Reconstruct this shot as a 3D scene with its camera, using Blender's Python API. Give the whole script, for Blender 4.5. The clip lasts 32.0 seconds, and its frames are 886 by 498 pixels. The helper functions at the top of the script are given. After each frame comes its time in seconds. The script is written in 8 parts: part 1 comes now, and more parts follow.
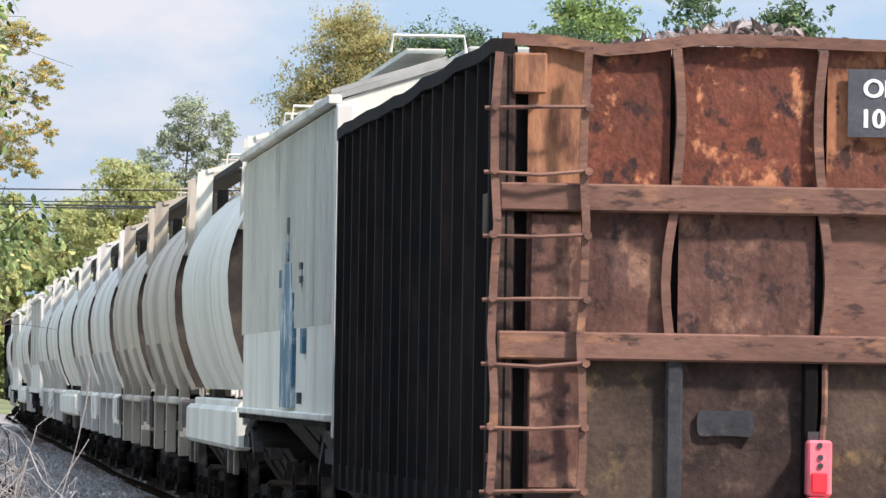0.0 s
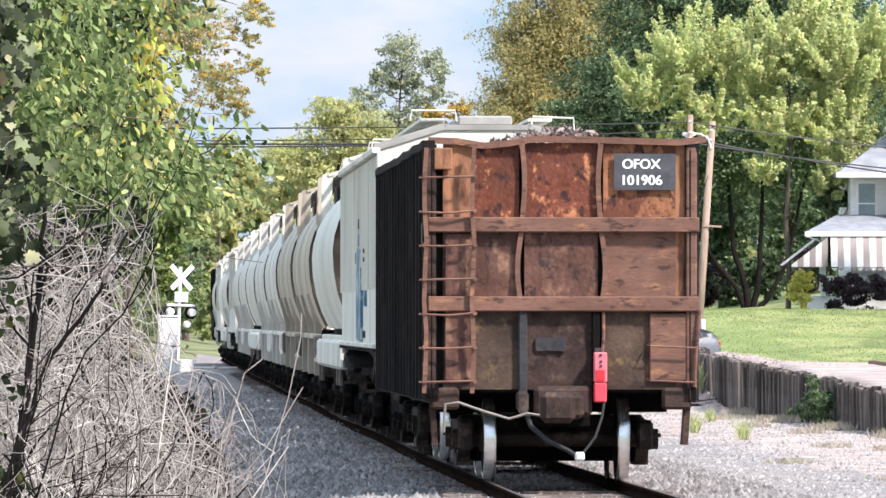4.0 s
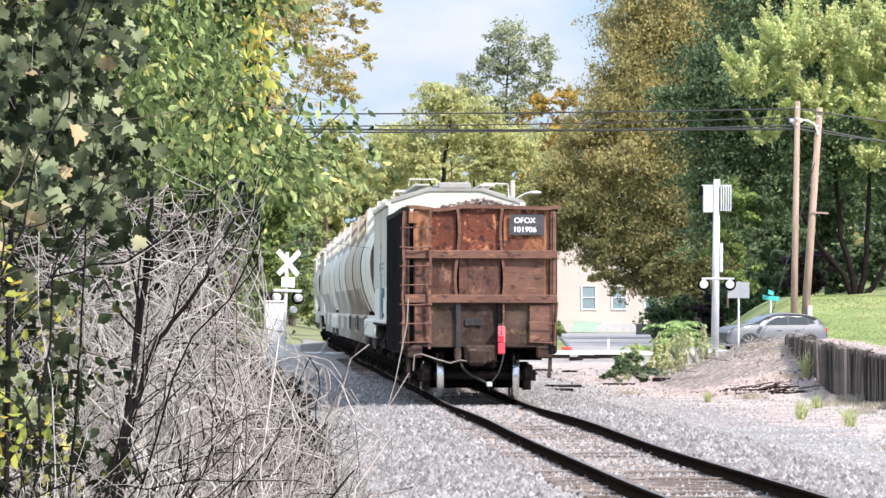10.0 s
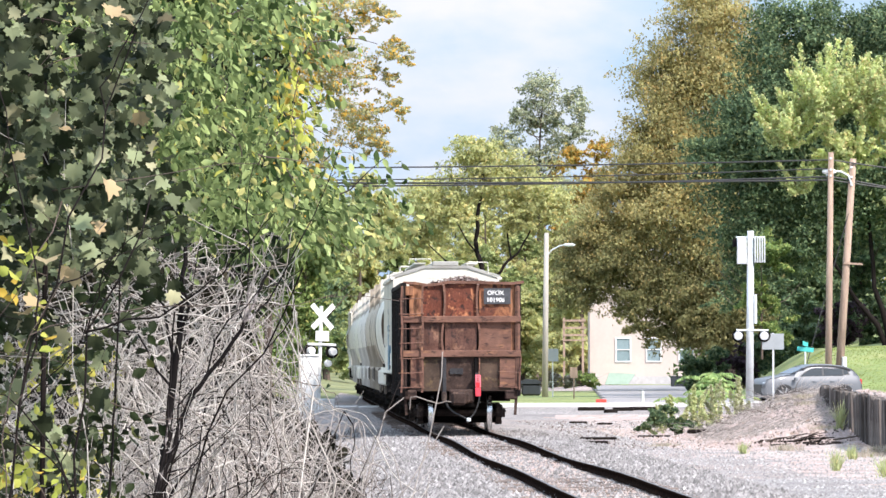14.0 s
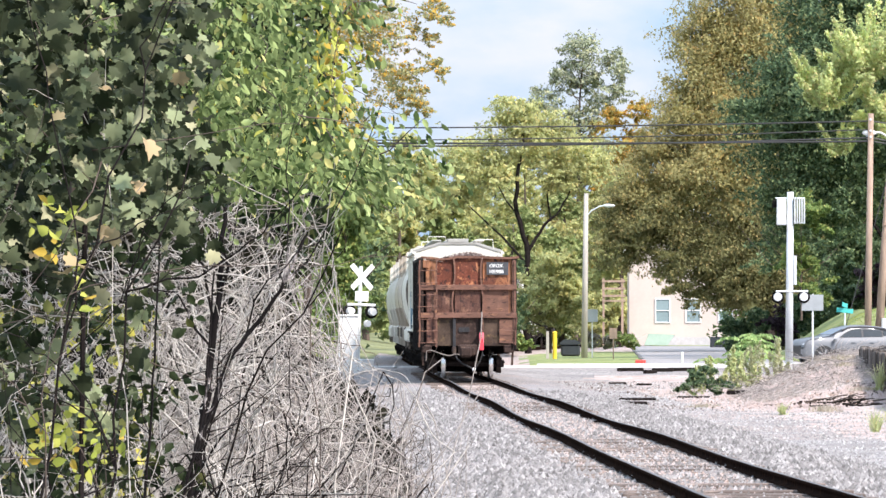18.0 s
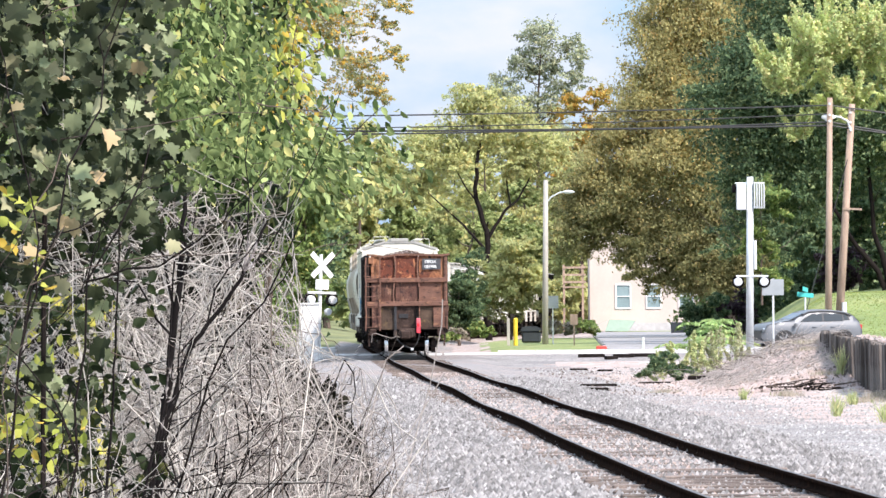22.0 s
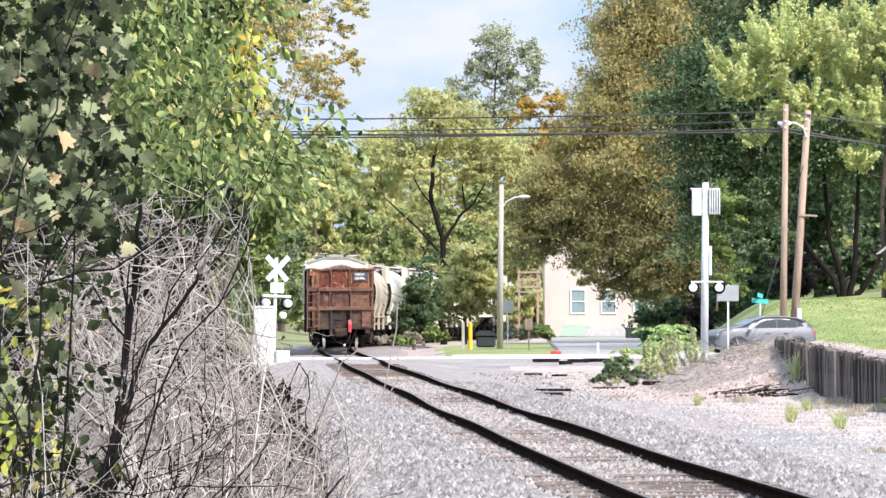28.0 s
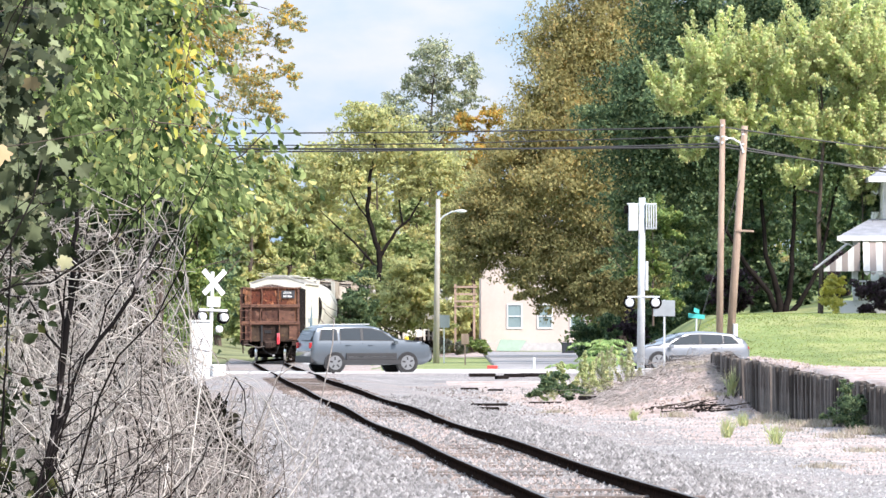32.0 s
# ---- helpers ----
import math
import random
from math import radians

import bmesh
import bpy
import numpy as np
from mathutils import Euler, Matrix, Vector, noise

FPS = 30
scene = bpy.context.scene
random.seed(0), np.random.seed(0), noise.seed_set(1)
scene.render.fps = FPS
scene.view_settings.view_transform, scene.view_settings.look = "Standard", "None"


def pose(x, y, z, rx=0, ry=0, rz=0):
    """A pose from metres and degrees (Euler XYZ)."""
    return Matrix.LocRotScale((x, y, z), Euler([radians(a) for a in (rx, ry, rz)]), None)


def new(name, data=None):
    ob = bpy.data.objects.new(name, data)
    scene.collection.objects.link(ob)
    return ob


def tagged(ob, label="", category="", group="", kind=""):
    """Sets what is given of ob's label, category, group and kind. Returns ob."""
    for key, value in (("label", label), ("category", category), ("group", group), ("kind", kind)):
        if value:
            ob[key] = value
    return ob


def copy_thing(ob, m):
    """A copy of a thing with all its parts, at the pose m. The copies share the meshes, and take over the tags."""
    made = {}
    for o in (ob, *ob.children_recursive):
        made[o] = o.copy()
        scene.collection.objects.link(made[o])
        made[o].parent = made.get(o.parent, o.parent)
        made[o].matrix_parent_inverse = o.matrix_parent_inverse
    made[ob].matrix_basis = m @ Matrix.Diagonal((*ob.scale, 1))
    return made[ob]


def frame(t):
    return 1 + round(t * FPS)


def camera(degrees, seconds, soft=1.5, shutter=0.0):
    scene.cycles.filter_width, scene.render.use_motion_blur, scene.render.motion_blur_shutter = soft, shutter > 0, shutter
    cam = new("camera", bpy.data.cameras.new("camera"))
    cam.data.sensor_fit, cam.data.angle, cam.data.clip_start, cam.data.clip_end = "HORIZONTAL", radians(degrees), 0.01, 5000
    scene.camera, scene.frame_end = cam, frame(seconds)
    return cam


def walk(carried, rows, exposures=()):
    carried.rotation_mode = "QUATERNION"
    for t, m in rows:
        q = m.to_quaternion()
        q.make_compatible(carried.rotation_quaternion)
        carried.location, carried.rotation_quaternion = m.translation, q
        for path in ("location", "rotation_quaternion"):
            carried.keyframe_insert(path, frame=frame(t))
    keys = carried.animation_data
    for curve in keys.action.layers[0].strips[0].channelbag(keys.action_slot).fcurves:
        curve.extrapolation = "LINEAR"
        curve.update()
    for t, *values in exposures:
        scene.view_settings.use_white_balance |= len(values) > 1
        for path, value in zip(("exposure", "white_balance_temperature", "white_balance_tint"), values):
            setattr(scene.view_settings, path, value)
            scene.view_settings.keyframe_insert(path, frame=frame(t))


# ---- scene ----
# Camera: held by hand with a very long lens, panning a little.
def aim(yaw, pitch, roll, y):
    return pose(0, y, 1.8, 0, 0, yaw) @ pose(0, 0, 0, 90 + pitch, 0, 0) @ pose(0, 0, 0, 0, 0, -roll)


cam = camera(6.598, 32.0, soft=1.5)
walk(cam, [
    (0.0, aim(-2.425, 1.020, -0.868, -4.6)),
    (0.5, aim(-2.450, 1.129, -0.800, 0.36)),
    (1.0, aim(-2.190, 0.975, -0.880, 0.50)),
    (1.5, aim(-1.873, 0.794, -0.840, 0.24)),
    (2.0, aim(-1.558, 0.670, -0.760, 0.08)),
    (2.5, aim(-1.296, 0.586, -0.280, 0.0)),
    (3.0, aim(-1.065, 0.546, 0.117, 0.0)),
    (3.5, aim(-0.937, 0.533, -0.054, 0.0)),
    (5.5, aim(-0.279, 0.626, 0.457, 0.0)),
    (6.0, aim(-0.153, 0.668, 0.520, 0.0)),
    (6.5, aim(-0.023, 0.722, 0.420, 0.0)),
    (7.0, aim(0.112, 0.783, 0.260, 0.0)),
    (7.5, aim(0.174, 0.787, 0.038, 0.0)),
    (8.0, aim(0.166, 0.714, -0.100, 0.0)),
    (8.5, aim(0.096, 0.596, -0.112, 0.0)),
    (9.0, aim(0.000, 0.520, 0.000, 0.0)),
    (9.5, aim(-0.057, 0.455, -0.101, 0.0)),
    (10.0, aim(-0.036, 0.433, -0.164, 0.0)),
    (10.5, aim(0.079, 0.423, -0.245, 0.0)),
    (11.0, aim(0.230, 0.445, -0.322, 0.0)),
    (11.5, aim(0.355, 0.479, -0.376, 0.0)),
    (12.0, aim(0.402, 0.556, -0.324, 0.0)),
    (12.5, aim(0.371, 0.661, -0.130, 0.0)),
    (13.0, aim(0.283, 0.773, -0.020, 0.0)),
    (13.5, aim(0.210, 0.829, 0.136, 0.0)),
    (15.5, aim(0.238, 0.816, 0.140, 0.0)),
    (16.0, aim(0.321, 0.793, 0.101, 0.0)),
    (16.5, aim(0.403, 0.751, -0.060, 0.0)),
    (17.0, aim(0.468, 0.658, -0.085, 0.0)),
    (17.5, aim(0.507, 0.588, -0.045, 0.0)),
    (18.0, aim(0.513, 0.534, 0.024, 0.0)),
    (18.5, aim(0.499, 0.532, 0.103, 0.0)),
    (19.0, aim(0.455, 0.541, 0.192, 0.0)),
    (19.5, aim(0.411, 0.548, 0.316, 0.0)),
    (20.0, aim(0.365, 0.535, 0.419, 0.0)),
    (20.5, aim(0.324, 0.516, 0.443, 0.0)),
    (21.0, aim(0.298, 0.489, 0.470, 0.0)),
    (21.5, aim(0.262, 0.468, 0.514, 0.0)),
    (22.0, aim(0.216, 0.439, 0.481, 0.0)),
    (22.5, aim(0.168, 0.428, 0.460, 0.0)),
    (23.0, aim(0.134, 0.423, 0.413, 0.0)),
    (23.5, aim(0.116, 0.414, 0.453, 0.0)),
    (24.0, aim(0.121, 0.428, 0.429, 0.0)),
    (24.5, aim(0.112, 0.461, 0.413, 0.0)),
    (25.0, aim(0.087, 0.511, 0.457, 0.0)),
    (25.5, aim(0.061, 0.538, 0.406, 0.0)),
    (27.5, aim(-0.079, 0.482, 0.147, 0.0)),
    (28.0, aim(-0.118, 0.468, 0.151, 0.0)),
    (28.5, aim(-0.149, 0.462, 0.167, 0.0)),
    (29.0, aim(-0.151, 0.469, 0.199, 0.0)),
    (29.5, aim(-0.148, 0.486, 0.203, 0.0)),
    (30.0, aim(-0.133, 0.479, 0.130, 0.0)),
    (30.5, aim(-0.109, 0.482, 0.151, 0.0)),
    (31.0, aim(-0.082, 0.494, 0.140, 0.0)),
    (31.5, aim(-0.063, 0.495, 0.102, 0.0)),
    (31.8, aim(-0.270, 0.530, 0.060, 0.0)),
    (32.0, aim(-0.591, 0.575, 0.002, 0.0)),
], exposures=[(0.0, 0.70, 6320, 17), (4.5, 0.90, 6320, 17), (32.0, 0.94, 6320, 17)])

# ---- light ----
SUN_EL, SUN_AZ = radians(45), radians(134)  # height; clockwise from +y, so to the right and behind the camera
world = bpy.data.worlds.new("sky")
scene.world = world
world.use_nodes = True
wn, wl = world.node_tree.nodes, world.node_tree.links
wn.clear()
w_out = wn.new("ShaderNodeOutputWorld")
w_bg = wn.new("ShaderNodeBackground")
w_sky = wn.new("ShaderNodeTexSky")
w_sky.sky_type, w_sky.sun_disc = "NISHITA", False
w_sky.sun_elevation, w_sky.sun_rotation = SUN_EL, SUN_AZ
w_sky.dust_density, w_sky.ozone_density = 1.5, 1.5
w_co = wn.new("ShaderNodeTexCoord")
w_map = wn.new("ShaderNodeMapping")
w_map.inputs["Scale"].default_value = (16, 16, 34)
w_noise = wn.new("ShaderNodeTexNoise")
w_noise.inputs["Scale"].default_value, w_noise.inputs["Detail"].default_value = 1.35, 7.0
w_noise.inputs["Roughness"].default_value = 0.55
w_ramp = wn.new("ShaderNodeValToRGB")
w_ramp.color_ramp.elements[0].position, w_ramp.color_ramp.elements[1].position = 0.45, 0.66
w_mix = wn.new("ShaderNodeMix")
w_mix.data_type = "RGBA"
w_mix.inputs["B"].default_value = (5.75, 5.95, 6.1, 1)
w_haze = wn.new("ShaderNodeMix")
w_haze.data_type, w_haze.blend_type = "RGBA", "MIX"
w_haze.inputs["Factor"].default_value, w_haze.inputs["B"].default_value = 0.85, (3.5, 4.95, 6.35, 1)
wl.new(w_co.outputs["Generated"], w_map.inputs["Vector"])
wl.new(w_map.outputs["Vector"], w_noise.inputs["Vector"])
wl.new(w_noise.outputs["Fac"], w_ramp.inputs["Fac"])
wl.new(w_sky.outputs["Color"], w_haze.inputs["A"])
wl.new(w_ramp.outputs["Color"], w_mix.inputs["Factor"])
wl.new(w_haze.outputs["Result"], w_mix.inputs["A"])
# thin cloud is brighter overhead than at the horizon
w_xyz = wn.new("ShaderNodeSeparateXYZ")
w_rise = wn.new("ShaderNodeMapRange")
w_rise.inputs["To Min"].default_value, w_rise.inputs["To Max"].default_value = 1.0, 2.4
w_grade = wn.new("ShaderNodeMix")
w_grade.data_type, w_grade.blend_type = "RGBA", "MULTIPLY"
w_grade.inputs["Factor"].default_value = 1.0
wl.new(w_co.outputs["Generated"], w_xyz.inputs["Vector"])
wl.new(w_xyz.outputs["Z"], w_rise.inputs["Value"])
wl.new(w_mix.outputs["Result"], w_grade.inputs["A"])
wl.new(w_rise.outputs["Result"], w_grade.inputs["B"])
wl.new(w_grade.outputs["Result"], w_bg.inputs["Color"])
w_bg.inputs["Strength"].default_value = 0.082
wl.new(w_bg.outputs["Background"], w_out.inputs["Surface"])

sun = new("sun", bpy.data.lights.new("sun", "SUN"))
sun.data.energy, sun.data.angle, sun.data.color = 3.9, radians(5), (1.0, 0.93, 0.83)
sun.rotation_euler = (radians(90) - SUN_EL, 0, math.pi - SUN_AZ)


# ---- materials ----
def mat(name, base, rough=0.8, metal=0.0, var=0.25, scale=3.0, bump=0.25, fine=9.0, spots=None, cover=0.5, spread=0.12,
        spot_scale=2.0, stretch=(1, 1, 1), random_tone=0.0, coat=0.0, spec=0.5, dots=None, dot_cover=0.35, dot_scale=8.0, bump_dist=0.02, island=0.0):
    """A surface with broad and fine variation; spots: a second colour in patches, dots: a third in smaller ones."""
    m = bpy.data.materials.new(name)
    m.use_nodes = True
    n, l = m.node_tree.nodes, m.node_tree.links
    p = n["Principled BSDF"]
    co = n.new("ShaderNodeTexCoord")
    mp = n.new("ShaderNodeMapping")
    mp.inputs["Scale"].default_value = stretch
    l.new(co.outputs["Object"], mp.inputs["Vector"])

    def noise_at(s, detail=5.0):
        x = n.new("ShaderNodeTexNoise")
        x.inputs["Scale"].default_value, x.inputs["Detail"].default_value = s, detail
        x.inputs["Roughness"].default_value = 0.62
        l.new(mp.outputs["Vector"], x.inputs["Vector"])
        return x.outputs["Fac"]

    def blend(fac, a, b):
        x = n.new("ShaderNodeMix")
        x.data_type = "RGBA"
        for key, v in (("Factor", fac), ("A", a), ("B", b)):
            if isinstance(v, (tuple, float)):
                x.inputs[key].default_value = v
            else:
                l.new(v, x.inputs[key])
        return x.outputs["Result"]

    def step(fac, at, width):
        x = n.new("ShaderNodeMapRange")
        x.inputs["From Min"].default_value, x.inputs["From Max"].default_value = at - width, at + width
        x.interpolation_type = "SMOOTHSTEP"
        l.new(fac, x.inputs["Value"])
        return x.outputs["Result"]

    def shade(k):
        return tuple(min(1.0, c * k) for c in base) + (1.0,)

    broad, grain = noise_at(scale), noise_at(scale * fine, 6.0)
    col = blend(step(broad, 0.5, 0.22), shade(1 - var), shade(1 + var))
    if spots:
        col = blend(step(noise_at(spot_scale, 8.0), 0.5 + (0.5 - cover) * 0.55, spread * 0.8), col, tuple(spots) + (1.0,))
    if dots:
        col = blend(step(noise_at(dot_scale, 7.0), 0.5 + (0.5 - dot_cover) * 0.6, 0.05), col, tuple(dots) + (1.0,))
    g = n.new("ShaderNodeMix")
    g.data_type, g.blend_type = "RGBA", "MULTIPLY"
    g.inputs["Factor"].default_value = 1.0
    gr = n.new("ShaderNodeMapRange")
    gr.inputs["From Min"].default_value, gr.inputs["From Max"].default_value = 0.3, 0.7
    gr.inputs["To Min"].default_value, gr.inputs["To Max"].default_value = 1 - var * 0.7, 1 + var * 0.7
    l.new(grain, gr.inputs["Value"])
    l.new(col, g.inputs["A"])
    l.new(gr.outputs["Result"], g.inputs["B"])
    col = g.outputs["Result"]
    if random_tone or island:
        amount = random_tone or island
        rr = n.new("ShaderNodeMapRange")
        rr.inputs["To Min"].default_value, rr.inputs["To Max"].default_value = 1 - amount, 1 + amount
        if island:
            l.new(n.new("ShaderNodeNewGeometry").outputs["Random Per Island"], rr.inputs["Value"])
        else:
            l.new(n.new("ShaderNodeObjectInfo").outputs["Random"], rr.inputs["Value"])
        r = n.new("ShaderNodeMix")
        r.data_type, r.blend_type = "RGBA", "MULTIPLY"
        r.inputs["Factor"].default_value = 1.0
        l.new(col, r.inputs["A"])
        l.new(rr.outputs["Result"], r.inputs["B"])
        col = r.outputs["Result"]
    l.new(col, p.inputs["Base Color"])
    p.inputs["Roughness"].default_value, p.inputs["Metallic"].default_value = rough, metal
    p.inputs["Specular IOR Level"].default_value = spec
    p.inputs["Coat Weight"].default_value, p.inputs["Coat Roughness"].default_value = coat, 0.05
    if bump:
        b = n.new("ShaderNodeBump")
        b.inputs["Strength"].default_value, b.inputs["Distance"].default_value = bump, bump_dist
        l.new(grain, b.inputs["Height"])
        l.new(b.outputs["Normal"], p.inputs["Normal"])
    return m


def leaf_mat(name, a, b, c=None, rare=0.12, through_light=0.35, rough=0.55, skew=0.5):
    """Leaves: a tone of its own for every leaf, between a and b, a rare one in c; part of the light passes through."""
    m = bpy.data.materials.new(name)
    m.use_nodes = True
    n, l = m.node_tree.nodes, m.node_tree.links
    p, out = n["Principled BSDF"], n["Material Output"]
    geo = n.new("ShaderNodeNewGeometry")
    ramp = n.new("ShaderNodeValToRGB")
    e = ramp.color_ramp.elements
    e[0].color, e[1].color = tuple(a) + (1,), tuple(b) + (1,)
    e[1].position = 1 - rare - 0.02 if c else 1.0
    if c:
        x = e.new(1 - rare)
        x.color = tuple(c) + (1,)
    # extra dark stop: most leaves go darker, in place of self-shadow
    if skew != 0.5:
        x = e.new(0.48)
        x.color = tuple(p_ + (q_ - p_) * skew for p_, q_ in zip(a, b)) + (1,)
    l.new(geo.outputs["Random Per Island"], ramp.inputs["Fac"])
    co = n.new("ShaderNodeTexCoord")
    ns = n.new("ShaderNodeTexNoise")
    ns.inputs["Scale"].default_value = 0.7
    l.new(co.outputs["Object"], ns.inputs["Vector"])
    mr = n.new("ShaderNodeMapRange")
    mr.inputs["From Min"].default_value, mr.inputs["From Max"].default_value = 0.3, 0.7
    mr.inputs["To Min"].default_value, mr.inputs["To Max"].default_value = 0.72, 1.28
    l.new(ns.outputs["Fac"], mr.inputs["Value"])
    g = n.new("ShaderNodeMix")
    g.data_type, g.blend_type = "RGBA", "MULTIPLY"
    g.inputs["Factor"].default_value = 1.0
    l.new(ramp.outputs["Color"], g.inputs["A"])
    l.new(mr.outputs["Result"], g.inputs["B"])
    l.new(g.outputs["Result"], p.inputs["Base Color"])
    p.inputs["Roughness"].default_value = max(0.55, rough)
    p.inputs["Specular IOR Level"].default_value = 0.08
    tr = n.new("ShaderNodeBsdfTranslucent")
    l.new(g.outputs["Result"], tr.inputs["Color"])
    mix = n.new("ShaderNodeMixShader")
    mix.inputs["Fac"].default_value = through_light
    l.new(p.outputs["BSDF"], mix.inputs[1])
    l.new(tr.outputs["BSDF"], mix.inputs[2])
    l.new(mix.outputs["Shader"], out.inputs["Surface"])
    return m


def glow_mat(name, colour, strength):
    m = bpy.data.materials.new(name)
    m.use_nodes = True
    p = m.node_tree.nodes["Principled BSDF"]
    p.inputs["Base Color"].default_value = tuple(colour) + (1,)
    p.inputs["Emission Color"].default_value, p.inputs["Emission Strength"].default_value = tuple(colour) + (1,), strength
    return m


GRAVEL = mat("gravel", (0.275, 0.252, 0.238), 0.95, var=0.28, scale=0.35, fine=40, bump=0.6, spots=(0.30, 0.235, 0.205), cover=0.42,
             spot_scale=0.09, dots=(0.12, 0.115, 0.115), dot_cover=0.46, dot_scale=11.0)
STONE = mat("ballast_stone", (0.305, 0.297, 0.287), 0.95, var=0.3, scale=1.2, fine=20, bump=0.4, spots=(0.19, 0.17, 0.16), cover=0.4, spot_scale=7, island=0.45, spec=0.2)
BALLAST = mat("ballast_chips", (0.242, 0.229, 0.221), 0.95, var=0.3, scale=1.2, fine=20, bump=0.4, spots=(0.13, 0.12, 0.115), cover=0.4, spot_scale=7, island=0.42, spec=0.2)
DIRT = mat("dirt", (0.36, 0.285, 0.26), 0.95, var=0.25, scale=0.6, fine=25, bump=0.5, spots=(0.38, 0.34, 0.31), cover=0.4, spot_scale=0.4, dots=(0.26, 0.19, 0.15), dot_cover=0.4, dot_scale=2.2)
ROADM = mat("road_asphalt", (0.50, 0.49, 0.48), 0.9, var=0.12, scale=0.5, fine=60, bump=0.2, spots=(0.58, 0.57, 0.56), cover=0.35, spot_scale=0.3)
YARDM = mat("worn_yard_paving", (0.235, 0.225, 0.225), 0.9, var=0.15, scale=0.4, fine=50, bump=0.25, spots=(0.30, 0.28, 0.27), cover=0.4, spot_scale=0.2)
CONCRETE = mat("concrete", (0.48, 0.47, 0.455), 0.9, var=0.12, scale=0.8, fine=20, bump=0.2)
GRASS = mat("lawn", (0.15, 0.195, 0.06), 0.95, var=0.3, scale=0.25, fine=50, bump=0.35, spots=(0.25, 0.265, 0.10), cover=0.45, spot_scale=0.35, bump_dist=0.05)
FIELD = mat("field", (0.16, 0.17, 0.07), 0.95, var=0.3, scale=0.1, fine=40, bump=0.5)
RAILM = mat("rail_rust", (0.016, 0.011, 0.009), 1.0, spec=0.0, var=0.3, scale=3, bump=0.2, spots=(0.035, 0.02, 0.014), cover=0.35, spot_scale=4)
RAILTOP = mat("rail_top", (0.10, 0.085, 0.075), 0.5, metal=0.5, var=0.2, scale=3, bump=0.05)
TIE = mat("tie_wood", (0.135, 0.105, 0.09), 0.9, var=0.35, scale=2, fine=12, stretch=(1, 6, 6), random_tone=0.35, spots=(0.25, 0.20, 0.17), cover=0.42, spot_scale=2.5)
RUST = mat("rusty_steel", (0.135, 0.040, 0.022), 0.62, metal=0.1, var=0.4, scale=1.4, fine=16, bump=0.5, spots=(0.44, 0.185, 0.088), cover=0.31, spread=0.05,
           spot_scale=4.6, dots=(0.036, 0.016, 0.013), dot_cover=0.38, dot_scale=5.5, stretch=(1, 1, 0.8), spec=0.3)
RUST_ORANGE = mat("orange_rust", (0.32, 0.135, 0.066), 0.65, metal=0.1, var=0.3, scale=1.8, fine=14, bump=0.45, spots=(0.13, 0.045, 0.026), cover=0.46, spread=0.05,
                  spot_scale=4.2, dots=(0.045, 0.02, 0.016), dot_cover=0.34, dot_scale=8.0, stretch=(1, 1, 0.7), spec=0.3)
RUST_MID = mat("purple_rust", (0.108, 0.051, 0.037), 0.62, metal=0.1, var=0.35, scale=1.3, fine=16, bump=0.45, spots=(0.235, 0.125, 0.082), cover=0.36, spread=0.08,
               spot_scale=3.4, dots=(0.040, 0.021, 0.018), dot_cover=0.36, dot_scale=6.0, stretch=(1, 1, 0.8), spec=0.3)
RUST_BRIGHT = mat("bright_rust", (0.29, 0.135, 0.07), 0.7, metal=0.1, var=0.25, scale=1.8, fine=12, bump=0.4, spots=(0.13, 0.055, 0.034), cover=0.38, spot_scale=3.0, stretch=(1.6, 1, 0.5), spec=0.3)
RUST_BEAM = mat("rust_beam", (0.162, 0.083, 0.059), 0.68, metal=0.1, var=0.22, scale=1.3, bump=0.25, stretch=(1, 3, 3), spots=(0.30, 0.150, 0.082), cover=0.28, spot_scale=2.4,
                dots=(0.060, 0.032, 0.025), dot_cover=0.33, dot_scale=4.0, spec=0.3)
RUST_OCHRE = mat("ochre_rust", (0.070, 0.046, 0.032), 0.7, metal=0.1, var=0.35, scale=1.6, fine=14, bump=0.4, spots=(0.19, 0.13, 0.06), cover=0.28, spot_scale=4.0, dots=(0.034, 0.022, 0.017), dot_cover=0.38, dot_scale=2.6, spec=0.3)
LEVER = mat("pale_worn_rod", (0.20, 0.17, 0.15), 0.6, var=0.2, scale=6, bump=0.1)
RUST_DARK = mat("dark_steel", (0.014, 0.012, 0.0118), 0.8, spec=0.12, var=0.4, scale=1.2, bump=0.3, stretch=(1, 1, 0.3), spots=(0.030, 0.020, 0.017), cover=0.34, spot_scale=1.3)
RUST_DEEP = mat("oily_rust", (0.042, 0.026, 0.021), 0.7, spec=0.2, var=0.4, scale=3, bump=0.35, spots=(0.095, 0.060, 0.045), cover=0.34, spot_scale=5)
BLACK = mat("black_steel", (0.007, 0.006, 0.006), 0.85, spec=0.1, var=0.3, scale=2, bump=0.2)
# darker copy of the greasy iron; its tone stands in for shade under hoppers
SHADE_IRON = mat("shade_dark_iron", (0.011, 0.0095, 0.0085), 0.9, spec=0.1, var=0.4, scale=4, bump=0.3, spots=(0.04, 0.031, 0.025), cover=0.30, spot_scale=4)
GREASE = mat("greasy_iron", (0.030, 0.021, 0.018), 0.75, spec=0.25, var=0.4, scale=4, bump=0.3, spots=(0.10, 0.075, 0.06), cover=0.30, spot_scale=4)
TREAD = mat("wheel_tread", (0.95, 0.94, 0.92), 0.24, metal=0.9, var=0.1, scale=4, bump=0.03)
PLACARD = mat("placard_paint", (0.055, 0.058, 0.065), 0.6, var=0.3, scale=3, bump=0.1)
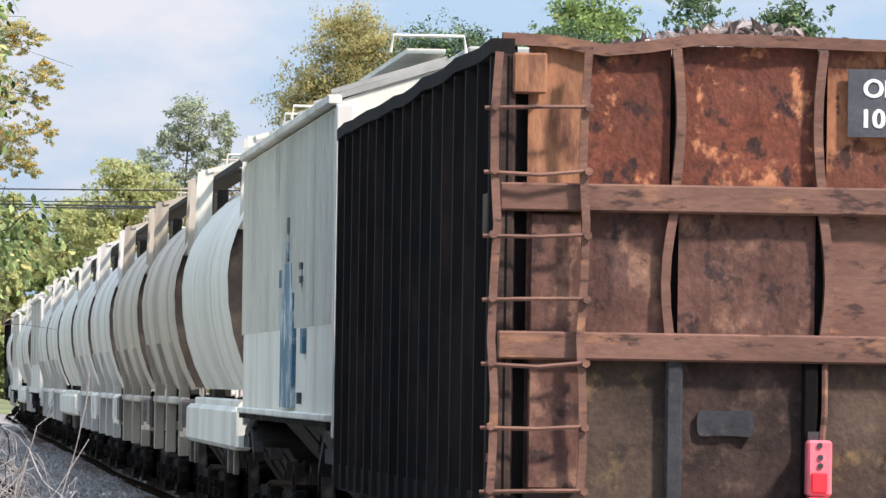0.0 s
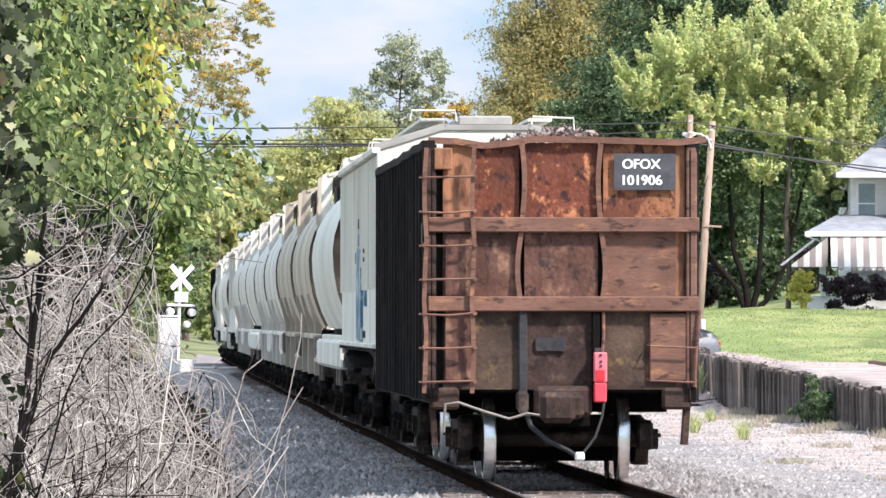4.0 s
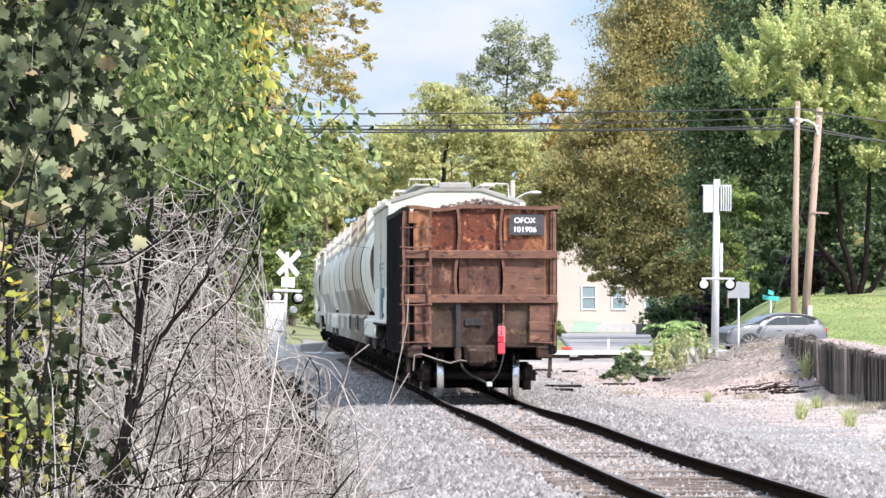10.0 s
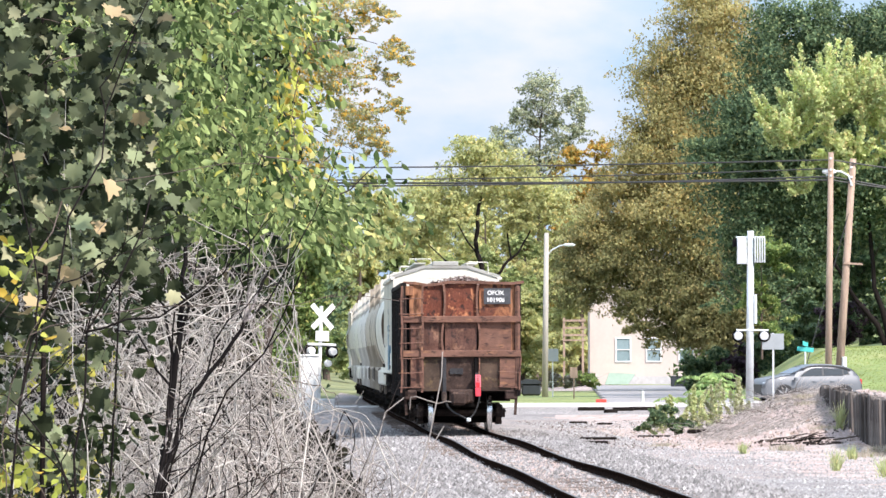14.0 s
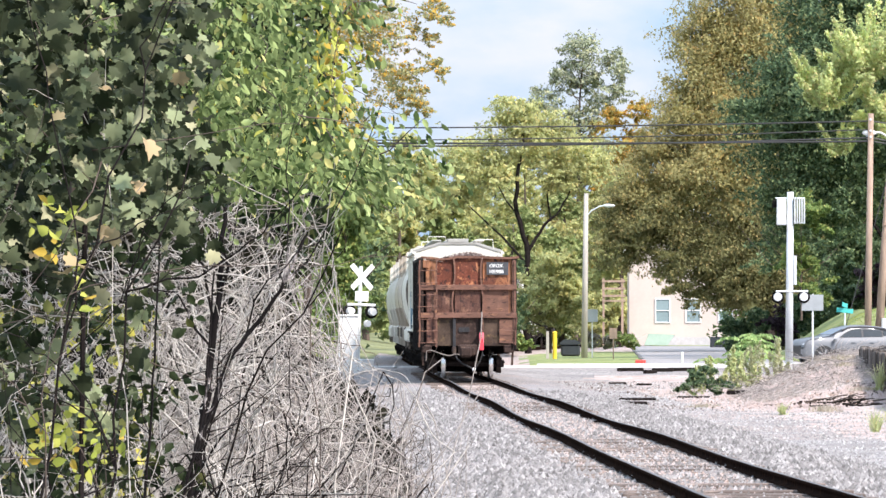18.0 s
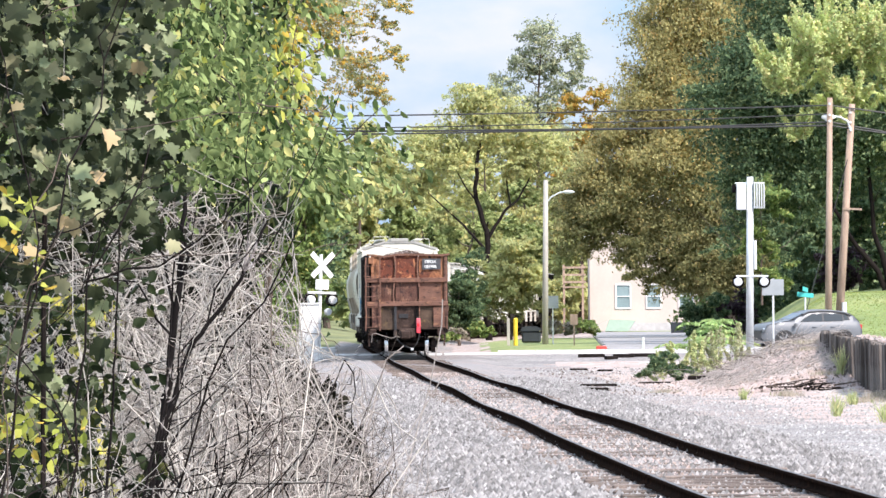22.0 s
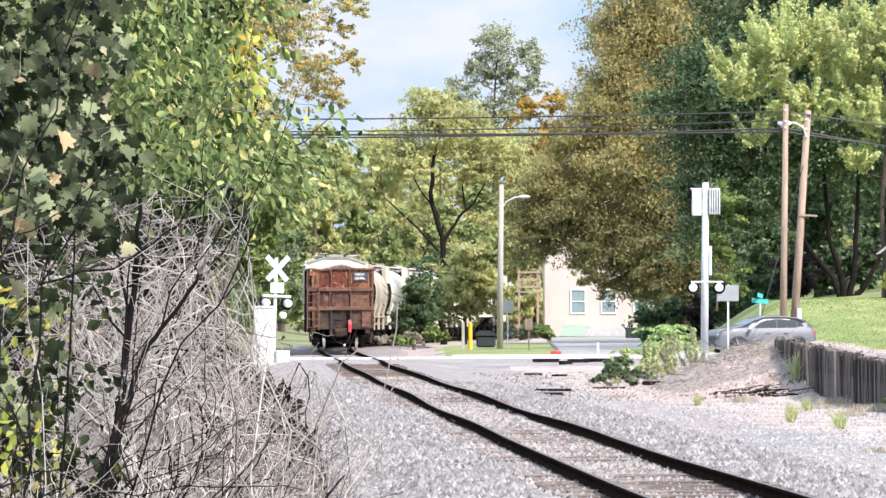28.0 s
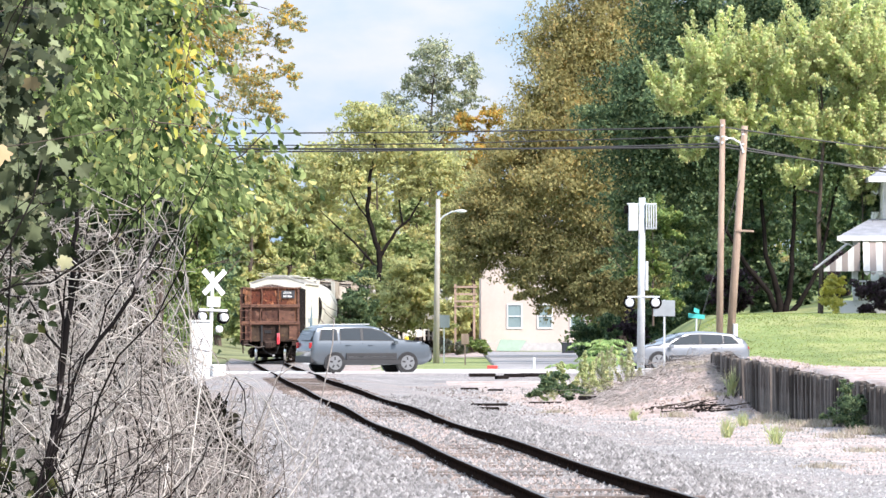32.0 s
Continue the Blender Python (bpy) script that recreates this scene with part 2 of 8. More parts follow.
WORN_GREY = mat("worn_grey_paint", (0.034, 0.034, 0.037), 0.75, spec=0.25, var=0.35, scale=3, bump=0.1, spots=(0.075, 0.072, 0.072), cover=0.3, spot_scale=5)
WHITE_PAINT = mat("white_lettering", (0.8, 0.8, 0.78), 0.6, var=0.05, scale=4, bump=0)
RED_DEVICE = mat("red_plastic", (0.78, 0.06, 0.085), 0.5, var=0.15, scale=6, bump=0.05)
PINK_DEVICE = mat("faded_red_plastic", (0.80, 0.16, 0.19), 0.5, var=0.15, scale=6, bump=0.05)
RED_LENS = glow_mat("red_lens", (0.75, 0.02, 0.03), 0.25)
SCRAP = mat("scrap_chips", (0.15, 0.105, 0.09), 0.85, var=0.5, scale=6, bump=0.3, spots=(0.34, 0.29, 0.26), cover=0.42, spot_scale=5)
HOPPER = mat("pale_grey_paint", (0.69, 0.665, 0.58), 0.55, var=0.08, scale=0.7, fine=20, bump=0.08, stretch=(1, 1, 0.25), spots=(0.54, 0.52, 0.45), cover=0.38, spot_scale=0.9)
HOPPER_BEIGE = mat("beige_grey_paint", (0.50, 0.43, 0.34), 0.55, var=0.12, scale=0.6, fine=20, bump=0.08, stretch=(1, 1, 0.2), spots=(0.27, 0.225, 0.175), cover=0.40, spot_scale=0.8)
HOPPER_WHITE = mat("white_car_paint", (0.66, 0.625, 0.56), 0.5, var=0.09, scale=0.6, fine=20, bump=0.08, stretch=(1, 1, 0.2), spots=(0.42, 0.39, 0.345), cover=0.38, spot_scale=0.8)
ROOFM = mat("car_roof_paint", (0.36, 0.355, 0.33), 0.6, var=0.14, scale=0.7, bump=0.08, spots=(0.27, 0.26, 0.235), cover=0.42, spot_scale=0.8)
BLUE_LOGO = mat("worn_blue_paint", (0.05, 0.14, 0.21), 0.6, var=0.3, scale=3, bump=0.1, spots=(0.55, 0.60, 0.60), cover=0.38, spot_scale=2.2)
HOPPER_GRIME = mat("grimy_brace_paint", (0.155, 0.125, 0.10), 0.7, var=0.3, scale=1.5, bump=0.15, spots=(0.05, 0.04, 0.033), cover=0.44, spot_scale=2)
STEEL = mat("galvanised_steel", (0.60, 0.63, 0.64), 0.5, metal=0.25, var=0.10, scale=2, bump=0.08)
WOODPOLE = mat("pole_wood", (0.33, 0.24, 0.18), 0.9, var=0.22, scale=1.5, stretch=(5, 5, 0.6), bump=0.3)
GREYPOLE = mat("weathered_pole", (0.38, 0.355, 0.315), 0.85, var=0.15, scale=1.5, stretch=(5, 5, 0.6), bump=0.2)
TIMBER = mat("weathered_timber", (0.15, 0.132, 0.118), 0.95, var=0.4, scale=2.0, stretch=(4, 4, 0.5), bump=0.5, random_tone=0.6, spots=(0.05, 0.04, 0.036), cover=0.45, spot_scale=2.0, spec=0.15)
PLASTER = mat("cream_wall", (0.53, 0.455, 0.40), 0.9, var=0.05, scale=0.5, bump=0.1)
SIDING = mat("pale_siding", (0.70, 0.71, 0.70), 0.8, var=0.08, scale=0.8, stretch=(1, 1, 8), bump=0.2)
TRIMM = mat("white_trim", (0.72, 0.72, 0.71), 0.6, var=0.05, scale=2, bump=0.05)
ROOF_SHINGLE = mat("grey_shingles", (0.25, 0.26, 0.29), 0.9, var=0.2, scale=1.5, fine=15, bump=0.4)
AWN_LIGHT = mat("awning_white", (0.78, 0.74, 0.70), 0.85, var=0.06, scale=2, bump=0.05)
AWN_DARK = mat("awning_taupe", (0.36, 0.30, 0.28), 0.85, var=0.08, scale=2, bump=0.05)
WIRE = mat("black_cable", (0.03, 0.03, 0.03), 0.6, var=0.1, scale=3, bump=0)
BARK = mat("bark", (0.10, 0.078, 0.065), 0.95, var=0.4, scale=1.4, stretch=(2.5, 2.5, 0.6), bump=0.6, spec=0.15)
TWIGM = mat("dead_twig", (0.31, 0.277, 0.254), 0.9, var=0.3, scale=3, bump=0.2, spec=0.2)
TWIG_PALE = mat("bleached_twig", (0.45, 0.415, 0.375), 0.9, var=0.25, scale=3, bump=0.2, spec=0.2)
TWIG_DARK = mat("dark_branch", (0.016, 0.013, 0.012), 0.95, var=0.35, scale=5, bump=0.2, spec=0.06)
STEM = mat("mottled_bark", (0.013, 0.011, 0.011), 0.95, var=0.35, scale=4, bump=0.4, spots=(0.36, 0.325, 0.315), cover=0.30, spread=0.05, spot_scale=6, stretch=(1, 1, 0.5), spec=0.08)
SIGN_TEAL = mat("street_sign_green", (0.05, 0.42, 0.38), 0.5, var=0.06, scale=4, bump=0)
SIGN_BACK = mat("sign_back_metal", (0.37, 0.40, 0.41), 0.45, metal=0.4, var=0.06, scale=3, bump=0.05)
YELLOW = mat("yellow_plastic", (0.72, 0.50, 0.03), 0.6, var=0.1, scale=3, bump=0.05)
RED_PAINT = mat("red_kerb_paint", (0.65, 0.06, 0.05), 0.7, var=0.12, scale=3, bump=0.05)
DARK_BIN = mat("dark_bin_plastic", (0.025, 0.03, 0.035), 0.5, var=0.15, scale=3, bump=0.05)
CELLAR = mat("cellar_door_green", (0.36, 0.48, 0.38), 0.7, var=0.1, scale=2, bump=0.05)
BRICKY = mat("grey_footing", (0.45, 0.44, 0.43), 0.9, var=0.12, scale=3, bump=0.3)
CAR_GREY = mat("grey_car_paint", (0.13, 0.137, 0.147), 0.42, metal=0.25, var=0.03, scale=2, bump=0, coat=0.45)
CAR_BLUEGREY = mat("blue_grey_car_paint", (0.115, 0.135, 0.155), 0.28, metal=0.45, var=0.03, scale=2, bump=0, coat=1.0)
CAR_SILVER = mat("silver_car_paint", (0.22, 0.232, 0.25), 0.33, metal=0.5, var=0.03, scale=2, bump=0, coat=1.0)
RUBBER = mat("tyre_rubber", (0.025, 0.025, 0.026), 0.85, var=0.15, scale=8, bump=0.2)
RIM = mat("alloy_rim", (0.24, 0.245, 0.25), 0.35, metal=0.4, var=0.05, scale=5, bump=0)
PLASTIC = mat("black_trim_plastic", (0.03, 0.03, 0.032), 0.6, var=0.1, scale=5, bump=0.05)
TAIL = mat("tail_lamp_red", (0.45, 0.02, 0.025), 0.25, var=0.1, scale=5, bump=0)
LAMP_CLEAR = mat("headlamp_clear", (0.70, 0.72, 0.74), 0.15, var=0.05, scale=5, bump=0)
GLASSM = mat("tinted_glass", (0.035, 0.041, 0.045), 0.10, var=0.05, scale=1, bump=0, coat=0.25)
WINDOWM = mat("window_glass", (0.22, 0.29, 0.30), 0.06, var=0.1, scale=1, bump=0)
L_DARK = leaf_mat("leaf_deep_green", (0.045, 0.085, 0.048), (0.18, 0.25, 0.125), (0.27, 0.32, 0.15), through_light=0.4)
# near leaves ramped down to near black, which stands in for shaded gaps
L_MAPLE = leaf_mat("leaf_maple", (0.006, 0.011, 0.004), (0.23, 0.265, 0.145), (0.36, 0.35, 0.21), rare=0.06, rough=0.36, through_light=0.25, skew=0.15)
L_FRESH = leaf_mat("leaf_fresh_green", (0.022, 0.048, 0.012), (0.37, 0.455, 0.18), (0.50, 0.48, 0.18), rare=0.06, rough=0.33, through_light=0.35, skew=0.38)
# green greyed and paled: distance haze is put into the leaf colour
L_HAZY = leaf_mat("leaf_haze_tinted", (0.27, 0.30, 0.20), (0.38, 0.41, 0.28), (0.46, 0.44, 0.27), rare=0.12, through_light=0.35)
L_TURNING = leaf_mat("leaf_turning_yellow", (0.27, 0.32, 0.06), (0.50, 0.49, 0.11), (0.48, 0.34, 0.06), rare=0.2, rough=0.4)
# dark green with shade mixed in, for leaves behind other leaves
L_BACK_SHADE = leaf_mat("leaf_shade_painted", (0.008, 0.014, 0.006), (0.035, 0.05, 0.02), (0.12, 0.13, 0.04), rare=0.06, through_light=0.2)
L_VINE = leaf_mat("leaf_vine", (0.03, 0.04, 0.012), (0.36, 0.36, 0.11), (0.56, 0.50, 0.10), rare=0.15, skew=0.35)
L_AUTUMN = leaf_mat("leaf_autumn_mix", (0.30, 0.33, 0.18), (0.50, 0.48, 0.27), (0.68, 0.43, 0.09), rare=0.25, through_light=0.5)
L_GOLD = leaf_mat("leaf_olive_gold", (0.33, 0.30, 0.13), (0.45, 0.405, 0.18), (0.54, 0.39, 0.16), rare=0.10, through_light=0.45)
# olive leaf, darkened so that the golden tree's lower crown looks shaded
L_OLIVE_SHADE = leaf_mat("leaf_olive_shade", (0.17, 0.175, 0.08), (0.29, 0.28, 0.125), (0.40, 0.33, 0.15), rare=0.12, through_light=0.40)
L_MID = leaf_mat("leaf_mid_green", (0.12, 0.19, 0.065), (0.26, 0.34, 0.11), (0.38, 0.39, 0.13), through_light=0.35)
L_PALE = leaf_mat("leaf_pale_green", (0.33, 0.385, 0.18), (0.55, 0.585, 0.29), (0.60, 0.55, 0.28), through_light=0.25)
L_FEATHER = leaf_mat("leaf_feathery_green", (0.46, 0.535, 0.235), (0.66, 0.70, 0.34), (0.68, 0.58, 0.30), through_light=0.42)
L_SUMAC = leaf_mat("leaf_sumac", (0.20, 0.32, 0.11), (0.40, 0.52, 0.22), (0.46, 0.50, 0.22), through_light=0.4)
L_WEED = leaf_mat("leaf_dry_weed", (0.36, 0.37, 0.22), (0.56, 0.54, 0.36), (0.40, 0.46, 0.20), rare=0.2, through_light=0.4)
L_ORANGE = leaf_mat("leaf_orange", (0.30, 0.27, 0.08), (0.52, 0.38, 0.11), (0.58, 0.32, 0.07), rare=0.25, through_light=0.45)
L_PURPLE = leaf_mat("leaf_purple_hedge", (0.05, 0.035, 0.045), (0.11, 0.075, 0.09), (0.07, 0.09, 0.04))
L_BRIGHT_YELLOW = leaf_mat("leaf_bright_yellow", (0.58, 0.54, 0.12), (0.74, 0.68, 0.20), (0.42, 0.44, 0.12))
L_STRAW = leaf_mat("dry_straw", (0.34, 0.29, 0.23), (0.50, 0.45, 0.37), (0.26, 0.28, 0.14), rare=0.12)
L_SEAR = leaf_mat("withered_leaf", (0.24, 0.19, 0.10), (0.36, 0.31, 0.19), (0.46, 0.35, 0.20), rare=0.3)
L_LAWN = leaf_mat("lawn_blade", (0.25, 0.31, 0.10), (0.33, 0.375, 0.14), (0.38, 0.37, 0.16), rare=0.1)
L_YELLOWING = leaf_mat("leaf_yellowing", (0.52, 0.47, 0.20), (0.70, 0.60, 0.28), (0.66, 0.47, 0.18), rare=0.15, through_light=0.32)
# near-black leaf colour in place of the thicket's inner shade
L_UNDER_SHADE = leaf_mat("leaf_undergrowth_shade", (0.008, 0.008, 0.006), (0.028, 0.026, 0.016), (0.10, 0.08, 0.05), rare=0.06)
# far leaf colours, paled with some of the haze mixed in
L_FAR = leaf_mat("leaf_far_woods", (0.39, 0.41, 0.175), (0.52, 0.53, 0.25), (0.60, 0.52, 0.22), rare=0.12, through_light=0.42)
L_FARDEEP = leaf_mat("leaf_far_deep", (0.21, 0.265, 0.105), (0.36, 0.41, 0.17), (0.38, 0.40, 0.17), rare=0.12, through_light=0.35)
# grime tone, taken near black to stand in for shade between and under cars
GRIME_SHADE = mat("grime_shade_steel", (0.036, 0.031, 0.028), 0.85, var=0.35, scale=2, bump=0.15, spots=(0.07, 0.058, 0.048), cover=0.3, spot_scale=2.5, spec=0.2)


# ---- tools ----
def box(bm, x0, x1, y0, y1, z0, z1, bevel=0.0):
    r = bmesh.ops.create_cube(bm, size=1.0, matrix=Matrix.Translation(((x0 + x1) / 2, (y0 + y1) / 2, (z0 + z1) / 2)) @ Matrix.Diagonal((x1 - x0, y1 - y0, z1 - z0, 1)))
    if bevel:
        bmesh.ops.bevel(bm, geom=list({e for v in r["verts"] for e in v.link_edges}), offset=bevel, segments=1, affect="EDGES")
    return r["verts"]


def tube(bm, a, b, r, r2=None, n=8):
    a, b = Vector(a), Vector(b)
    d = b - a
    q = d.to_track_quat("Z", "Y").to_matrix().to_4x4()
    return bmesh.ops.create_cone(bm, cap_ends=True, segments=n, radius1=r, radius2=r if r2 is None else r2, depth=d.length, matrix=Matrix.Translation((a + b) / 2) @ q)["verts"]


def sweep(bm, pts, w, h, n=4):
    """One bent bar along pts, w across and h high: squared with n = 4, else round."""
    pts = [Vector(p) for p in pts]
    rings = []
    for i, p in enumerate(pts):
        d = (pts[min(i + 1, len(pts) - 1)] - pts[max(i - 1, 0)]).normalized()
        side = d.cross(Vector((0, 1, 0.02))) if abs(d.y) < 0.8 else d.cross(Vector((0, 0, 1)))
        side.normalize()
        up = side.cross(d)
        k = [(math.cos(2 * math.pi * (j + 0.5) / n), math.sin(2 * math.pi * (j + 0.5) / n)) for j in range(n)]
        g = 0.7071 if n == 4 else 1.0
        rings.append([bm.verts.new(p + side * (a * w / 2 / g) + up * (b * h / 2 / g)) for a, b in k])
    for p, q in zip(rings, rings[1:]):
        for j in range(n):
            bm.faces.new((p[j], p[(j + 1) % n], q[(j + 1) % n], q[j]))
    bm.faces.new(rings[0][::-1])
    bm.faces.new(rings[-1])


def pipe(bm, pts, r, n=6):
    sweep(bm, pts, 2 * r, 2 * r, n)


def beam(bm, a, b, w, h):
    """A squared bar from a to b, w across and h high."""
    a, b = Vector(a), Vector(b)
    d = b - a
    q = d.to_track_quat("Y", "Z").to_matrix().to_4x4()
    return bmesh.ops.create_cube(bm, size=1.0, matrix=Matrix.Translation((a + b) / 2) @ q @ Matrix.Diagonal((w, d.length, h, 1)))["verts"]


def prism(bm, profile, y0, y1):
    """A profile of (x, z) pairs swept along y, with both ends closed."""
    a = [bm.verts.new((x, y0, z)) for x, z in profile]
    b = [bm.verts.new((x, y1, z)) for x, z in profile]
    k = len(profile)
    for i in range(k):
        bm.faces.new((a[i], a[(i + 1) % k], b[(i + 1) % k], b[i]))
    bm.faces.new(a[::-1])
    bm.faces.new(b)


def part(name, bm, material, parent=None, label="", smooth=False):
    bmesh.ops.recalc_face_normals(bm, faces=bm.faces)
    me = bpy.data.meshes.new(name)
    bm.to_mesh(me)
    bm.free()
    if smooth:
        for f in me.polygons:
            f.use_smooth = True
    me.materials.append(material)
    ob = new(name, me)
    ob.parent = parent
    if label:
        ob["label"] = label
    return ob


def mesh_arrays(name, verts, faces, material, parent=None, label=""):
    """An object from arrays of vertices and of faces with equal corner counts."""
    me = bpy.data.meshes.new(name)
    k = faces.shape[1]
    me.vertices.add(len(verts))
    me.vertices.foreach_set("co", np.ascontiguousarray(verts, dtype=np.float32).ravel())
    me.loops.add(faces.size)
    me.loops.foreach_set("vertex_index", np.ascontiguousarray(faces, dtype=np.int32).ravel())
    me.polygons.add(len(faces))
    me.polygons.foreach_set("loop_start", np.arange(0, faces.size, k, dtype=np.int32))
    me.update(calc_edges=True)
    me.materials.append(material)
    ob = new(name, me)
    ob.parent = parent
    if label:
        ob["label"] = label
    return ob


def thing(name, m, label, category, group="", kind=""):
    ob = new(name)
    ob.empty_display_size = 0.2
    ob.matrix_basis = m
    return tagged(ob, label, category, group, kind)


RNG = np.random.default_rng(7)


def leaf_arrays(centres, size, droop=0.35, long=1.6, rng=RNG, spread_size=0.4, face=None, along=None, oval=False, plain=False):
    """Folded leaf blades at the given centres; face: the way their upper sides lean, along: the way their tips point."""
    k = len(centres)
    d = rng.normal(size=(k, 3)) * (1.0 if along is None else 0.25)
    d[:, 2] -= droop
    if along is not None:
        d = d + along * 1.5
    d /= np.linalg.norm(d, axis=1)[:, None]
    w = rng.normal(size=(k, 3))
    if face is not None:
        w = np.cross(face + w * 0.55, d)
        s = w
    else:
        s = np.cross(d, w)
    s /= np.linalg.norm(s, axis=1)[:, None] + 1e-9
    up = np.cross(d, s)
    z = size * (1 + spread_size * rng.uniform(-1, 1, (k, 1)))
    h = z * long / 2
    if oval:
        v = np.stack([centres - d * h, centres - d * h * 0.35 + s * z * 0.46 + up * z * 0.13, centres + d * h * 0.3 + s * z * 0.42 + up * z * 0.1, centres + d * h - up * z * 0.2,
                      centres + d * h * 0.3 - s * z * 0.42 + up * z * 0.1, centres - d * h * 0.35 - s * z * 0.46 + up * z * 0.13], 1).reshape(-1, 3)
        b = np.arange(k)[:, None, None] * 6
        f = (b + np.array([[0, 1, 2, 3], [0, 3, 4, 5]])[None]).reshape(-1, 4)
        return v, f
    if plain:
        v = np.stack([centres - d * h * 0.75 - s * z * 0.52, centres - d * h * 0.75 + s * z * 0.52, centres + d * h], 1).reshape(-1, 3)
        return v, np.arange(3 * k).reshape(-1, 3)
    v = np.stack([centres - d * h, centres + s * z * 0.5 + up * z * 0.12, centres + d * h, centres - s * z * 0.5 + up * z * 0.12], 1).reshape(-1, 3)
    f = np.arange(4 * k).reshape(-1, 4)
    return v, f


def limb_tree(bm, base, top, r, rng, n_limbs=7, reach=3.0, start=0.35):
    """A tapered trunk with limbs; gives back the limbs' ends."""
    base, top = Vector(base), Vector(top)
    ends, k = [], 6
    pts = [base.lerp(top, i / k) + Vector((rng.normal() * r * 0.5, rng.normal() * r * 0.5, 0)) * (i > 0) for i in range(k + 1)]
    for i in range(k):
        tube(bm, pts[i], pts[i + 1], r * (1 - 0.85 * i / k), r * (1 - 0.85 * (i + 1) / k), 7)
    for j in range(n_limbs):
        u = start + (1 - start) * (j + rng.random()) / n_limbs
        i = min(k - 1, int(u * k))
        p = pts[i].lerp(pts[i + 1], u * k - i)
        a = rng.random() * 2 * math.pi
        l = reach * (1.15 - 0.6 * u) * (0.7 + 0.6 * rng.random())
        e = p + Vector((math.cos(a) * l, math.sin(a) * l, l * (0.45 + 0.5 * rng.random())))
        m = p.lerp(e, 0.5) + Vector((0, 0, -0.12 * l))
        rr = r * (1 - 0.8 * u) * 0.55
        tube(bm, p, m, rr, rr * 0.65, 5)
        tube(bm, m, e, rr * 0.65, rr * 0.2, 5)
        ends.append(e)
    ends.append(top)
    return ends


def twig_arrays(paths, radii, sides=4):
    """Thin tubes along many bent lines: paths of shape (count, points, 3)."""
    k, n, _ = paths.shape
    d = np.gradient(paths, axis=1)
    d /= np.linalg.norm(d, axis=2)[:, :, None] + 1e-9
    up = np.array([0.3, 0.9, 0.2])
    a = np.cross(d, up)
    a /= np.linalg.norm(a, axis=2)[:, :, None] + 1e-9
    b = np.cross(d, a)
    taper = np.linspace(1, 0.35, n)[None, :, None]
    r = radii[:, None, None] * taper
    rings = np.stack([paths + r * (math.cos(2 * math.pi * s / sides) * a + math.sin(2 * math.pi * s / sides) * b) for s in range(sides)], 2)
    v = rings.reshape(-1, 3)
    base = (np.arange(k)[:, None] * n + np.arange(n - 1)[None]).reshape(-1, 1) * sides
    s = np.arange(sides)
    f = np.stack([base + s, base + (s + 1) % sides, base + sides + (s + 1) % sides, base + sides + s], 2).reshape(-1, 4)
    return v, f


def bent_lines(rng, starts, aims, lengths, bend=0.25, points=7, sag=0.2, wobble=0.035):
    """Bent lines from starts along aims."""
    k = len(starts)
    aims = aims / (np.linalg.norm(aims, axis=1)[:, None] + 1e-9)
    u = np.linspace(0, 1, points)[None, :, None]
    curl = rng.normal(size=(k, 1, 3)) * bend
    kink = np.cumsum(rng.normal(size=(k, points, 3)) * wobble, axis=1) * (u > 0)
    p = starts[:, None, :] + lengths[:, None, None] * (aims[:, None, :] * u + curl * u * u + kink)
    p[:, :, 2] -= (sag * lengths[:, None] * (np.linspace(0, 1, points)[None] ** 2.2))
    return p


# The track's centre line: straight past the crossing, then a bend to the right.
def track_x(y):
    x = 0.08 - 0.0250 * (y - 180) + 0.000007 * (min(y, 445) - 180) ** 2
    bend = min(max(0.0, y - 378), 67)
    return x + bend ** 2 / 1450 + 2 * bend / 1450 * max(0.0, y - 445)


def rail_z(y):
    return 0.06 * max(0.0, (110 - y) / 50)


# ---- ground ----
def ease(v):
    v = min(1.0, max(0.0, v))
    return v * v * (3 - 2 * v)


def wall_x(y):
    return 9.1 + 0.031 * (200 - y)


def wall_top(y):
    return min(1.08, max(0.15, 0.39 + 0.0125 * (y - 143)))


def road_y(x):
    """The road's middle: it meets the track askew."""
    return 301.1 + 0.30 * (min(12.0, max(-14.0, x)) - 1) + 0.10 * (max(0.0, x - 12) + min(0.0, x + 14))


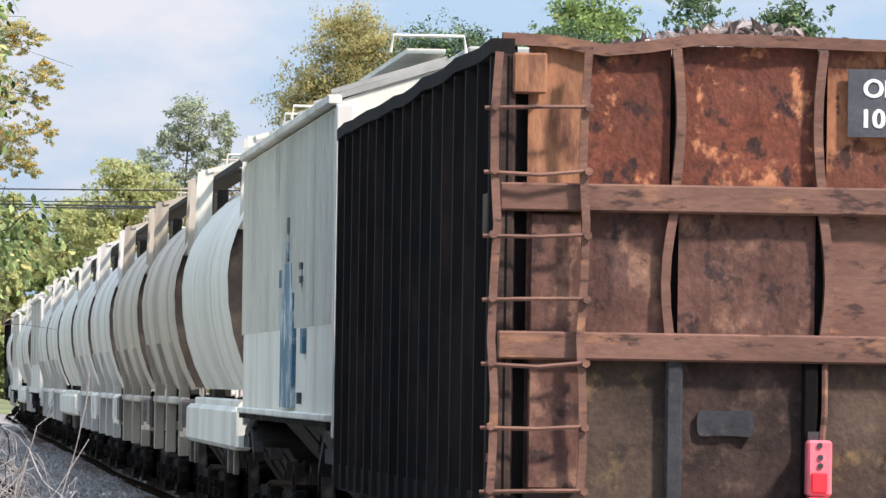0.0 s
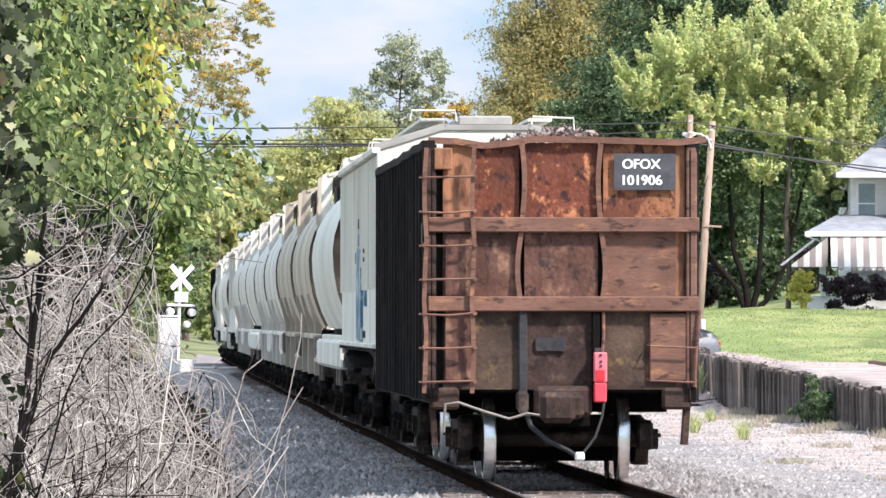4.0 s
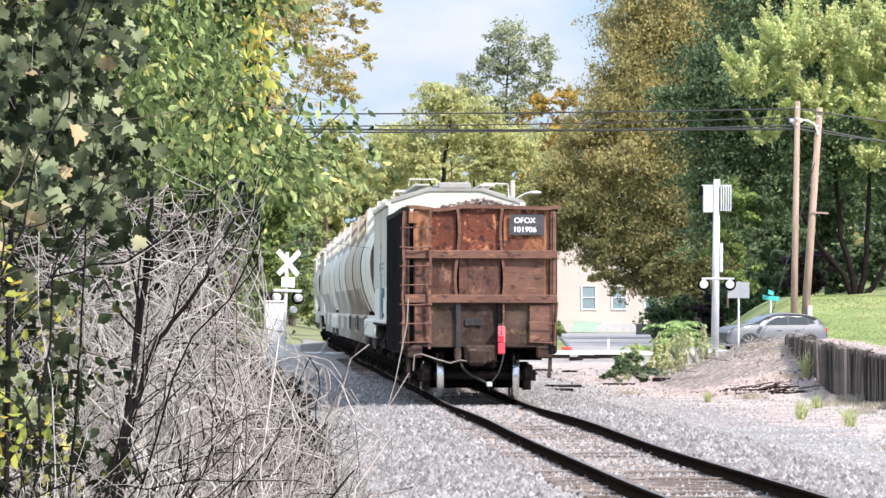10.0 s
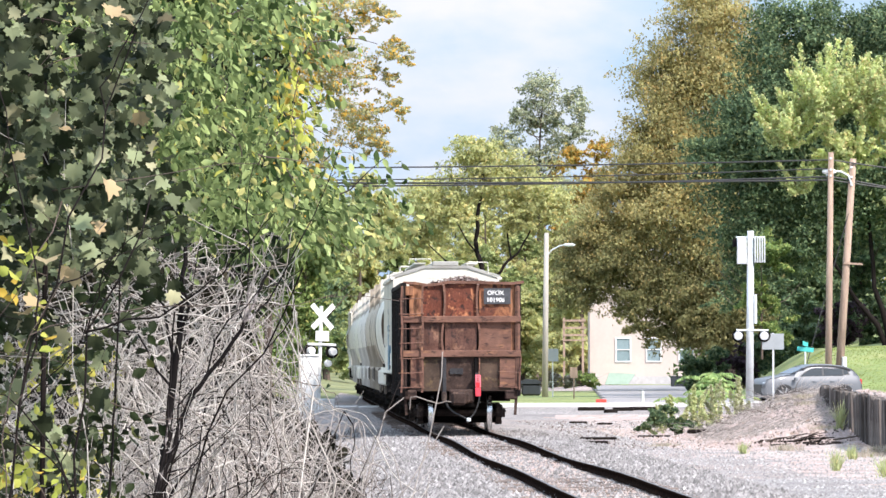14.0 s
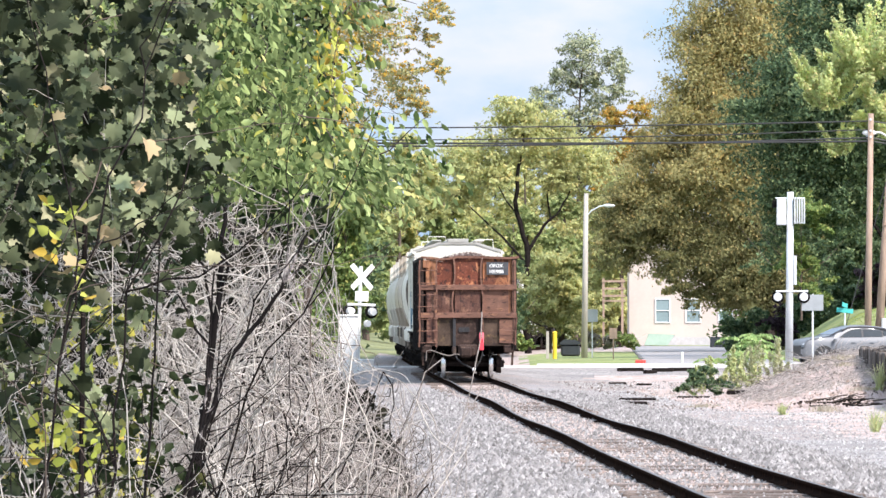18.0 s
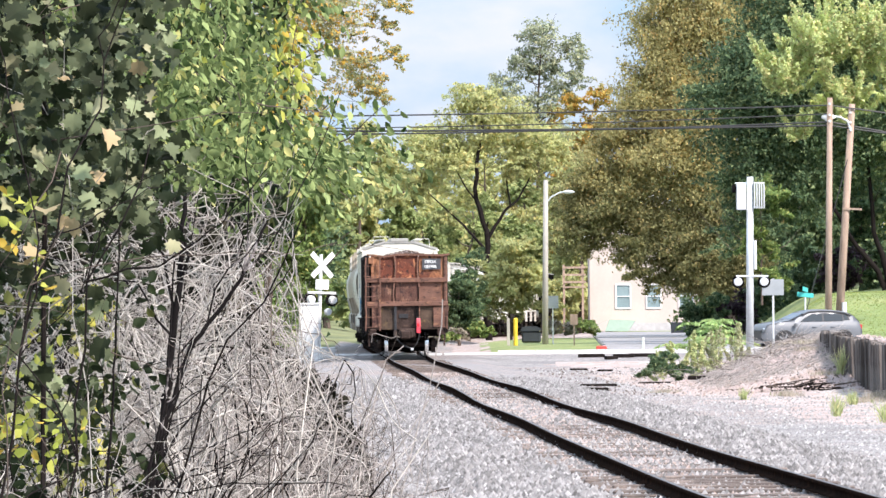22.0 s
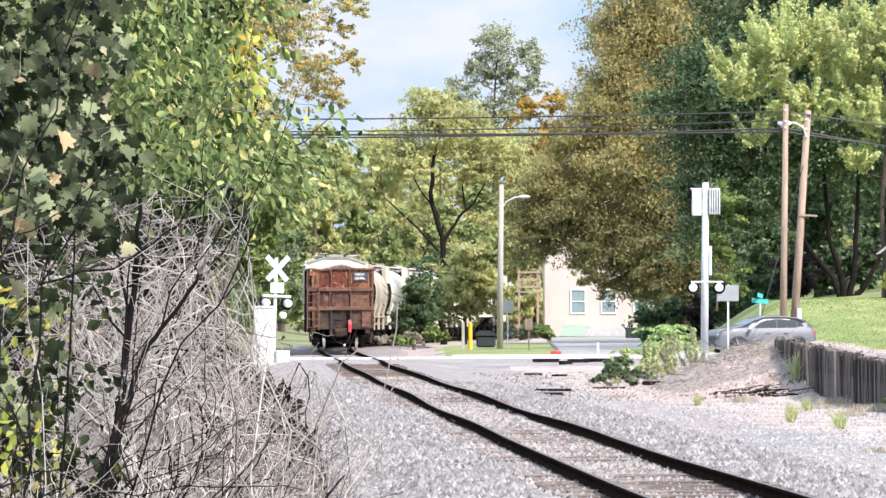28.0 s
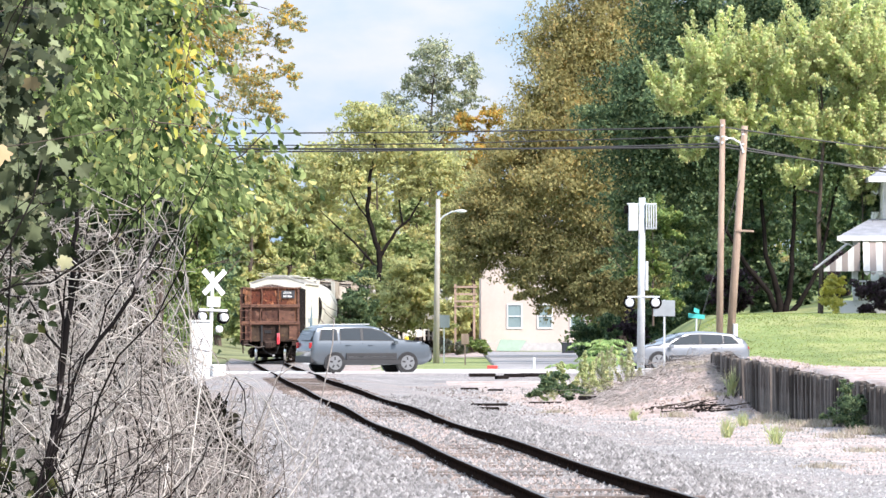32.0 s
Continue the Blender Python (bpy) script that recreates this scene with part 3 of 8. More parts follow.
def ground_z(x, y):
    d = x - track_x(y)
    z = -0.155 - 0.205 * ease((abs(d) - 2.1) / 1.6) + 0.03 * noise.noise((x * 0.4, y * 0.25, 0)) * ease((abs(d) - 2.5) / 2)
    if y < 260:
        k = wall_x(min(200, max(60, y)))
        if y <= 200:
            up = max(ease((x - k - 0.55) / 0.2), 0.92 * ease((x - k + 3.8) / 4.0) * ease((y - 180) / 24))
        else:
            up = 0.92 * ease((x - k + 3.8) / 4.0) * ease((240 - y) / 38)
        z += up * ((min(wall_top(y) - 0.10, 0.75 + 0.45 * ease((k + 2.0 - x) / 1.5))) + 0.36) + 0.10 * noise.noise((x * 1.3, y * 0.5, 9)) * min(1.0, up) * (x < k + 0.3)
    road = 0.0
    if 270 < y < 330 and x < 40:
        road = ease((y - 280) / 12) * ease((322 - y) / 10)
        z = z * (1 - road) + road * (-0.03 if abs(d) < 60 else z)
    if y > 309:
        z += 2.35 * ease((y - 312) / 26) * ease((x - 11.5 - 6.5 * ease((y - 360) / 80)) / 5.0)
        z += 2.2 * ease((y - 345) / 60) * ease((x - 17) / 12)
    if y > 312:
        z += 0.34 * ease((y - 306) / 8) * ease((abs(d) - 3) / 3) * (1 - road)
    if d < -7:
        z += 0.9 * ease((-7 - d) / 9)
    return z


xs = np.concatenate([[-4000, -1500, -600, -250, -120, -70, -45, -34], np.arange(-28, 30.1, 0.45), [34, 40, 50, 70, 120, 250, 600, 1500, 4000]])
ys = np.concatenate([[-500, -150, -60, -20], np.arange(0, 60, 5.0), np.arange(60, 345, 1.0), np.arange(345, 420, 3.0), [430, 450, 480, 520, 580, 660, 760, 900, 1200, 1800, 3000, 4900]])
GX, GY = np.meshgrid(xs, ys)
GZ = np.array([[ground_z(x, y) for x in xs] for y in ys])
nx, ny = len(xs), len(ys)
gv = np.stack([GX, GY, GZ], 2).reshape(-1, 3)
ii, jj = np.meshgrid(np.arange(nx - 1), np.arange(ny - 1))
a0 = (jj * nx + ii).ravel()
gf = np.stack([a0, a0 + 1, a0 + nx + 1, a0 + nx], 1)
ground = mesh_arrays("ground", gv, gf, GRAVEL)
for m in (DIRT, GRASS, FIELD):
    ground.data.materials.append(m)
mi = np.zeros(len(gf), dtype=np.int32)
for k, (i, j) in enumerate(zip(ii.ravel(), jj.ravel())):
    x, y = (xs[i] + xs[i + 1]) / 2, (ys[j] + ys[j + 1]) / 2
    d = x - track_x(y) + 0.9 * noise.noise((x * 0.5, y * 0.12, 3)) + 0.6 * noise.noise((x * 1.7, y * 0.6, 5))
    kind = 0
    if y < 285 and d > 5.6:
        kind = 1
    if y < 285 and y < 232 and x > wall_x(min(200, max(60, y))) + 0.4:
        kind = 1 if x < wall_x(min(200, max(60, y))) + 4.5 else 2
    if d < -8.5:
        kind = 3
    if y > road_y(x) + 4.6:
        u = x + 0.7 * noise.noise((x * 0.8, y * 0.2, 7))
        if u > 0.5 and (y < 465 or x > 10.5):
            kind = 2
        elif d > -5:
            kind = 1 if u > -1.2 else 0
        else:
            kind = 3
        if y > 420 and (d < -4 or x > 18):
            kind = 3
    mi[k] = kind
ground.data.polygons.foreach_set("material_index", mi)
tagged(ground, "grey ballast and pale stony dirt beside lawn", "ground", kind="structure")

# road over the crossing, with its kerb and the paved yard behind it
XT = track_x(300)


def road_strip(bm, x0, x1, near, far, z0, z1, step=2.0):
    """A slab that follows the road from x0 to x1, between two distances from its middle."""
    n = max(1, int((x1 - x0) / step))
    rings = []
    for i in range(n + 1):
        x = x0 + (x1 - x0) * i / n
        a, b = road_y(x) + near, road_y(x) + far
        rings.append([bm.verts.new(p) for p in ((x, a, z0), (x, b, z0), (x, b, z1), (x, a, z1))])
    for p, q in zip(rings, rings[1:]):
        for k in range(4):
            bm.faces.new((p[k], p[(k + 1) % 4], q[(k + 1) % 4], q[k]))
    bm.faces.new(rings[0][::-1])
    bm.faces.new(rings[-1])


bm = bmesh.new()
for x0, x1 in ((-60, XT - 1.7), (XT + 1.7, 60)):
    road_strip(bm, x0, x1, -4.5, 4.5, -0.2, 0.012)
road = part("road", bm, ROADM)
tagged(road, "pale grey asphalt road over the level crossing", "road", kind="structure")
bm = bmesh.new()
for i in range(12):
    road_strip(bm, 1.0 + i * 1.5, 2.48 + i * 1.5, 4.52, 4.80, -0.2, 0.09)
kerb = part("kerb", bm, CONCRETE)
tagged(kerb, "pale concrete kerb along the road", "kerb", kind="structure")
bm = bmesh.new()
for i in range(11):
    box(bm, 5.6 + 0.25 * i, 16.0 if i < 3 else 18.0, 311 + i * 20, 331 + i * 20, -0.3, 0.05)
yard = part("paved_yard", bm, YARDM)
tagged(yard, "grey paved yard before the cream house", "yard", kind="structure")

# ---- track ----
railway = thing("railway_track", pose(0, 0, 0), "rusty steel rails on worn wooden ties in ballast", "track", kind="structure")


def wave(y, side):
    """The settled, uneven line of an old track: sideways and up."""
    return (0.008 * math.sin(y / 5.7 + side) + 0.012 * math.sin(y / 9.1 + 1.3), 0.010 * math.sin(y / 6.3 + 0.5 * side) + 0.016 * math.sin(y / 8.7 + 0.8))


RAIL_PROFILE = [(-0.07, -0.124), (0.07, -0.124), (0.07, -0.112), (0.012, -0.095), (0.012, -0.045), (0.035, -0.035), (0.035, -0.006), (0.024, 0.0), (-0.024, 0.0), (-0.035, -0.006), (-0.035, -0.035), (-0.012, -0.045), (-0.012, -0.095), (-0.07, -0.112)]
rail_ys = np.concatenate([np.arange(10, 60, 5.0), np.arange(60, 310, 1.5), np.arange(310, 800, 8.0)])
for side in (-1, 1):
    vs, fs, k = [], [], len(RAIL_PROFILE)
    for y in rail_ys:
        wx, wz = wave(y, side)
        if y < 60 or y > 288:
            wx = wz = 0
        vs += [(track_x(y) + side * 0.753 + wx + px, y, rail_z(y) + wz + pz) for px, pz in RAIL_PROFILE]
    for i in range(len(rail_ys) - 1):
        fs += [(i * k + j, i * k + (j + 1) % k, (i + 1) * k + (j + 1) % k, (i + 1) * k + j) for j in range(k)]
    rail = mesh_arrays("rail", np.array(vs), np.array(fs), RAILM, railway)
    rail.data.materials.append(RAILTOP)
    rail.data.polygons.foreach_set("material_index", np.array([1 if j % k == 7 else 0 for j in range(len(fs))], dtype=np.int32))

# crossing panels between and beside the rails
bm = bmesh.new()
for a, b in ((-0.62, 0.62), (-1.6, -0.86), (0.86, 1.6)):
    for i in range(4):
        box(bm, track_x(300) + a, track_x(300) + b, 295.2 + i * 2.4, 297.55 + i * 2.4, -0.15, 0.004, 0.01)
panels = part("crossing_panels", bm, CONCRETE)
tagged(panels, "pale concrete panels between the rails", "crossing", kind="structure")


# ---- train ----
def wheel_mesh(disc, tread):
    """One railway wheel, axle along x: tread, flange, web and hub turned round the axle."""
    bm = bmesh.new()
    prof = [(0.0, 0.09), (0.10, 0.09), (0.10, 0.12), (0.03, 0.15), (0.02, 0.36), (0.065, 0.39), (0.065, 0.452), (-0.035, 0.458), (-0.045, 0.485), (-0.068, 0.478), (-0.068, 0.39), (-0.02, 0.36), (-0.02, 0.15), (-0.06, 0.12), (-0.06, 0.09)]
    n, k, rings = 36, len(prof), []
    for i in range(n):
        a = 2 * math.pi * i / n
        rings.append([bm.verts.new((x, r * math.cos(a), r * math.sin(a))) for x, r in prof])
    for i in range(n):
        p, q = rings[i], rings[(i + 1) % n]
        for j in range(k - 1):
            f = bm.faces.new((p[j], p[j + 1], q[j + 1], q[j]))
            f.material_index = 1 if j in (5, 6, 7, 8) else 0
    me = bpy.data.meshes.new("wheel")
    bmesh.ops.recalc_face_normals(bm, faces=bm.faces)
    bm.to_mesh(me)
    bm.free()
    for f in me.polygons:
        f.use_smooth = f.material_index == 1
    me.materials.append(disc)
    me.materials.append(tread)
    return me


# second wheel coloured darker, as if shaded beneath the hoppers
WHEEL, WHEEL_SHADE = wheel_mesh(GREASE, TREAD), wheel_mesh(SHADE_IRON, GREASE)


def side_frame_mesh(m):
    bm = bmesh.new()
    for y in (-0.88, 0.88):
        box(bm, -0.09, 0.09, y - 0.17, y + 0.17, 0.34, 0.66, 0.03)
        tube(bm, (-0.02, y, 0.458), (0.15, y, 0.458), 0.115, n=12)
        for q in (-0.06, 0.06):
            tube(bm, (0.14, y + q, 0.50), (0.18, y + q, 0.50), 0.022, n=6)
    beam(bm, (0, -0.8, 0.60), (0, 0.8, 0.60), 0.16, 0.13)
    for s in (-1, 1):
        beam(bm, (0, s * 0.8, 0.52), (0, s * 0.3, 0.24), 0.14, 0.12)
        beam(bm, (0, s * 0.33, 0.24), (0, s * 0.33, 0.60), 0.14, 0.10)
    beam(bm, (0, -0.34, 0.22), (0, 0.34, 0.22), 0.16, 0.12)
    for q in (-0.14, 0.0, 0.14):
        tube(bm, (0, q, 0.28), (0, q, 0.46), 0.06, n=8)
    me = bpy.data.meshes.new("side_frame")
    bm.to_mesh(me)
    bm.free()
    me.materials.append(m)
    return me


# second frame in the shade-dark iron, for the hoppers
SIDE_FRAME, SIDE_FRAME_SHADE = side_frame_mesh(GREASE), side_frame_mesh(SHADE_IRON)


def truck(parent, y, in_shade=False):
    """A four-wheel truck under a car, centred at y."""
    bm = bmesh.new()
    box(bm, -1.05, 1.05, y - 0.17, y + 0.17, 0.42, 0.72, 0.04)
    t = part("truck", bm, SHADE_IRON if in_shade else GREASE, parent, "dark greasy four-wheel rail truck")
    for dy in (-0.42, 0.42):
        bm = bmesh.new()
        box(bm, -0.72, 0.72, y + dy - 0.07, y + dy + 0.07, 0.30, 0.46, 0.02)
        tube(bm, (-0.72, y + dy, 0.38), (0, y + dy * 0.6, 0.52), 0.03)
        part("brake_beam", bm, BLACK, t)
    bm = bmesh.new()
    box(bm, -0.95, 0.95, y - 0.20, y + 0.20, 0.20, 0.42, 0.03)
    part("spring_plank", bm, BLACK, t)
    for dy in (-0.88, 0.88):
        bm = bmesh.new()
        tube(bm, (-0.95, y + dy, 0.458), (0.95, y + dy, 0.458), 0.085, n=12)
        part("axle", bm, SHADE_IRON if in_shade else GREASE, t)
        for s in (-1, 1):
            w = new("wheel", WHEEL_SHADE if in_shade else WHEEL)
            w.parent = t
            w.matrix_basis = pose(s * 0.745, y + dy, 0.458, 0, 0, 0 if s > 0 else 180)
    for s in (-1, 1):
        f = new("side_frame", SIDE_FRAME_SHADE if in_shade else SIDE_FRAME)
        f.parent = t
        f.matrix_basis = pose(s * 1.0, y, 0, 0, 0, 0 if s > 0 else 180)
    return t


def coupler(parent, y, s):
    """A knuckle coupler at the end y that points along s."""
    bm = bmesh.new()
    box(bm, -0.10, 0.10, min(y, y + s * 0.35), max(y, y + s * 0.35), 0.72, 0.94, 0.03)
    box(bm, -0.26, 0.12, min(y + s * 0.3, y + s * 0.62), max(y + s * 0.3, y + s * 0.62), 0.66, 1.00, 0.06)
    box(bm, 0.06, 0.22, min(y + s * 0.32, y + s * 0.5), max(y + s * 0.32, y + s * 0.5), 0.70, 0.98, 0.05)
    return part("coupler", bm, RUST_DEEP, parent)


def gondola():
    L, W = 16.3, 1.51
    g = thing("gondola_car", pose(track_x(40), 40, 0), "rusted high-sided gondola car loaded with scrap chips", "railcar", "train")
    # end wall: plates between the posts, each a little different
    cols = [(-1.30, -0.96), (-0.96, -0.46), (-0.40, 0.41), (0.47, 1.27), (1.27, 1.46)]
    rows = [(1.10, 1.885), (2.04, 2.755), (2.915, 3.66)]
    for ci, (x0, x1) in enumerate(cols):
        for ri, (z0, z1) in enumerate(rows):
            bm = bmesh.new()
            nx_, nz_ = 8, 8
            grid = [[bm.verts.new((x0 + (x1 - x0) * i / nx_, 0.085 + 0.05 * noise.noise((x0 * 3 + i * 0.5, ri * 5.1, j * 0.5)) * math.sin(math.pi * i / nx_) * math.sin(math.pi * j / nz_) * 1.1, z0 - 0.08 + (z1 - z0 + 0.16) * j / nz_)) for i in range(nx_ + 1)] for j in range(nz_ + 1)]
            for j in range(nz_):
                for i in range(nx_):
                    bm.faces.new((grid[j][i], grid[j][i + 1], grid[j + 1][i + 1], grid[j + 1][i]))
            m = RUST_OCHRE if ri == 0 and ci in (1, 3) else RUST_DEEP if ri == 0 and ci in (0, 2) else RUST_BEAM if (ri == 1 and ci == 3) or (ri == 0 and ci == 4) else RUST_BRIGHT if (ri == 2 and ci in (0, 4)) or (ri == 1 and ci == 4) else RUST_ORANGE if ri == 2 and ci == 3 else RUST if ri == 2 else RUST_MID
            part("end_plate", bm, m, g, smooth=True)
    # backing so that no light falls through
    bm = bmesh.new()
    box(bm, -1.47, 1.47, 0.16, 0.20, 1.06, 3.68)
    part("end_wall", bm, RUST_DARK, g)
    # lower corner panels
    bm = bmesh.new()
    box(bm, 0.98, 1.40, 0.02, 0.09, 1.12, 1.86, 0.01)
    part("corner_panel", bm, RUST_BEAM, g)
    bm = bmesh.new()
    box(bm, -1.28, -0.98, 0.03, 0.09, 1.12, 2.74, 0.01)
    part("corner_panel", bm, RUST_MID, g)
    # posts on the end wall, bent by loads
    for x, bend in ((-0.43, -0.05), (0.44, 0.05)):
        for z0, z1 in ((1.9, 2.79), (2.88, 3.72)):
            bm = bmesh.new()
            pts = [(x + bend * math.sin(math.pi * i / 6) * (1 if z0 < 2.5 else -0.6), 0.045, z0 + (z1 - z0) * i / 6) for i in range(7)]
            sweep(bm, pts, 0.055, 0.075)
            part("end_post", bm, RUST_BEAM, g)
    for x, w in ((-0.42, 0.10), (0.385, 0.09)):
        bm = bmesh.new()
        box(bm, x - w / 2, x + w / 2, 0.0, 0.08, 0.98, 1.9, 0.015)
        part("lower_post", bm, BLACK if x > 0 else WORN_GREY, g)
    bm = bmesh.new()
    pipe(bm, [(0.47, 0.02, 1.9), (0.47, 0.0, 1.6), (0.455, -0.02, 1.42)], 0.02)
    part("hook_rod", bm, RUST_BEAM, g)
    # the two cross beams and the bent top chord
    for z, m in ((2.835, RUST_BEAM), (1.963, RUST_BEAM)):
        bm = bmesh.new()
        box(bm, -W + 0.04, W + 0.015, -0.035, 0.10, z - 0.083, z + 0.083, 0.012)
        part("cross_beam", bm, m, g)
    bm = bmesh.new()
    pts = [(-1.46, 0.05, 3.765), (-1.15, 0.06, 3.755), (-0.85, 0.05, 3.705), (-0.6, 0.04, 3.73), (-0.3, 0.05, 3.78), (0.2, 0.05, 3.775), (0.8, 0.05, 3.76), (1.3, 0.04, 3.745), (1.6, 0.03, 3.78)]
    sweep(bm, pts, 0.07, 0.085)
    part("top_chord", bm, RUST_BEAM, g, "bent rusty top chord")
    # side walls with close-set ribs
    for s in (-1, 1):
        bm = bmesh.new()
        box(bm, s * 1.40 - 0.03, s * 1.40 + 0.03, 0.05, L - 0.05, 1.06, 3.72)
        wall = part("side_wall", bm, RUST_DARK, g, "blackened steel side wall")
        for i in range(17):
            y = 0.12 + i * (L - 0.24) / 16
            bm = bmesh.new()
            w = 0.10 if 0 < i < 16 else 0.13
            prof = [(-w, 0), (-w * 0.45, 0.105), (w * 0.45, 0.105), (w, 0)]
            lo = [bm.verts.new((s * (1.42 + d), y + q, 0.90)) for q, d in prof]
            hi = [bm.verts.new((s * (1.42 + d), y + q, 3.66)) for q, d in prof]
            for a in range(3):
                bm.faces.new((lo[a], lo[a + 1], hi[a + 1], hi[a]))
            bm.faces.new(lo)
            bm.faces.new(hi)
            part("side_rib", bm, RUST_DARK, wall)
        for z0, z1 in ((3.67, 3.76), (0.88, 1.08)):
            bm = bmesh.new()
            sweep(bm, [(s * (1.46 if z0 > 2 else 1.42), L * i / 16, (z0 + z1) / 2 + (0.03 * noise.noise((i * 0.7, s, z0)) if z0 > 2 else 0)) for i in range(17)], 0.14, z1 - z0)
            part("top_rail" if z0 > 2 else "side_sill", bm, RUST_DARK if z0 > 2 else BLACK, g)
        # corner post
        bm = bmesh.new()
        box(bm, s * 1.44 - 0.06, s * 1.44 + 0.06, 0.0, 0.14, 1.02, 3.70, 0.015)
        part("corner_post", bm, RUST_DEEP if s < 0 else RUST_BEAM, g)
    bm = bmesh.new()
    box(bm, -1.42, 1.42, 0.2, L - 0.1, 1.05, 1.15)
    part("floor_deck", bm, RUST_DARK, g)
    bm = bmesh.new()
    box(bm, -1.46, 1.46, L - 0.15, L - 0.02, 1.06, 3.75)
    part("end_wall", bm, RUST_DARK, g)
    bm = bmesh.new()
    box(bm, -0.33, 0.33, 0.25, L - 0.25, 0.62, 1.06)
    box(bm, -1.3, 1.3, 1.9, 2.3, 0.75, 1.06)
    part("centre_sill", bm, BLACK, g)
    # end sill, step, ladder
    bm = bmesh.new()
    box(bm, -1.49, 1.49, 0.10, 0.24, 0.985, 1.075, 0.02)
    part("end_sill", bm, BLACK, g)
    bm = bmesh.new()
    box(bm, -0.3, 0.34, -0.10, 0.14, 0.72, 1.06, 0.05)
    part("striker", bm, RUST_DEEP, g)
    bm = bmesh.new()
    sweep(bm, [(-1.5, -0.08, 1.3), (-1.5, 0.03, 1.3)], 0.05, 0.05)
    lad = part("ladder", bm, RUST_BEAM, g)
    for x, top in ((-1.50, 3.68), (-0.975, 3.72)):
        bm = bmesh.new()
        pts = [(x + 0.014 * math.sin(i * 1.9 + x), -0.09 + 0.012 * math.sin(i * 2.3), 0.98 + (top - 0.98) * i / 8) for i in range(9)]
        sweep(bm, pts, 0.048, 0.03)
        part("stile", bm, RUST_BEAM, lad)
    for i, z in enumerate((1.11, 1.485, 1.86, 2.235, 2.61, 2.985, 3.36)):
        bm = bmesh.new()
        pipe(bm, [(-1.57, -0.10, z - 0.01), (-1.24, -0.125, z - 0.012 * (i % 3)), (-0.95, -0.10, z + 0.005)], 0.014)
        tube(bm, (-0.955, -0.14, z), (-0.955, -0.07, z), 0.026, n=6)
        tube(bm, (-1.51, -0.14, z), (-1.51, -0.07, z), 0.026, n=6)
        part("rung", bm, RUST_BEAM, lad)
    bm = bmesh.new()
    box(bm, -1.40, -1.20, -0.03, 0.05, 3.44, 3.68, 0.012)
    part("bracket_plate", bm, RUST_BRIGHT, g)
    # right grab irons and steps
    for z in (1.12, 1.50):
        bm = bmesh.new()
        pipe(bm, [(0.96, 0.03, z + 0.01), (0.98, -0.09, z), (1.47, -0.09, z - 0.02), (1.50, 0.03, z)], 0.013)
        part("grab_iron", bm, RUST_BEAM, g)
    bm = bmesh.new()
    pipe(bm, [(1.53, -0.02, 1.9), (1.49, -0.04, 1.45), (1.47, -0.02, 1.05)], 0.022)
    part("side_rod", bm, RUST_BEAM, g)
    bm = bmesh.new()
    box(bm, -1.52, -1.46, 0.15, 0.62, 2.62, 2.86)
    part("side_bracket", bm, RUST_OCHRE, g)
    for s in (-1, 1):
        bm = bmesh.new()
        for y in (0.12, 0.5):
            beam(bm, (s * 1.42, y, 1.02), (s * 1.38, y, 0.42), 0.02, 0.06)
        beam(bm, (s * 1.38, 0.1, 0.42), (s * 1.38, 0.52, 0.42), 0.07, 0.02)
        part("step", bm, RUST_DEEP, g)
        bm = bmesh.new()
        box(bm, s * 1.28 - 0.16, s * 1.28 + 0.16, 0.0, 0.2, 0.80, 1.04, 0.03)
        part("corner_bracket", bm, RUST_DEEP, g)
    # uncoupling lever and hoses
    bm = bmesh.new()
    pipe(bm, [(-1.30, -0.1, 0.55), (-1.28, -0.12, 0.86), (-1.14, -0.14, 0.88), (-0.85, -0.16, 0.78), (-0.58, -0.16, 0.70), (-0.38, -0.16, 0.76), (-0.12, -0.14, 0.72)], 0.017)
    part("uncoupling_lever", bm, LEVER, g, "pale bent uncoupling lever")
    bm = bmesh.new()
    pipe(bm, [(-0.40, -0.05, 0.80), (-0.34, -0.15, 0.62), (-0.16, -0.26, 0.46), (0.05, -0.34, 0.36), (0.18, -0.36, 0.28)], 0.03)
    part("brake_hose", bm, RUBBER, g)
    bm = bmesh.new()
    pipe(bm, [(0.48, -0.12, 0.96), (0.44, -0.2, 0.72), (0.36, -0.28, 0.50), (0.22, -0.34, 0.32)], 0.016)
    part("air_line", bm, RUBBER, g)
    bm = bmesh.new()
    box(bm, 0.13, 0.24, -0.40, -0.32, 0.24, 0.34, 0.02)
    part("hose_coupling", bm, STEEL, g)
    bm = bmesh.new()
    box(bm, -0.50, -0.36, -0.10, 0.0, 0.78, 1.0, 0.03)
    tube(bm, (-0.43, -0.14, 0.80), (-0.43, -0.02, 0.80), 0.05, n=10)
    part("angle_cock", bm, GREASE, g)
    # end-of-train device
    bm = bmesh.new()
    box(bm, 0.37, 0.48, -0.02, 0.03, 0.98, 1.48)
    dev = part("rear_marker", bm, PLASTIC, g, "red end-of-train marker box with lamp")
    bm = bmesh.new()
    box(bm, 0.355, 0.50, -0.16, 0.0, 1.10, 1.43, 0.015)
    part("upper_case", bm, PINK_DEVICE, dev)
    bm = bmesh.new()
    box(bm, 0.355, 0.495, -0.17, -0.02, 0.88, 1.095, 0.015)
    part("lower_case", bm, RED_DEVICE, dev)
    bm = bmesh.new()
    box(bm, 0.378, 0.472, -0.176, -0.158, 1.12, 1.24, 0.008)
    part("lamp_lens", bm, RED_LENS, dev)
    for x, z in ((0.425, 1.40), (0.43, 1.33), (0.43, 1.28)):
        bm = bmesh.new()
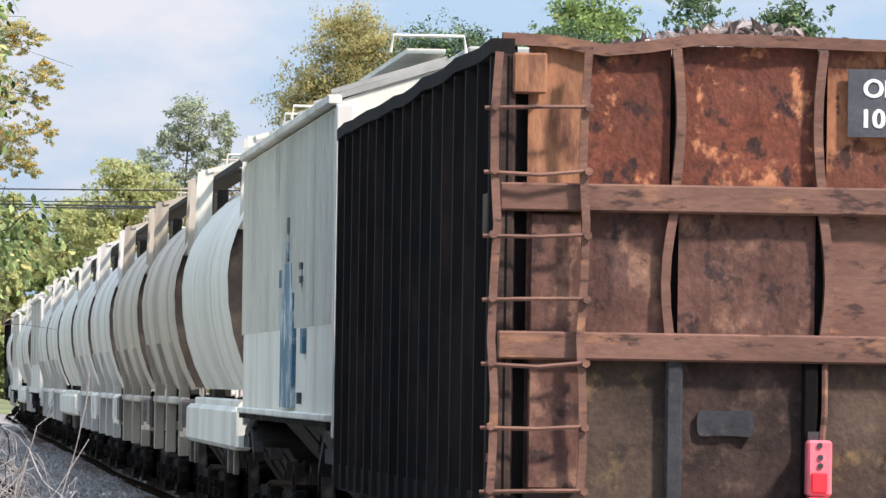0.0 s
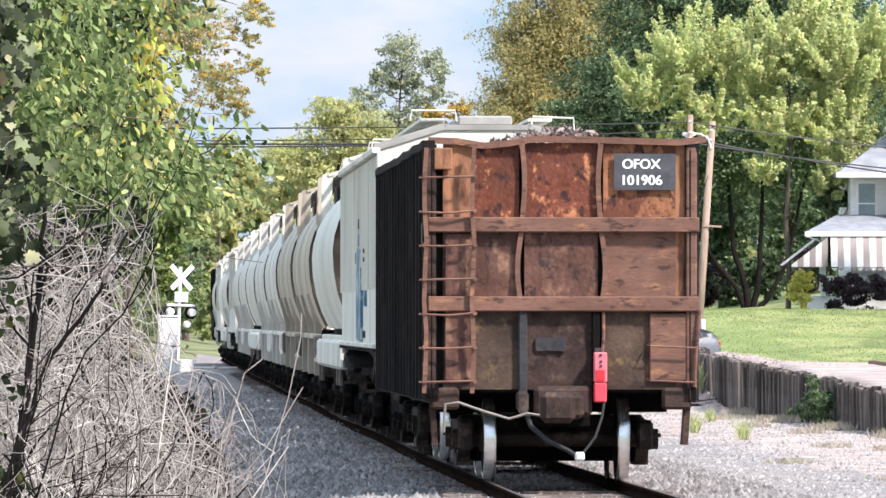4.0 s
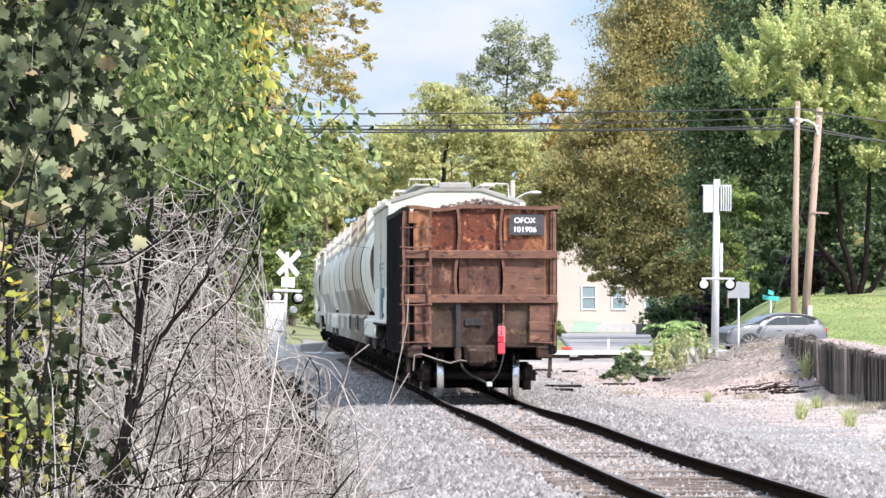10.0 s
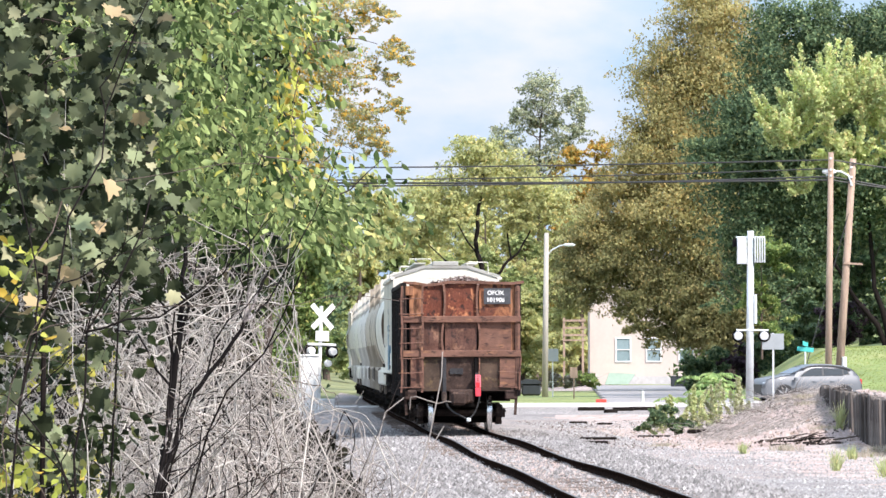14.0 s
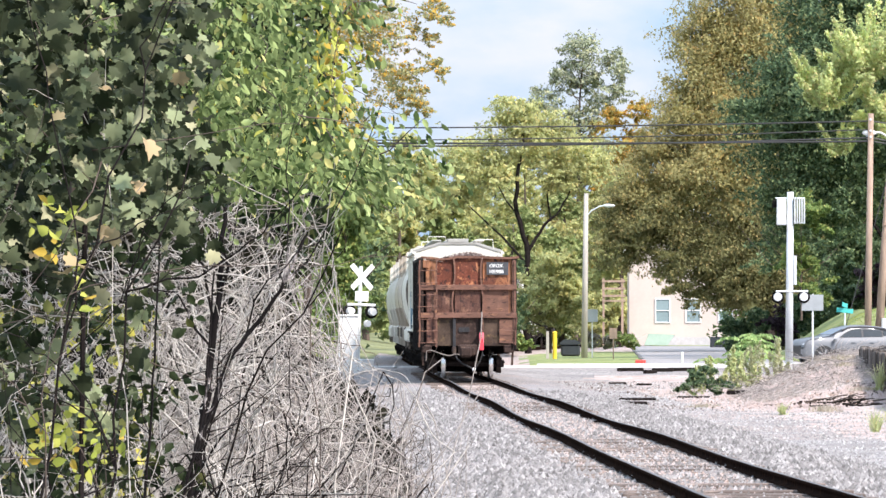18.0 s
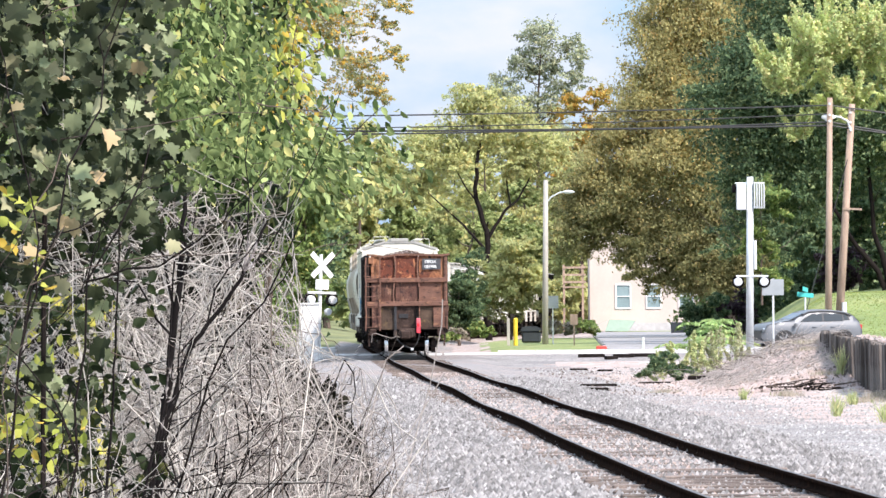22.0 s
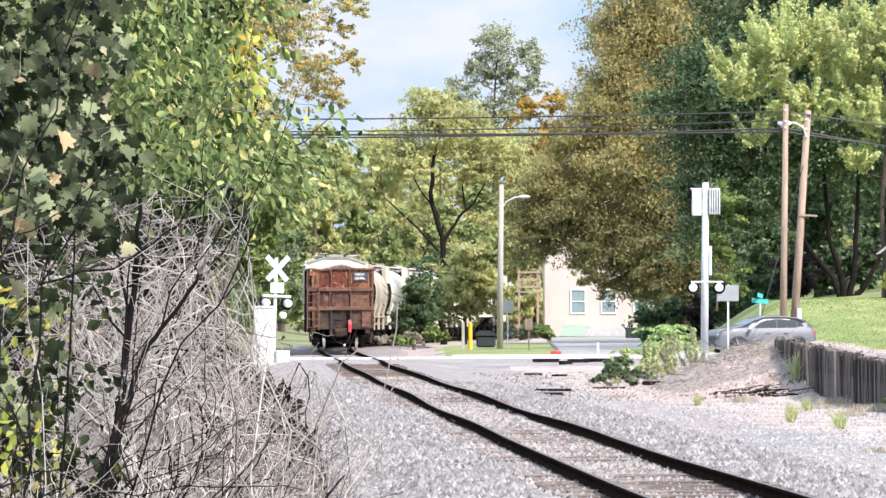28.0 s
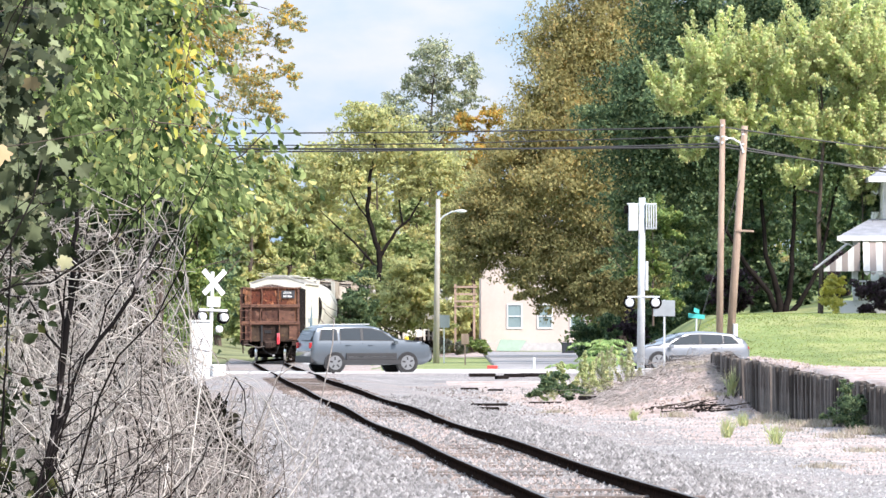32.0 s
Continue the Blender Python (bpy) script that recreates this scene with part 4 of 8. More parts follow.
        tube(bm, (x, -0.172, z), (x, -0.155, z), 0.017, n=8)
        part("button", bm, PLASTIC, dev)
    # number panel
    bm = bmesh.new()
    box(bm, 0.585, 1.265, 0.022, 0.036, 3.22, 3.62)
    pan = part("number_panel", bm, PLACARD, g, "black panel with worn white lettering")
    for text, x, z, size in (("OFOX", 0.885, 3.455, 0.15), ("101906", 0.885, 3.275, 0.155)):
        cu = bpy.data.curves.new("lettering", "FONT")
        cu.body, cu.size, cu.align_x, cu.extrude = text, size, "CENTER", 0.002
        tmp = bpy.data.objects.new("lettering", cu)
        scene.collection.objects.link(tmp)
        dg = bpy.context.evaluated_depsgraph_get()
        me = bpy.data.meshes.new_from_object(tmp.evaluated_get(dg))
        bpy.data.objects.remove(tmp)
        me.materials.clear()
        me.materials.append(WHITE_PAINT)
        for dx, dz in ((-0.005, 0), (0.005, 0.0), (0, 0.004)):
            o = new("lettering", me)
            o.parent = pan
            o.matrix_basis = pose(x + dx, 0.019 - 0.003 * (dx > 0) - 0.0015 * (dz > 0), z + dz, 90, 0, 0)
    bm = bmesh.new()
    prism(bm, [(-0.27 + 0.16 + 0.17 * math.copysign(abs(math.cos(a)) ** 0.5, math.cos(a)), 1.52 + 0.085 * math.copysign(abs(math.sin(a)) ** 0.6, math.sin(a)) + 0.012 * math.sin(3 * a)) for a in np.linspace(0, 2 * math.pi, 22, endpoint=False)], 0.050, 0.075)
    part("patch_plate", bm, WORN_GREY, g, "grey painted patch")
    # load
    rng = np.random.default_rng(5)
    k = 5200
    x, y = rng.uniform(-1.3, 1.3, k), 0.25 + (L - 0.6) * rng.random(k) ** 1.5
    top = 3.62 + 0.27 * np.exp(-((x - 0.05) / 0.75) ** 2) * (0.75 + 0.25 * np.sin(y * 0.9)) - 0.10 * (y < 0.5)
    c = np.stack([x, y, top + rng.normal(size=k) * 0.025], 1)
    v, f = leaf_arrays(c, 0.045, 0.0, 2.4, rng, 0.7)
    load = mesh_arrays("scrap_load", v, f, SCRAP, g, "heap of grey-brown scrap chips")
    load["kind"] = "stuff"
    bm = bmesh.new()
    n1, n2 = 14, 40
    hv = [[bm.verts.new((-1.38 + 2.76 * i / n1, 0.2 + (L - 0.4) * j / n2, 3.56 + 0.27 * math.exp(-((-1.38 + 2.76 * i / n1 - 0.05) / 0.75) ** 2) * (0.75 + 0.25 * math.sin((0.2 + (L - 0.4) * j / n2) * 0.9)) - 0.1 * (j == 0))) for i in range(n1 + 1)] for j in range(n2 + 1)]
    for j in range(n2):
        for i in range(n1):
            bm.faces.new((hv[j][i], hv[j][i + 1], hv[j + 1][i + 1], hv[j + 1][i]))
    part("load_heap", bm, SCRAP, g)
    coupler(g, -0.1, -1)
    coupler(g, L, 1)
    truck(g, 2.1)
    truck(g, L - 2.1)
    return g


def hatch_row(parent, z, y0, y1, material, n=9):
    for i in range(n):
        y = y0 + (y1 - y0) * (i + 0.5) / n
        bm = bmesh.new()
        box(bm, -0.36, 0.36, y - (y1 - y0) / n * 0.44, y + (y1 - y0) / n * 0.44, z - 0.04, z + 0.09, 0.02)
        part("roof_hatch", bm, material, parent)


def hopper_fittings(h, L, body, z_eave, posts):
    """What all covered hoppers share: running boards, ladders, end platforms, gates, trucks, couplers."""
    for s in (-1, 1):
        bm = bmesh.new()
        box(bm, s * 0.72 - 0.16, s * 0.72 + 0.16, 0.35, L - 0.35, 4.46, 4.50)
        part("running_board", bm, GRIME_SHADE if posts else body, h)
        if posts:
            for y in (0.5, 1.5, L - 1.5, L - 0.5):
                bm = bmesh.new()
                beam(bm, (s * 1.34, y, z_eave - 0.75), (s * 1.30, y, z_eave + 0.22), 0.05, 0.16)
                beam(bm, (s * 1.30, y, z_eave + 0.20), (s * 0.9, y, z_eave + 0.32), 0.10, 0.05)
                part("roof_post", bm, body, h)
            bm = bmesh.new()
            box(bm, s * 1.16 - 0.03, s * 1.16 + 0.03, 0.5, L - 0.5, z_eave + 0.10, z_eave + 0.16)
            part("roof_edge", bm, GRIME_SHADE, h)
    for y, s in ((0.0, -1), (L, 1)):
        yy = y - s * 0.25
        bm = bmesh.new()
        box(bm, -1.45, 1.45, min(y, y - s * 1.3), max(y, y - s * 1.3), 1.08, 1.20)
        part("end_platform", bm, body if posts else GRIME_SHADE, h)
        for q in (-1, 1):
            bm = bmesh.new()
            xp = 1.05 if posts else 1.40
            box(bm, q * xp - 0.07, q * xp + 0.07, min(y, y - s * 0.16), max(y, y - s * 0.16), 0.95 if posts else 1.30, z_eave + 0.02, 0.01)
            part("end_post", bm, GRIME_SHADE if posts else HOPPER_WHITE if body is not BLACK else body, h)
            bm = bmesh.new()
            tube(bm, (q * (xp - 0.45), y - s * 0.02, 1.2), (q * (xp - 0.45), y - s * 0.02, 4.0), 0.02)
            lad = part("end_ladder", bm, body, h)
            for i in range(8):
                bm = bmesh.new()
                pipe(bm, [(q * (xp - 0.04), y - s * 0.02, 1.35 + i * 0.36), (q * (xp - 0.45), y - s * 0.02, 1.35 + i * 0.36)], 0.014)
                part("rung", bm, body, lad)
        bm = bmesh.new()
        pipe(bm, [(-1.02, yy, 4.46), (-1.0, yy, 4.60), (-0.42, yy, 4.60), (-0.40, yy, 4.46)], 0.016)
        part("roof_rail", bm, body, h)
        bm = bmesh.new()
        pipe(bm, [(1.18, yy, 4.2), (1.16, yy, 4.50), (0.62, yy, 4.52), (0.60, yy, 4.42)], 0.016)
        part("roof_rail", bm, body, h)
        bm = bmesh.new()
        box(bm, -0.3, 0.3, min(y, y - s * 0.5), max(y, y - s * 0.5), 0.66, 1.08)
        part("draft_sill", bm, BLACK, h)
        coupler(h, y, s)
    bm = bmesh.new()
    box(bm, -0.25, 0.25, 0.4, L - 0.4, 0.66, 1.02)
    part("centre_sill", bm, BLACK, h)
    truck(h, 2.0, True)
    truck(h, L - 2.0, True)


def bays(h, L, material, n=3, wide=1.35):
    span = (L - 5.6) / n
    for i in range(n):
        y0 = 2.8 + i * span
        bm = bmesh.new()
        lo = [bm.verts.new(p) for p in ((-0.35, y0 + span * 0.32, 0.42), (0.35, y0 + span * 0.32, 0.42), (0.35, y0 + span * 0.68, 0.42), (-0.35, y0 + span * 0.68, 0.42))]
        hi = [bm.verts.new(p) for p in ((-wide, y0, 1.55), (wide, y0, 1.55), (wide, y0 + span, 1.55), (-wide, y0 + span, 1.55))]
        for a in range(4):
            bm.faces.new((lo[a], lo[(a + 1) % 4], hi[(a + 1) % 4], hi[a]))
        bm.faces.new(lo[::-1])
        part("hopper_bay", bm, material, h)


def flat_hopper(L, body, label, logo=True):
    """A covered hopper with flat, finely ribbed sides."""
    h = thing("covered_hopper", pose(track_x(60), 60, 0), label, "railcar", "train")
    z0, z1 = 1.48, 4.0
    for s in (-1, 1):
        bm = bmesh.new()
        a = [(s * 1.47, 0.15, z0), (s * 1.47, L - 0.15, z0), (s * 1.47, L - 0.15, z1), (s * 1.47, 0.15, z1)]
        v = [bm.verts.new(p) for p in a] + [bm.verts.new((p[0] - s * 0.04, p[1], p[2])) for p in a]
        bm.faces.new(v[:4])
        bm.faces.new(v[4:])
        for i in range(4):
            bm.faces.new((v[i], v[(i + 1) % 4], v[4 + (i + 1) % 4], v[4 + i]))
        side = part("side_sheet", bm, body, h)
        n = 34
        bm = bmesh.new()
        for i in range(n):
            y = 0.35 + i * (L - 0.7) / (n - 1)
            box(bm, s * 1.485 - 0.018, s * 1.485 + 0.018, y - 0.03, y + 0.03, z0 + 0.75, z1 - 0.03)
        ribs = part("side_ribs", bm, body, side)
        ribs["kind"] = "stuff"
        bm = bmesh.new()
        box(bm, s * 1.48 - 0.06, s * 1.48 + 0.06, 0.1, L - 0.1, z1 + 0.02, z1 + 0.10, 0.012)
        part("eave_rail", bm, HOPPER_WHITE if body is not BLACK else body, h)
        bm = bmesh.new()
        box(bm, s * 1.46 - 0.07, s * 1.46 + 0.07, 0.1, L - 0.1, z0 - 0.05, z0 + 0.01, 0.01)
        sill = part("side_sill", bm, body, h)
        bm = bmesh.new()
        for i in range(38):
            y = 0.3 + i * (L - 0.6) / 37
            box(bm, s * 1.47 - 0.045, s * 1.47 + 0.045, y - 0.05, y + 0.05, z0 - 0.10, z0 - 0.05)
        part("sill_bolts", bm, GRIME_SHADE, sill)["kind"] = "stuff"
        if logo:
            for y0, y1, a0, a1 in ((6.0, 8.2, 1.52, 2.55), (6.3, 7.6, 2.55, 2.82), (4.2, 4.6, 2.0, 2.22), (6.9, 7.3, 2.86, 3.02), (8.2, 8.6, 2.62, 2.78)):
                bm = bmesh.new()
                box(bm, s * 1.478 - 0.03, s * 1.478 + 0.03, y0, y1, a0, a1)
                part("painted_emblem", bm, BLUE_LOGO, h, "worn blue paint panel")
            for y0, y1, a0, a1 in ((6.9, 7.2, 3.10, 3.24), (4.6, 4.9, 2.62, 2.68), (4.6, 4.9, 2.74, 2.80), (4.9, 5.1, 1.56, 1.66)):
                bm = bmesh.new()
                box(bm, s * 1.48 - 0.03, s * 1.48 + 0.03, y0, y1, a0, a1)
                part("stencil_mark", bm, PLACARD, h)
        bm = bmesh.new()
        ve = [bm.verts.new(p) for p in ((s * 1.5, 0.12, z1 + 0.1), (s * 1.5, L - 0.12, z1 + 0.1), (s * 0.55, L - 0.12, 4.40), (s * 0.55, 0.12, 4.40))]
        vf = [bm.verts.new((v.co.x, v.co.y, v.co.z - 0.05)) for v in ve]
        bm.faces.new(ve)
        bm.faces.new(vf[::-1])
        for i in range(4):
            bm.faces.new((ve[i], vf[i], vf[(i + 1) % 4], ve[(i + 1) % 4]))
        part("roof_slope", bm, ROOFM if body is not BLACK else body, h)
        for i in range(7):
            y = 0.3 + i * (L - 0.6) / 6
            bm = bmesh.new()
            beam(bm, (s * 1.5, y, z1 + 0.13), (s * 0.55, y, 4.42), 0.05, 0.04)
            part("roof_seam", bm, ROOFM, h)
    bm = bmesh.new()
    box(bm, -0.56, 0.56, 0.12, L - 0.12, 4.34, 4.41)
    part("roof_crown", bm, ROOFM, h)
    hatch_row(h, 4.45, 0.5, L - 0.5, ROOFM, 8)
    for y, s in ((0.15, 1), (L - 0.15, -1)):
        bm = bmesh.new()
        tri = [bm.verts.new((x, y, z)) for x, z in ((-1.45, z1 + 0.05), (1.45, z1 + 0.05), (0.55, 4.38), (-0.55, 4.38))]
        bm.faces.new(tri)
        top = [bm.verts.new(p) for p in ((-1.43, y, z1 + 0.06), (1.43, y, z1 + 0.06), (1.43, y, 2.7), (-1.43, y, 2.7))]
        bm.faces.new(top)
        part("end_sheet", bm, body, h)
        # grimy slope sheet, its tone also holding the shade under the body
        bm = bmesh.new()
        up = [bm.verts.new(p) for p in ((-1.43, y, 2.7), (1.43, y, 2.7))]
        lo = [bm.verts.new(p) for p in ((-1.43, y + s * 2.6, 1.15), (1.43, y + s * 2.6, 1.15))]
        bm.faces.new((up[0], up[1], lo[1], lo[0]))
        part("slope_sheet", bm, GRIME_SHADE, h)
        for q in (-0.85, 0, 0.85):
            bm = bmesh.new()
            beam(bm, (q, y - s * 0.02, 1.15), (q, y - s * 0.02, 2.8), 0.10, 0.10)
            part("end_strut", bm, GRIME_SHADE, h)
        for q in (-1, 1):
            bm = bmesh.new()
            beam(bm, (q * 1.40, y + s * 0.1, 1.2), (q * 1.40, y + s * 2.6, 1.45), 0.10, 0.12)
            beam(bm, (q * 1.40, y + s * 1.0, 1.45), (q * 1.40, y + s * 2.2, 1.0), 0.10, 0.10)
            part("side_strut", bm, GRIME_SHADE, h)
    # bays take the same dark tone, with underbody shade put into it
    bays(h, L, GRIME_SHADE)
    hopper_fittings(h, L, body, z1, False)
    return h


def round_hopper(L, body, label):
    """A covered hopper with a rounded barrel and posts along the roof edge."""
    h = thing("covered_hopper", pose(track_x(60), 60, 0), label, "railcar", "train")
    prof = []
    for i in range(27):
        a = math.radians(-128 + 256 * i / 26)
        x, z = math.sin(a), math.cos(a)
        prof.append((1.58 * math.copysign(abs(x) ** 0.92, x), 2.88 + (1.42 if z > 0 else 1.95) * z))
    bm = bmesh.new()
    stations = [(0.95, 0.985), (1.15, 1.0)] + [(1.15 + (L - 2.3) * i / 8, 1.0) for i in range(1, 8)] + [(L - 1.15, 1.0), (L - 0.95, 0.985)]
    rings = [[bm.verts.new((x * k, y, 2.88 + (z - 2.88) * k)) for x, z in prof] for y, k in stations]
    for p, q in zip(rings, rings[1:]):
        for j in range(len(prof) - 1):
            bm.faces.new((p[j], p[j + 1], q[j + 1], q[j]))
    part("barrel", bm, body, h, smooth=True)
    # caps coloured dark: they stand for the shaded gaps between cars
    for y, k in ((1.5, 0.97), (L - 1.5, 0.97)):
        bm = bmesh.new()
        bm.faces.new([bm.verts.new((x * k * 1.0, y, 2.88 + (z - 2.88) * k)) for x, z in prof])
        part("end_cap", bm, GRIME_SHADE, h)
    for y in (L * 0.34, L * 0.66):
        bm = bmesh.new()
        k = 1.004
        a = [bm.verts.new((x * k, y - 0.05, 2.88 + (z - 2.88) * k)) for x, z in prof]
        b = [bm.verts.new((x * k, y + 0.05, 2.88 + (z - 2.88) * k)) for x, z in prof]
        for j in range(len(prof) - 1):
            bm.faces.new((a[j], a[j + 1], b[j + 1], b[j]))
        part("seam_band", bm, body, h)
    for s in (-1, 1):
        bm = bmesh.new()
        box(bm, s * 1.36 - 0.05, s * 1.36 + 0.05, 1.6, L - 1.6, 1.48, 1.58, 0.02)
        part("side_sill", bm, body, h)
        if body is HOPPER:
            bm = bmesh.new()
            box(bm, s * 1.37 - 0.12, s * 1.37 + 0.12, 0.9, L - 0.9, 1.04, 1.50, 0.05)
            part("deep_sill", bm, body, h)
            for y in (1.2, 2.7, L - 2.7, L - 1.2):
                bm = bmesh.new()
                box(bm, s * 1.42 - 0.03, s * 1.42 + 0.03, y - 0.12, y + 0.12, 0.78, 1.06, 0.01)
                part("jacking_pad", bm, HOPPER_GRIME, h)
        else:
            for y in (2.6, L / 2, L - 2.6):
                bm = bmesh.new()
                box(bm, min(s * 1.28, s * 1.42), max(s * 1.28, s * 1.42), y - 0.08, y + 0.08, 0.82, 1.74, 0.01)
                beam(bm, (s * 1.36, y, 1.70), (s * 1.52, y, 2.30), 0.12, 0.10)
                part("bay_brace", bm, body, h)
            for y0, y1 in ((0.15, 1.5), (L - 1.5, L - 0.15)):
                bm = bmesh.new()
                box(bm, s * 1.36 - 0.10, s * 1.36 + 0.10, y0, y1, 1.12, 1.56, 0.04)
                part("end_gusset", bm, HOPPER_GRIME if body is HOPPER_BEIGE else body, h)
    hatch_row(h, 4.36, 0.8, L - 0.8, body, 10)
    bays(h, L, GRIME_SHADE, 4, 1.1)
    hopper_fittings(h, L, body, 4.15, True)
    return h


TRAIN = []
gon = gondola()
TRAIN.append((gon, 0.0, 16.3))
h_flat = flat_hopper(16.9, HOPPER, "pale grey flat-sided covered hopper with worn blue emblem")
h_plain = flat_hopper(16.9, HOPPER_WHITE, "white flat-sided covered hopper car", False)
h_beige = round_hopper(15.3, HOPPER_BEIGE, "weathered beige-grey round-sided covered hopper")
h_grey = round_hopper(15.3, HOPPER, "pale grey round-sided covered hopper car")
h_white = round_hopper(15.3, HOPPER_WHITE, "off-white round-sided covered hopper car")
h_black = flat_hopper(16.9, BLACK, "black flat-sided covered hopper at the train's head", False)
at = 17.5
used = set()
for kind in "fgbbrrgrrwrgwrk":
    src, length = {"f": (h_flat, 16.9), "w": (h_plain, 16.9), "b": (h_beige, 15.3), "g": (h_grey, 15.3), "r": (h_white, 15.3), "k": (h_black, 16.9)}[kind]
    ob = src if kind not in used else copy_thing(src, pose(track_x(60), 60, 0))
    used.add(kind)
    TRAIN.append((ob, at, length))
    at += length + 1.25


# ---- round the crossing ----
def signal_mast():
    t = thing("signal_mast", pose(10.45, 290, -0.05), "tall grey steel signal mast with box and flashers", "signal")
    bm = bmesh.new()
    tube(bm, (0, 0, -0.2), (0.06, 0, 6.7), 0.15, 0.125, 14)
    part("pole", bm, STEEL, t, smooth=True)
    bm = bmesh.new()
    box(bm, -0.28, 0.28, -0.28, 0.28, -0.2, 0.22, 0.03)
    part("base", bm, CONCRETE, t)
    bm = bmesh.new()
    box(bm, -0.46, -0.10, -0.25, 0.2, 5.45, 6.42, 0.02)
    part("equipment_box", bm, STEEL, t)
    bm = bmesh.new()
    box(bm, -0.62, -0.46, -0.1, 0.12, 6.1, 6.40, 0.02)
    part("side_box", bm, BLACK, t)
    for i in range(5):
        bm = bmesh.new()
        box(bm, 0.20 + i * 0.09, 0.245 + i * 0.09, -0.2, 0.2, 5.5, 6.5 - 0.02 * i, 0.005)
        part("fin", bm, STEEL, t)
    bm = bmesh.new()
    tube(bm, (-0.5, 0, 6.46), (0.6, 0, 6.46), 0.03)
    part("top_bracket", bm, STEEL, t)
    bm = bmesh.new()
    tube(bm, (0.1, 0, 5.55), (0.6, 0, 5.55), 0.03)
    part("lower_bracket", bm, STEEL, t)
    bm = bmesh.new()
    tube(bm, (0.22, -0.05, 3.2), (0.22, -0.05, 4.3), 0.07, n=8)
    part("conduit", bm, STEEL, t)
    bm = bmesh.new()
    tube(bm, (-0.5, -0.12, 2.95), (0.72, -0.12, 2.95), 0.035)
    part("cross_arm", bm, STEEL, t)
    for x in (-0.42, 0.56):
        bm = bmesh.new()
        tube(bm, (x, -0.06, 2.74), (x, -0.20, 2.74), 0.17, 0.15, 16)
        lamp = part("flasher", bm, STEEL, t, "pale round flasher housing")
        bm = bmesh.new()
        tube(bm, (x, 0.0, 2.74), (x, -0.06, 2.74), 0.24, 0.24, 18)
        part("backing_disc", bm, BLACK, lamp)
        bm = bmesh.new()
        tube(bm, (x, -0.12, 2.9), (x, -0.12, 2.97), 0.03)
        part("hanger", bm, STEEL, lamp)
    return t


signal_mast()

t = thing("road_sign", pose(11.35, 290, -0.05), "blank grey back of a road sign on steel post", "sign")
bm = bmesh.new()
box(bm, -0.035, 0.035, -0.02, 0.02, -0.2, 2.85)
part("post", bm, STEEL, t)
bm = bmesh.new()
box(bm, -0.42, 0.40, -0.045, -0.03, 2.22, 2.82, 0.004)
part("panel", bm, SIGN_BACK, t)


def crossbuck():
    t = thing("crossing_signal", pose(-5.80, 289, -0.05, 0, 2, 26), "white crossbuck with flashers on a white mast", "signal")
    bm = bmesh.new()
    tube(bm, (0, 0, -0.2), (0, 0, 3.9), 0.07, n=10)
    part("pole", bm, TRIMM, t)
    for s in (-1, 1):
        bm = bmesh.new()
        beam(bm, (-0.42 * s + 0.02, -0.10 - 0.02 * s, 3.06), (0.44 * s + 0.02, -0.10 - 0.02 * s, 3.94), 0.02, 0.20)
        part("blade", bm, TRIMM, t)
    bm = bmesh.new()
    box(bm, -0.25, 0.30, -0.12, -0.10, 2.58, 2.96)
    part("track_plate", bm, TRIMM, t)
    bm = bmesh.new()
    tube(bm, (-0.55, -0.1, 2.45), (0.6, -0.1, 2.45), 0.05)
    part("cross_arm", bm, TRIMM, t)
    for x in (-0.42, 0.48):
        bm = bmesh.new()
        tube(bm, (x, -0.05, 2.2), (x, -0.22, 2.2), 0.16, 0.14, 14)
        f = part("flasher", bm, TRIMM, t)
        bm = bmesh.new()
        tube(bm, (x, 0.0, 2.2), (x, -0.05, 2.2), 0.26, 0.26, 16)
        part("backing_disc", bm, BLACK, f)
    for x, z in ((0.30, 1.75), (-0.2, 1.7)):
        bm = bmesh.new()
        tube(bm, (x, -0.05, z), (x, -0.2, z), 0.14, 0.12, 12)
        part("low_lamp", bm, TRIMM, t)
    bm = bmesh.new()
    box(bm, 0.0, 0.55, -0.3, 0.3, -0.2, 0.42, 0.03)
    part("base", bm, TRIMM, t)
    return t


crossbuck()
t = thing("relay_cabinet", pose(-6.1, 286, -0.1), "tall white relay cabinet beside the track", "cabinet")
bm = bmesh.new()
box(bm, -0.36, 0.36, -0.3, 0.3, 0.0, 2.05, 0.02)
part("body", bm, TRIMM, t)
bm = bmesh.new()
box(bm, -0.40, 0.40, -0.34, 0.34, 2.05, 2.13, 0.02)
part("lid", bm, TRIMM, t)
bm = bmesh.new()
box(bm, -0.32, 0.32, -0.325, -0.30, 0.12, 1.95, 0.01)
d = part("door", bm, TRIMM, t)
bm = bmesh.new()
box(bm, 0.22, 0.26, -0.36, -0.325, 0.95, 1.15, 0.008)
part("handle", bm, STEEL, d)
bm = bmesh.new()
box(bm, -0.45, 0.45, -0.4, 0.4, -0.25, 0.0, 0.02)
part("plinth", bm, CONCRETE, t)

t = thing("concrete_barrier", pose(22.4, 290.5, ground_z(22.4, 290.5)), "white concrete barrier block at the roadside", "barrier")
bm = bmesh.new()
prism(bm, [(-0.75, 0), (0.75, 0), (0.72, 0.62), (-0.72, 0.62)], -0.25, 0.25)
part("block", bm, CONCRETE, t)
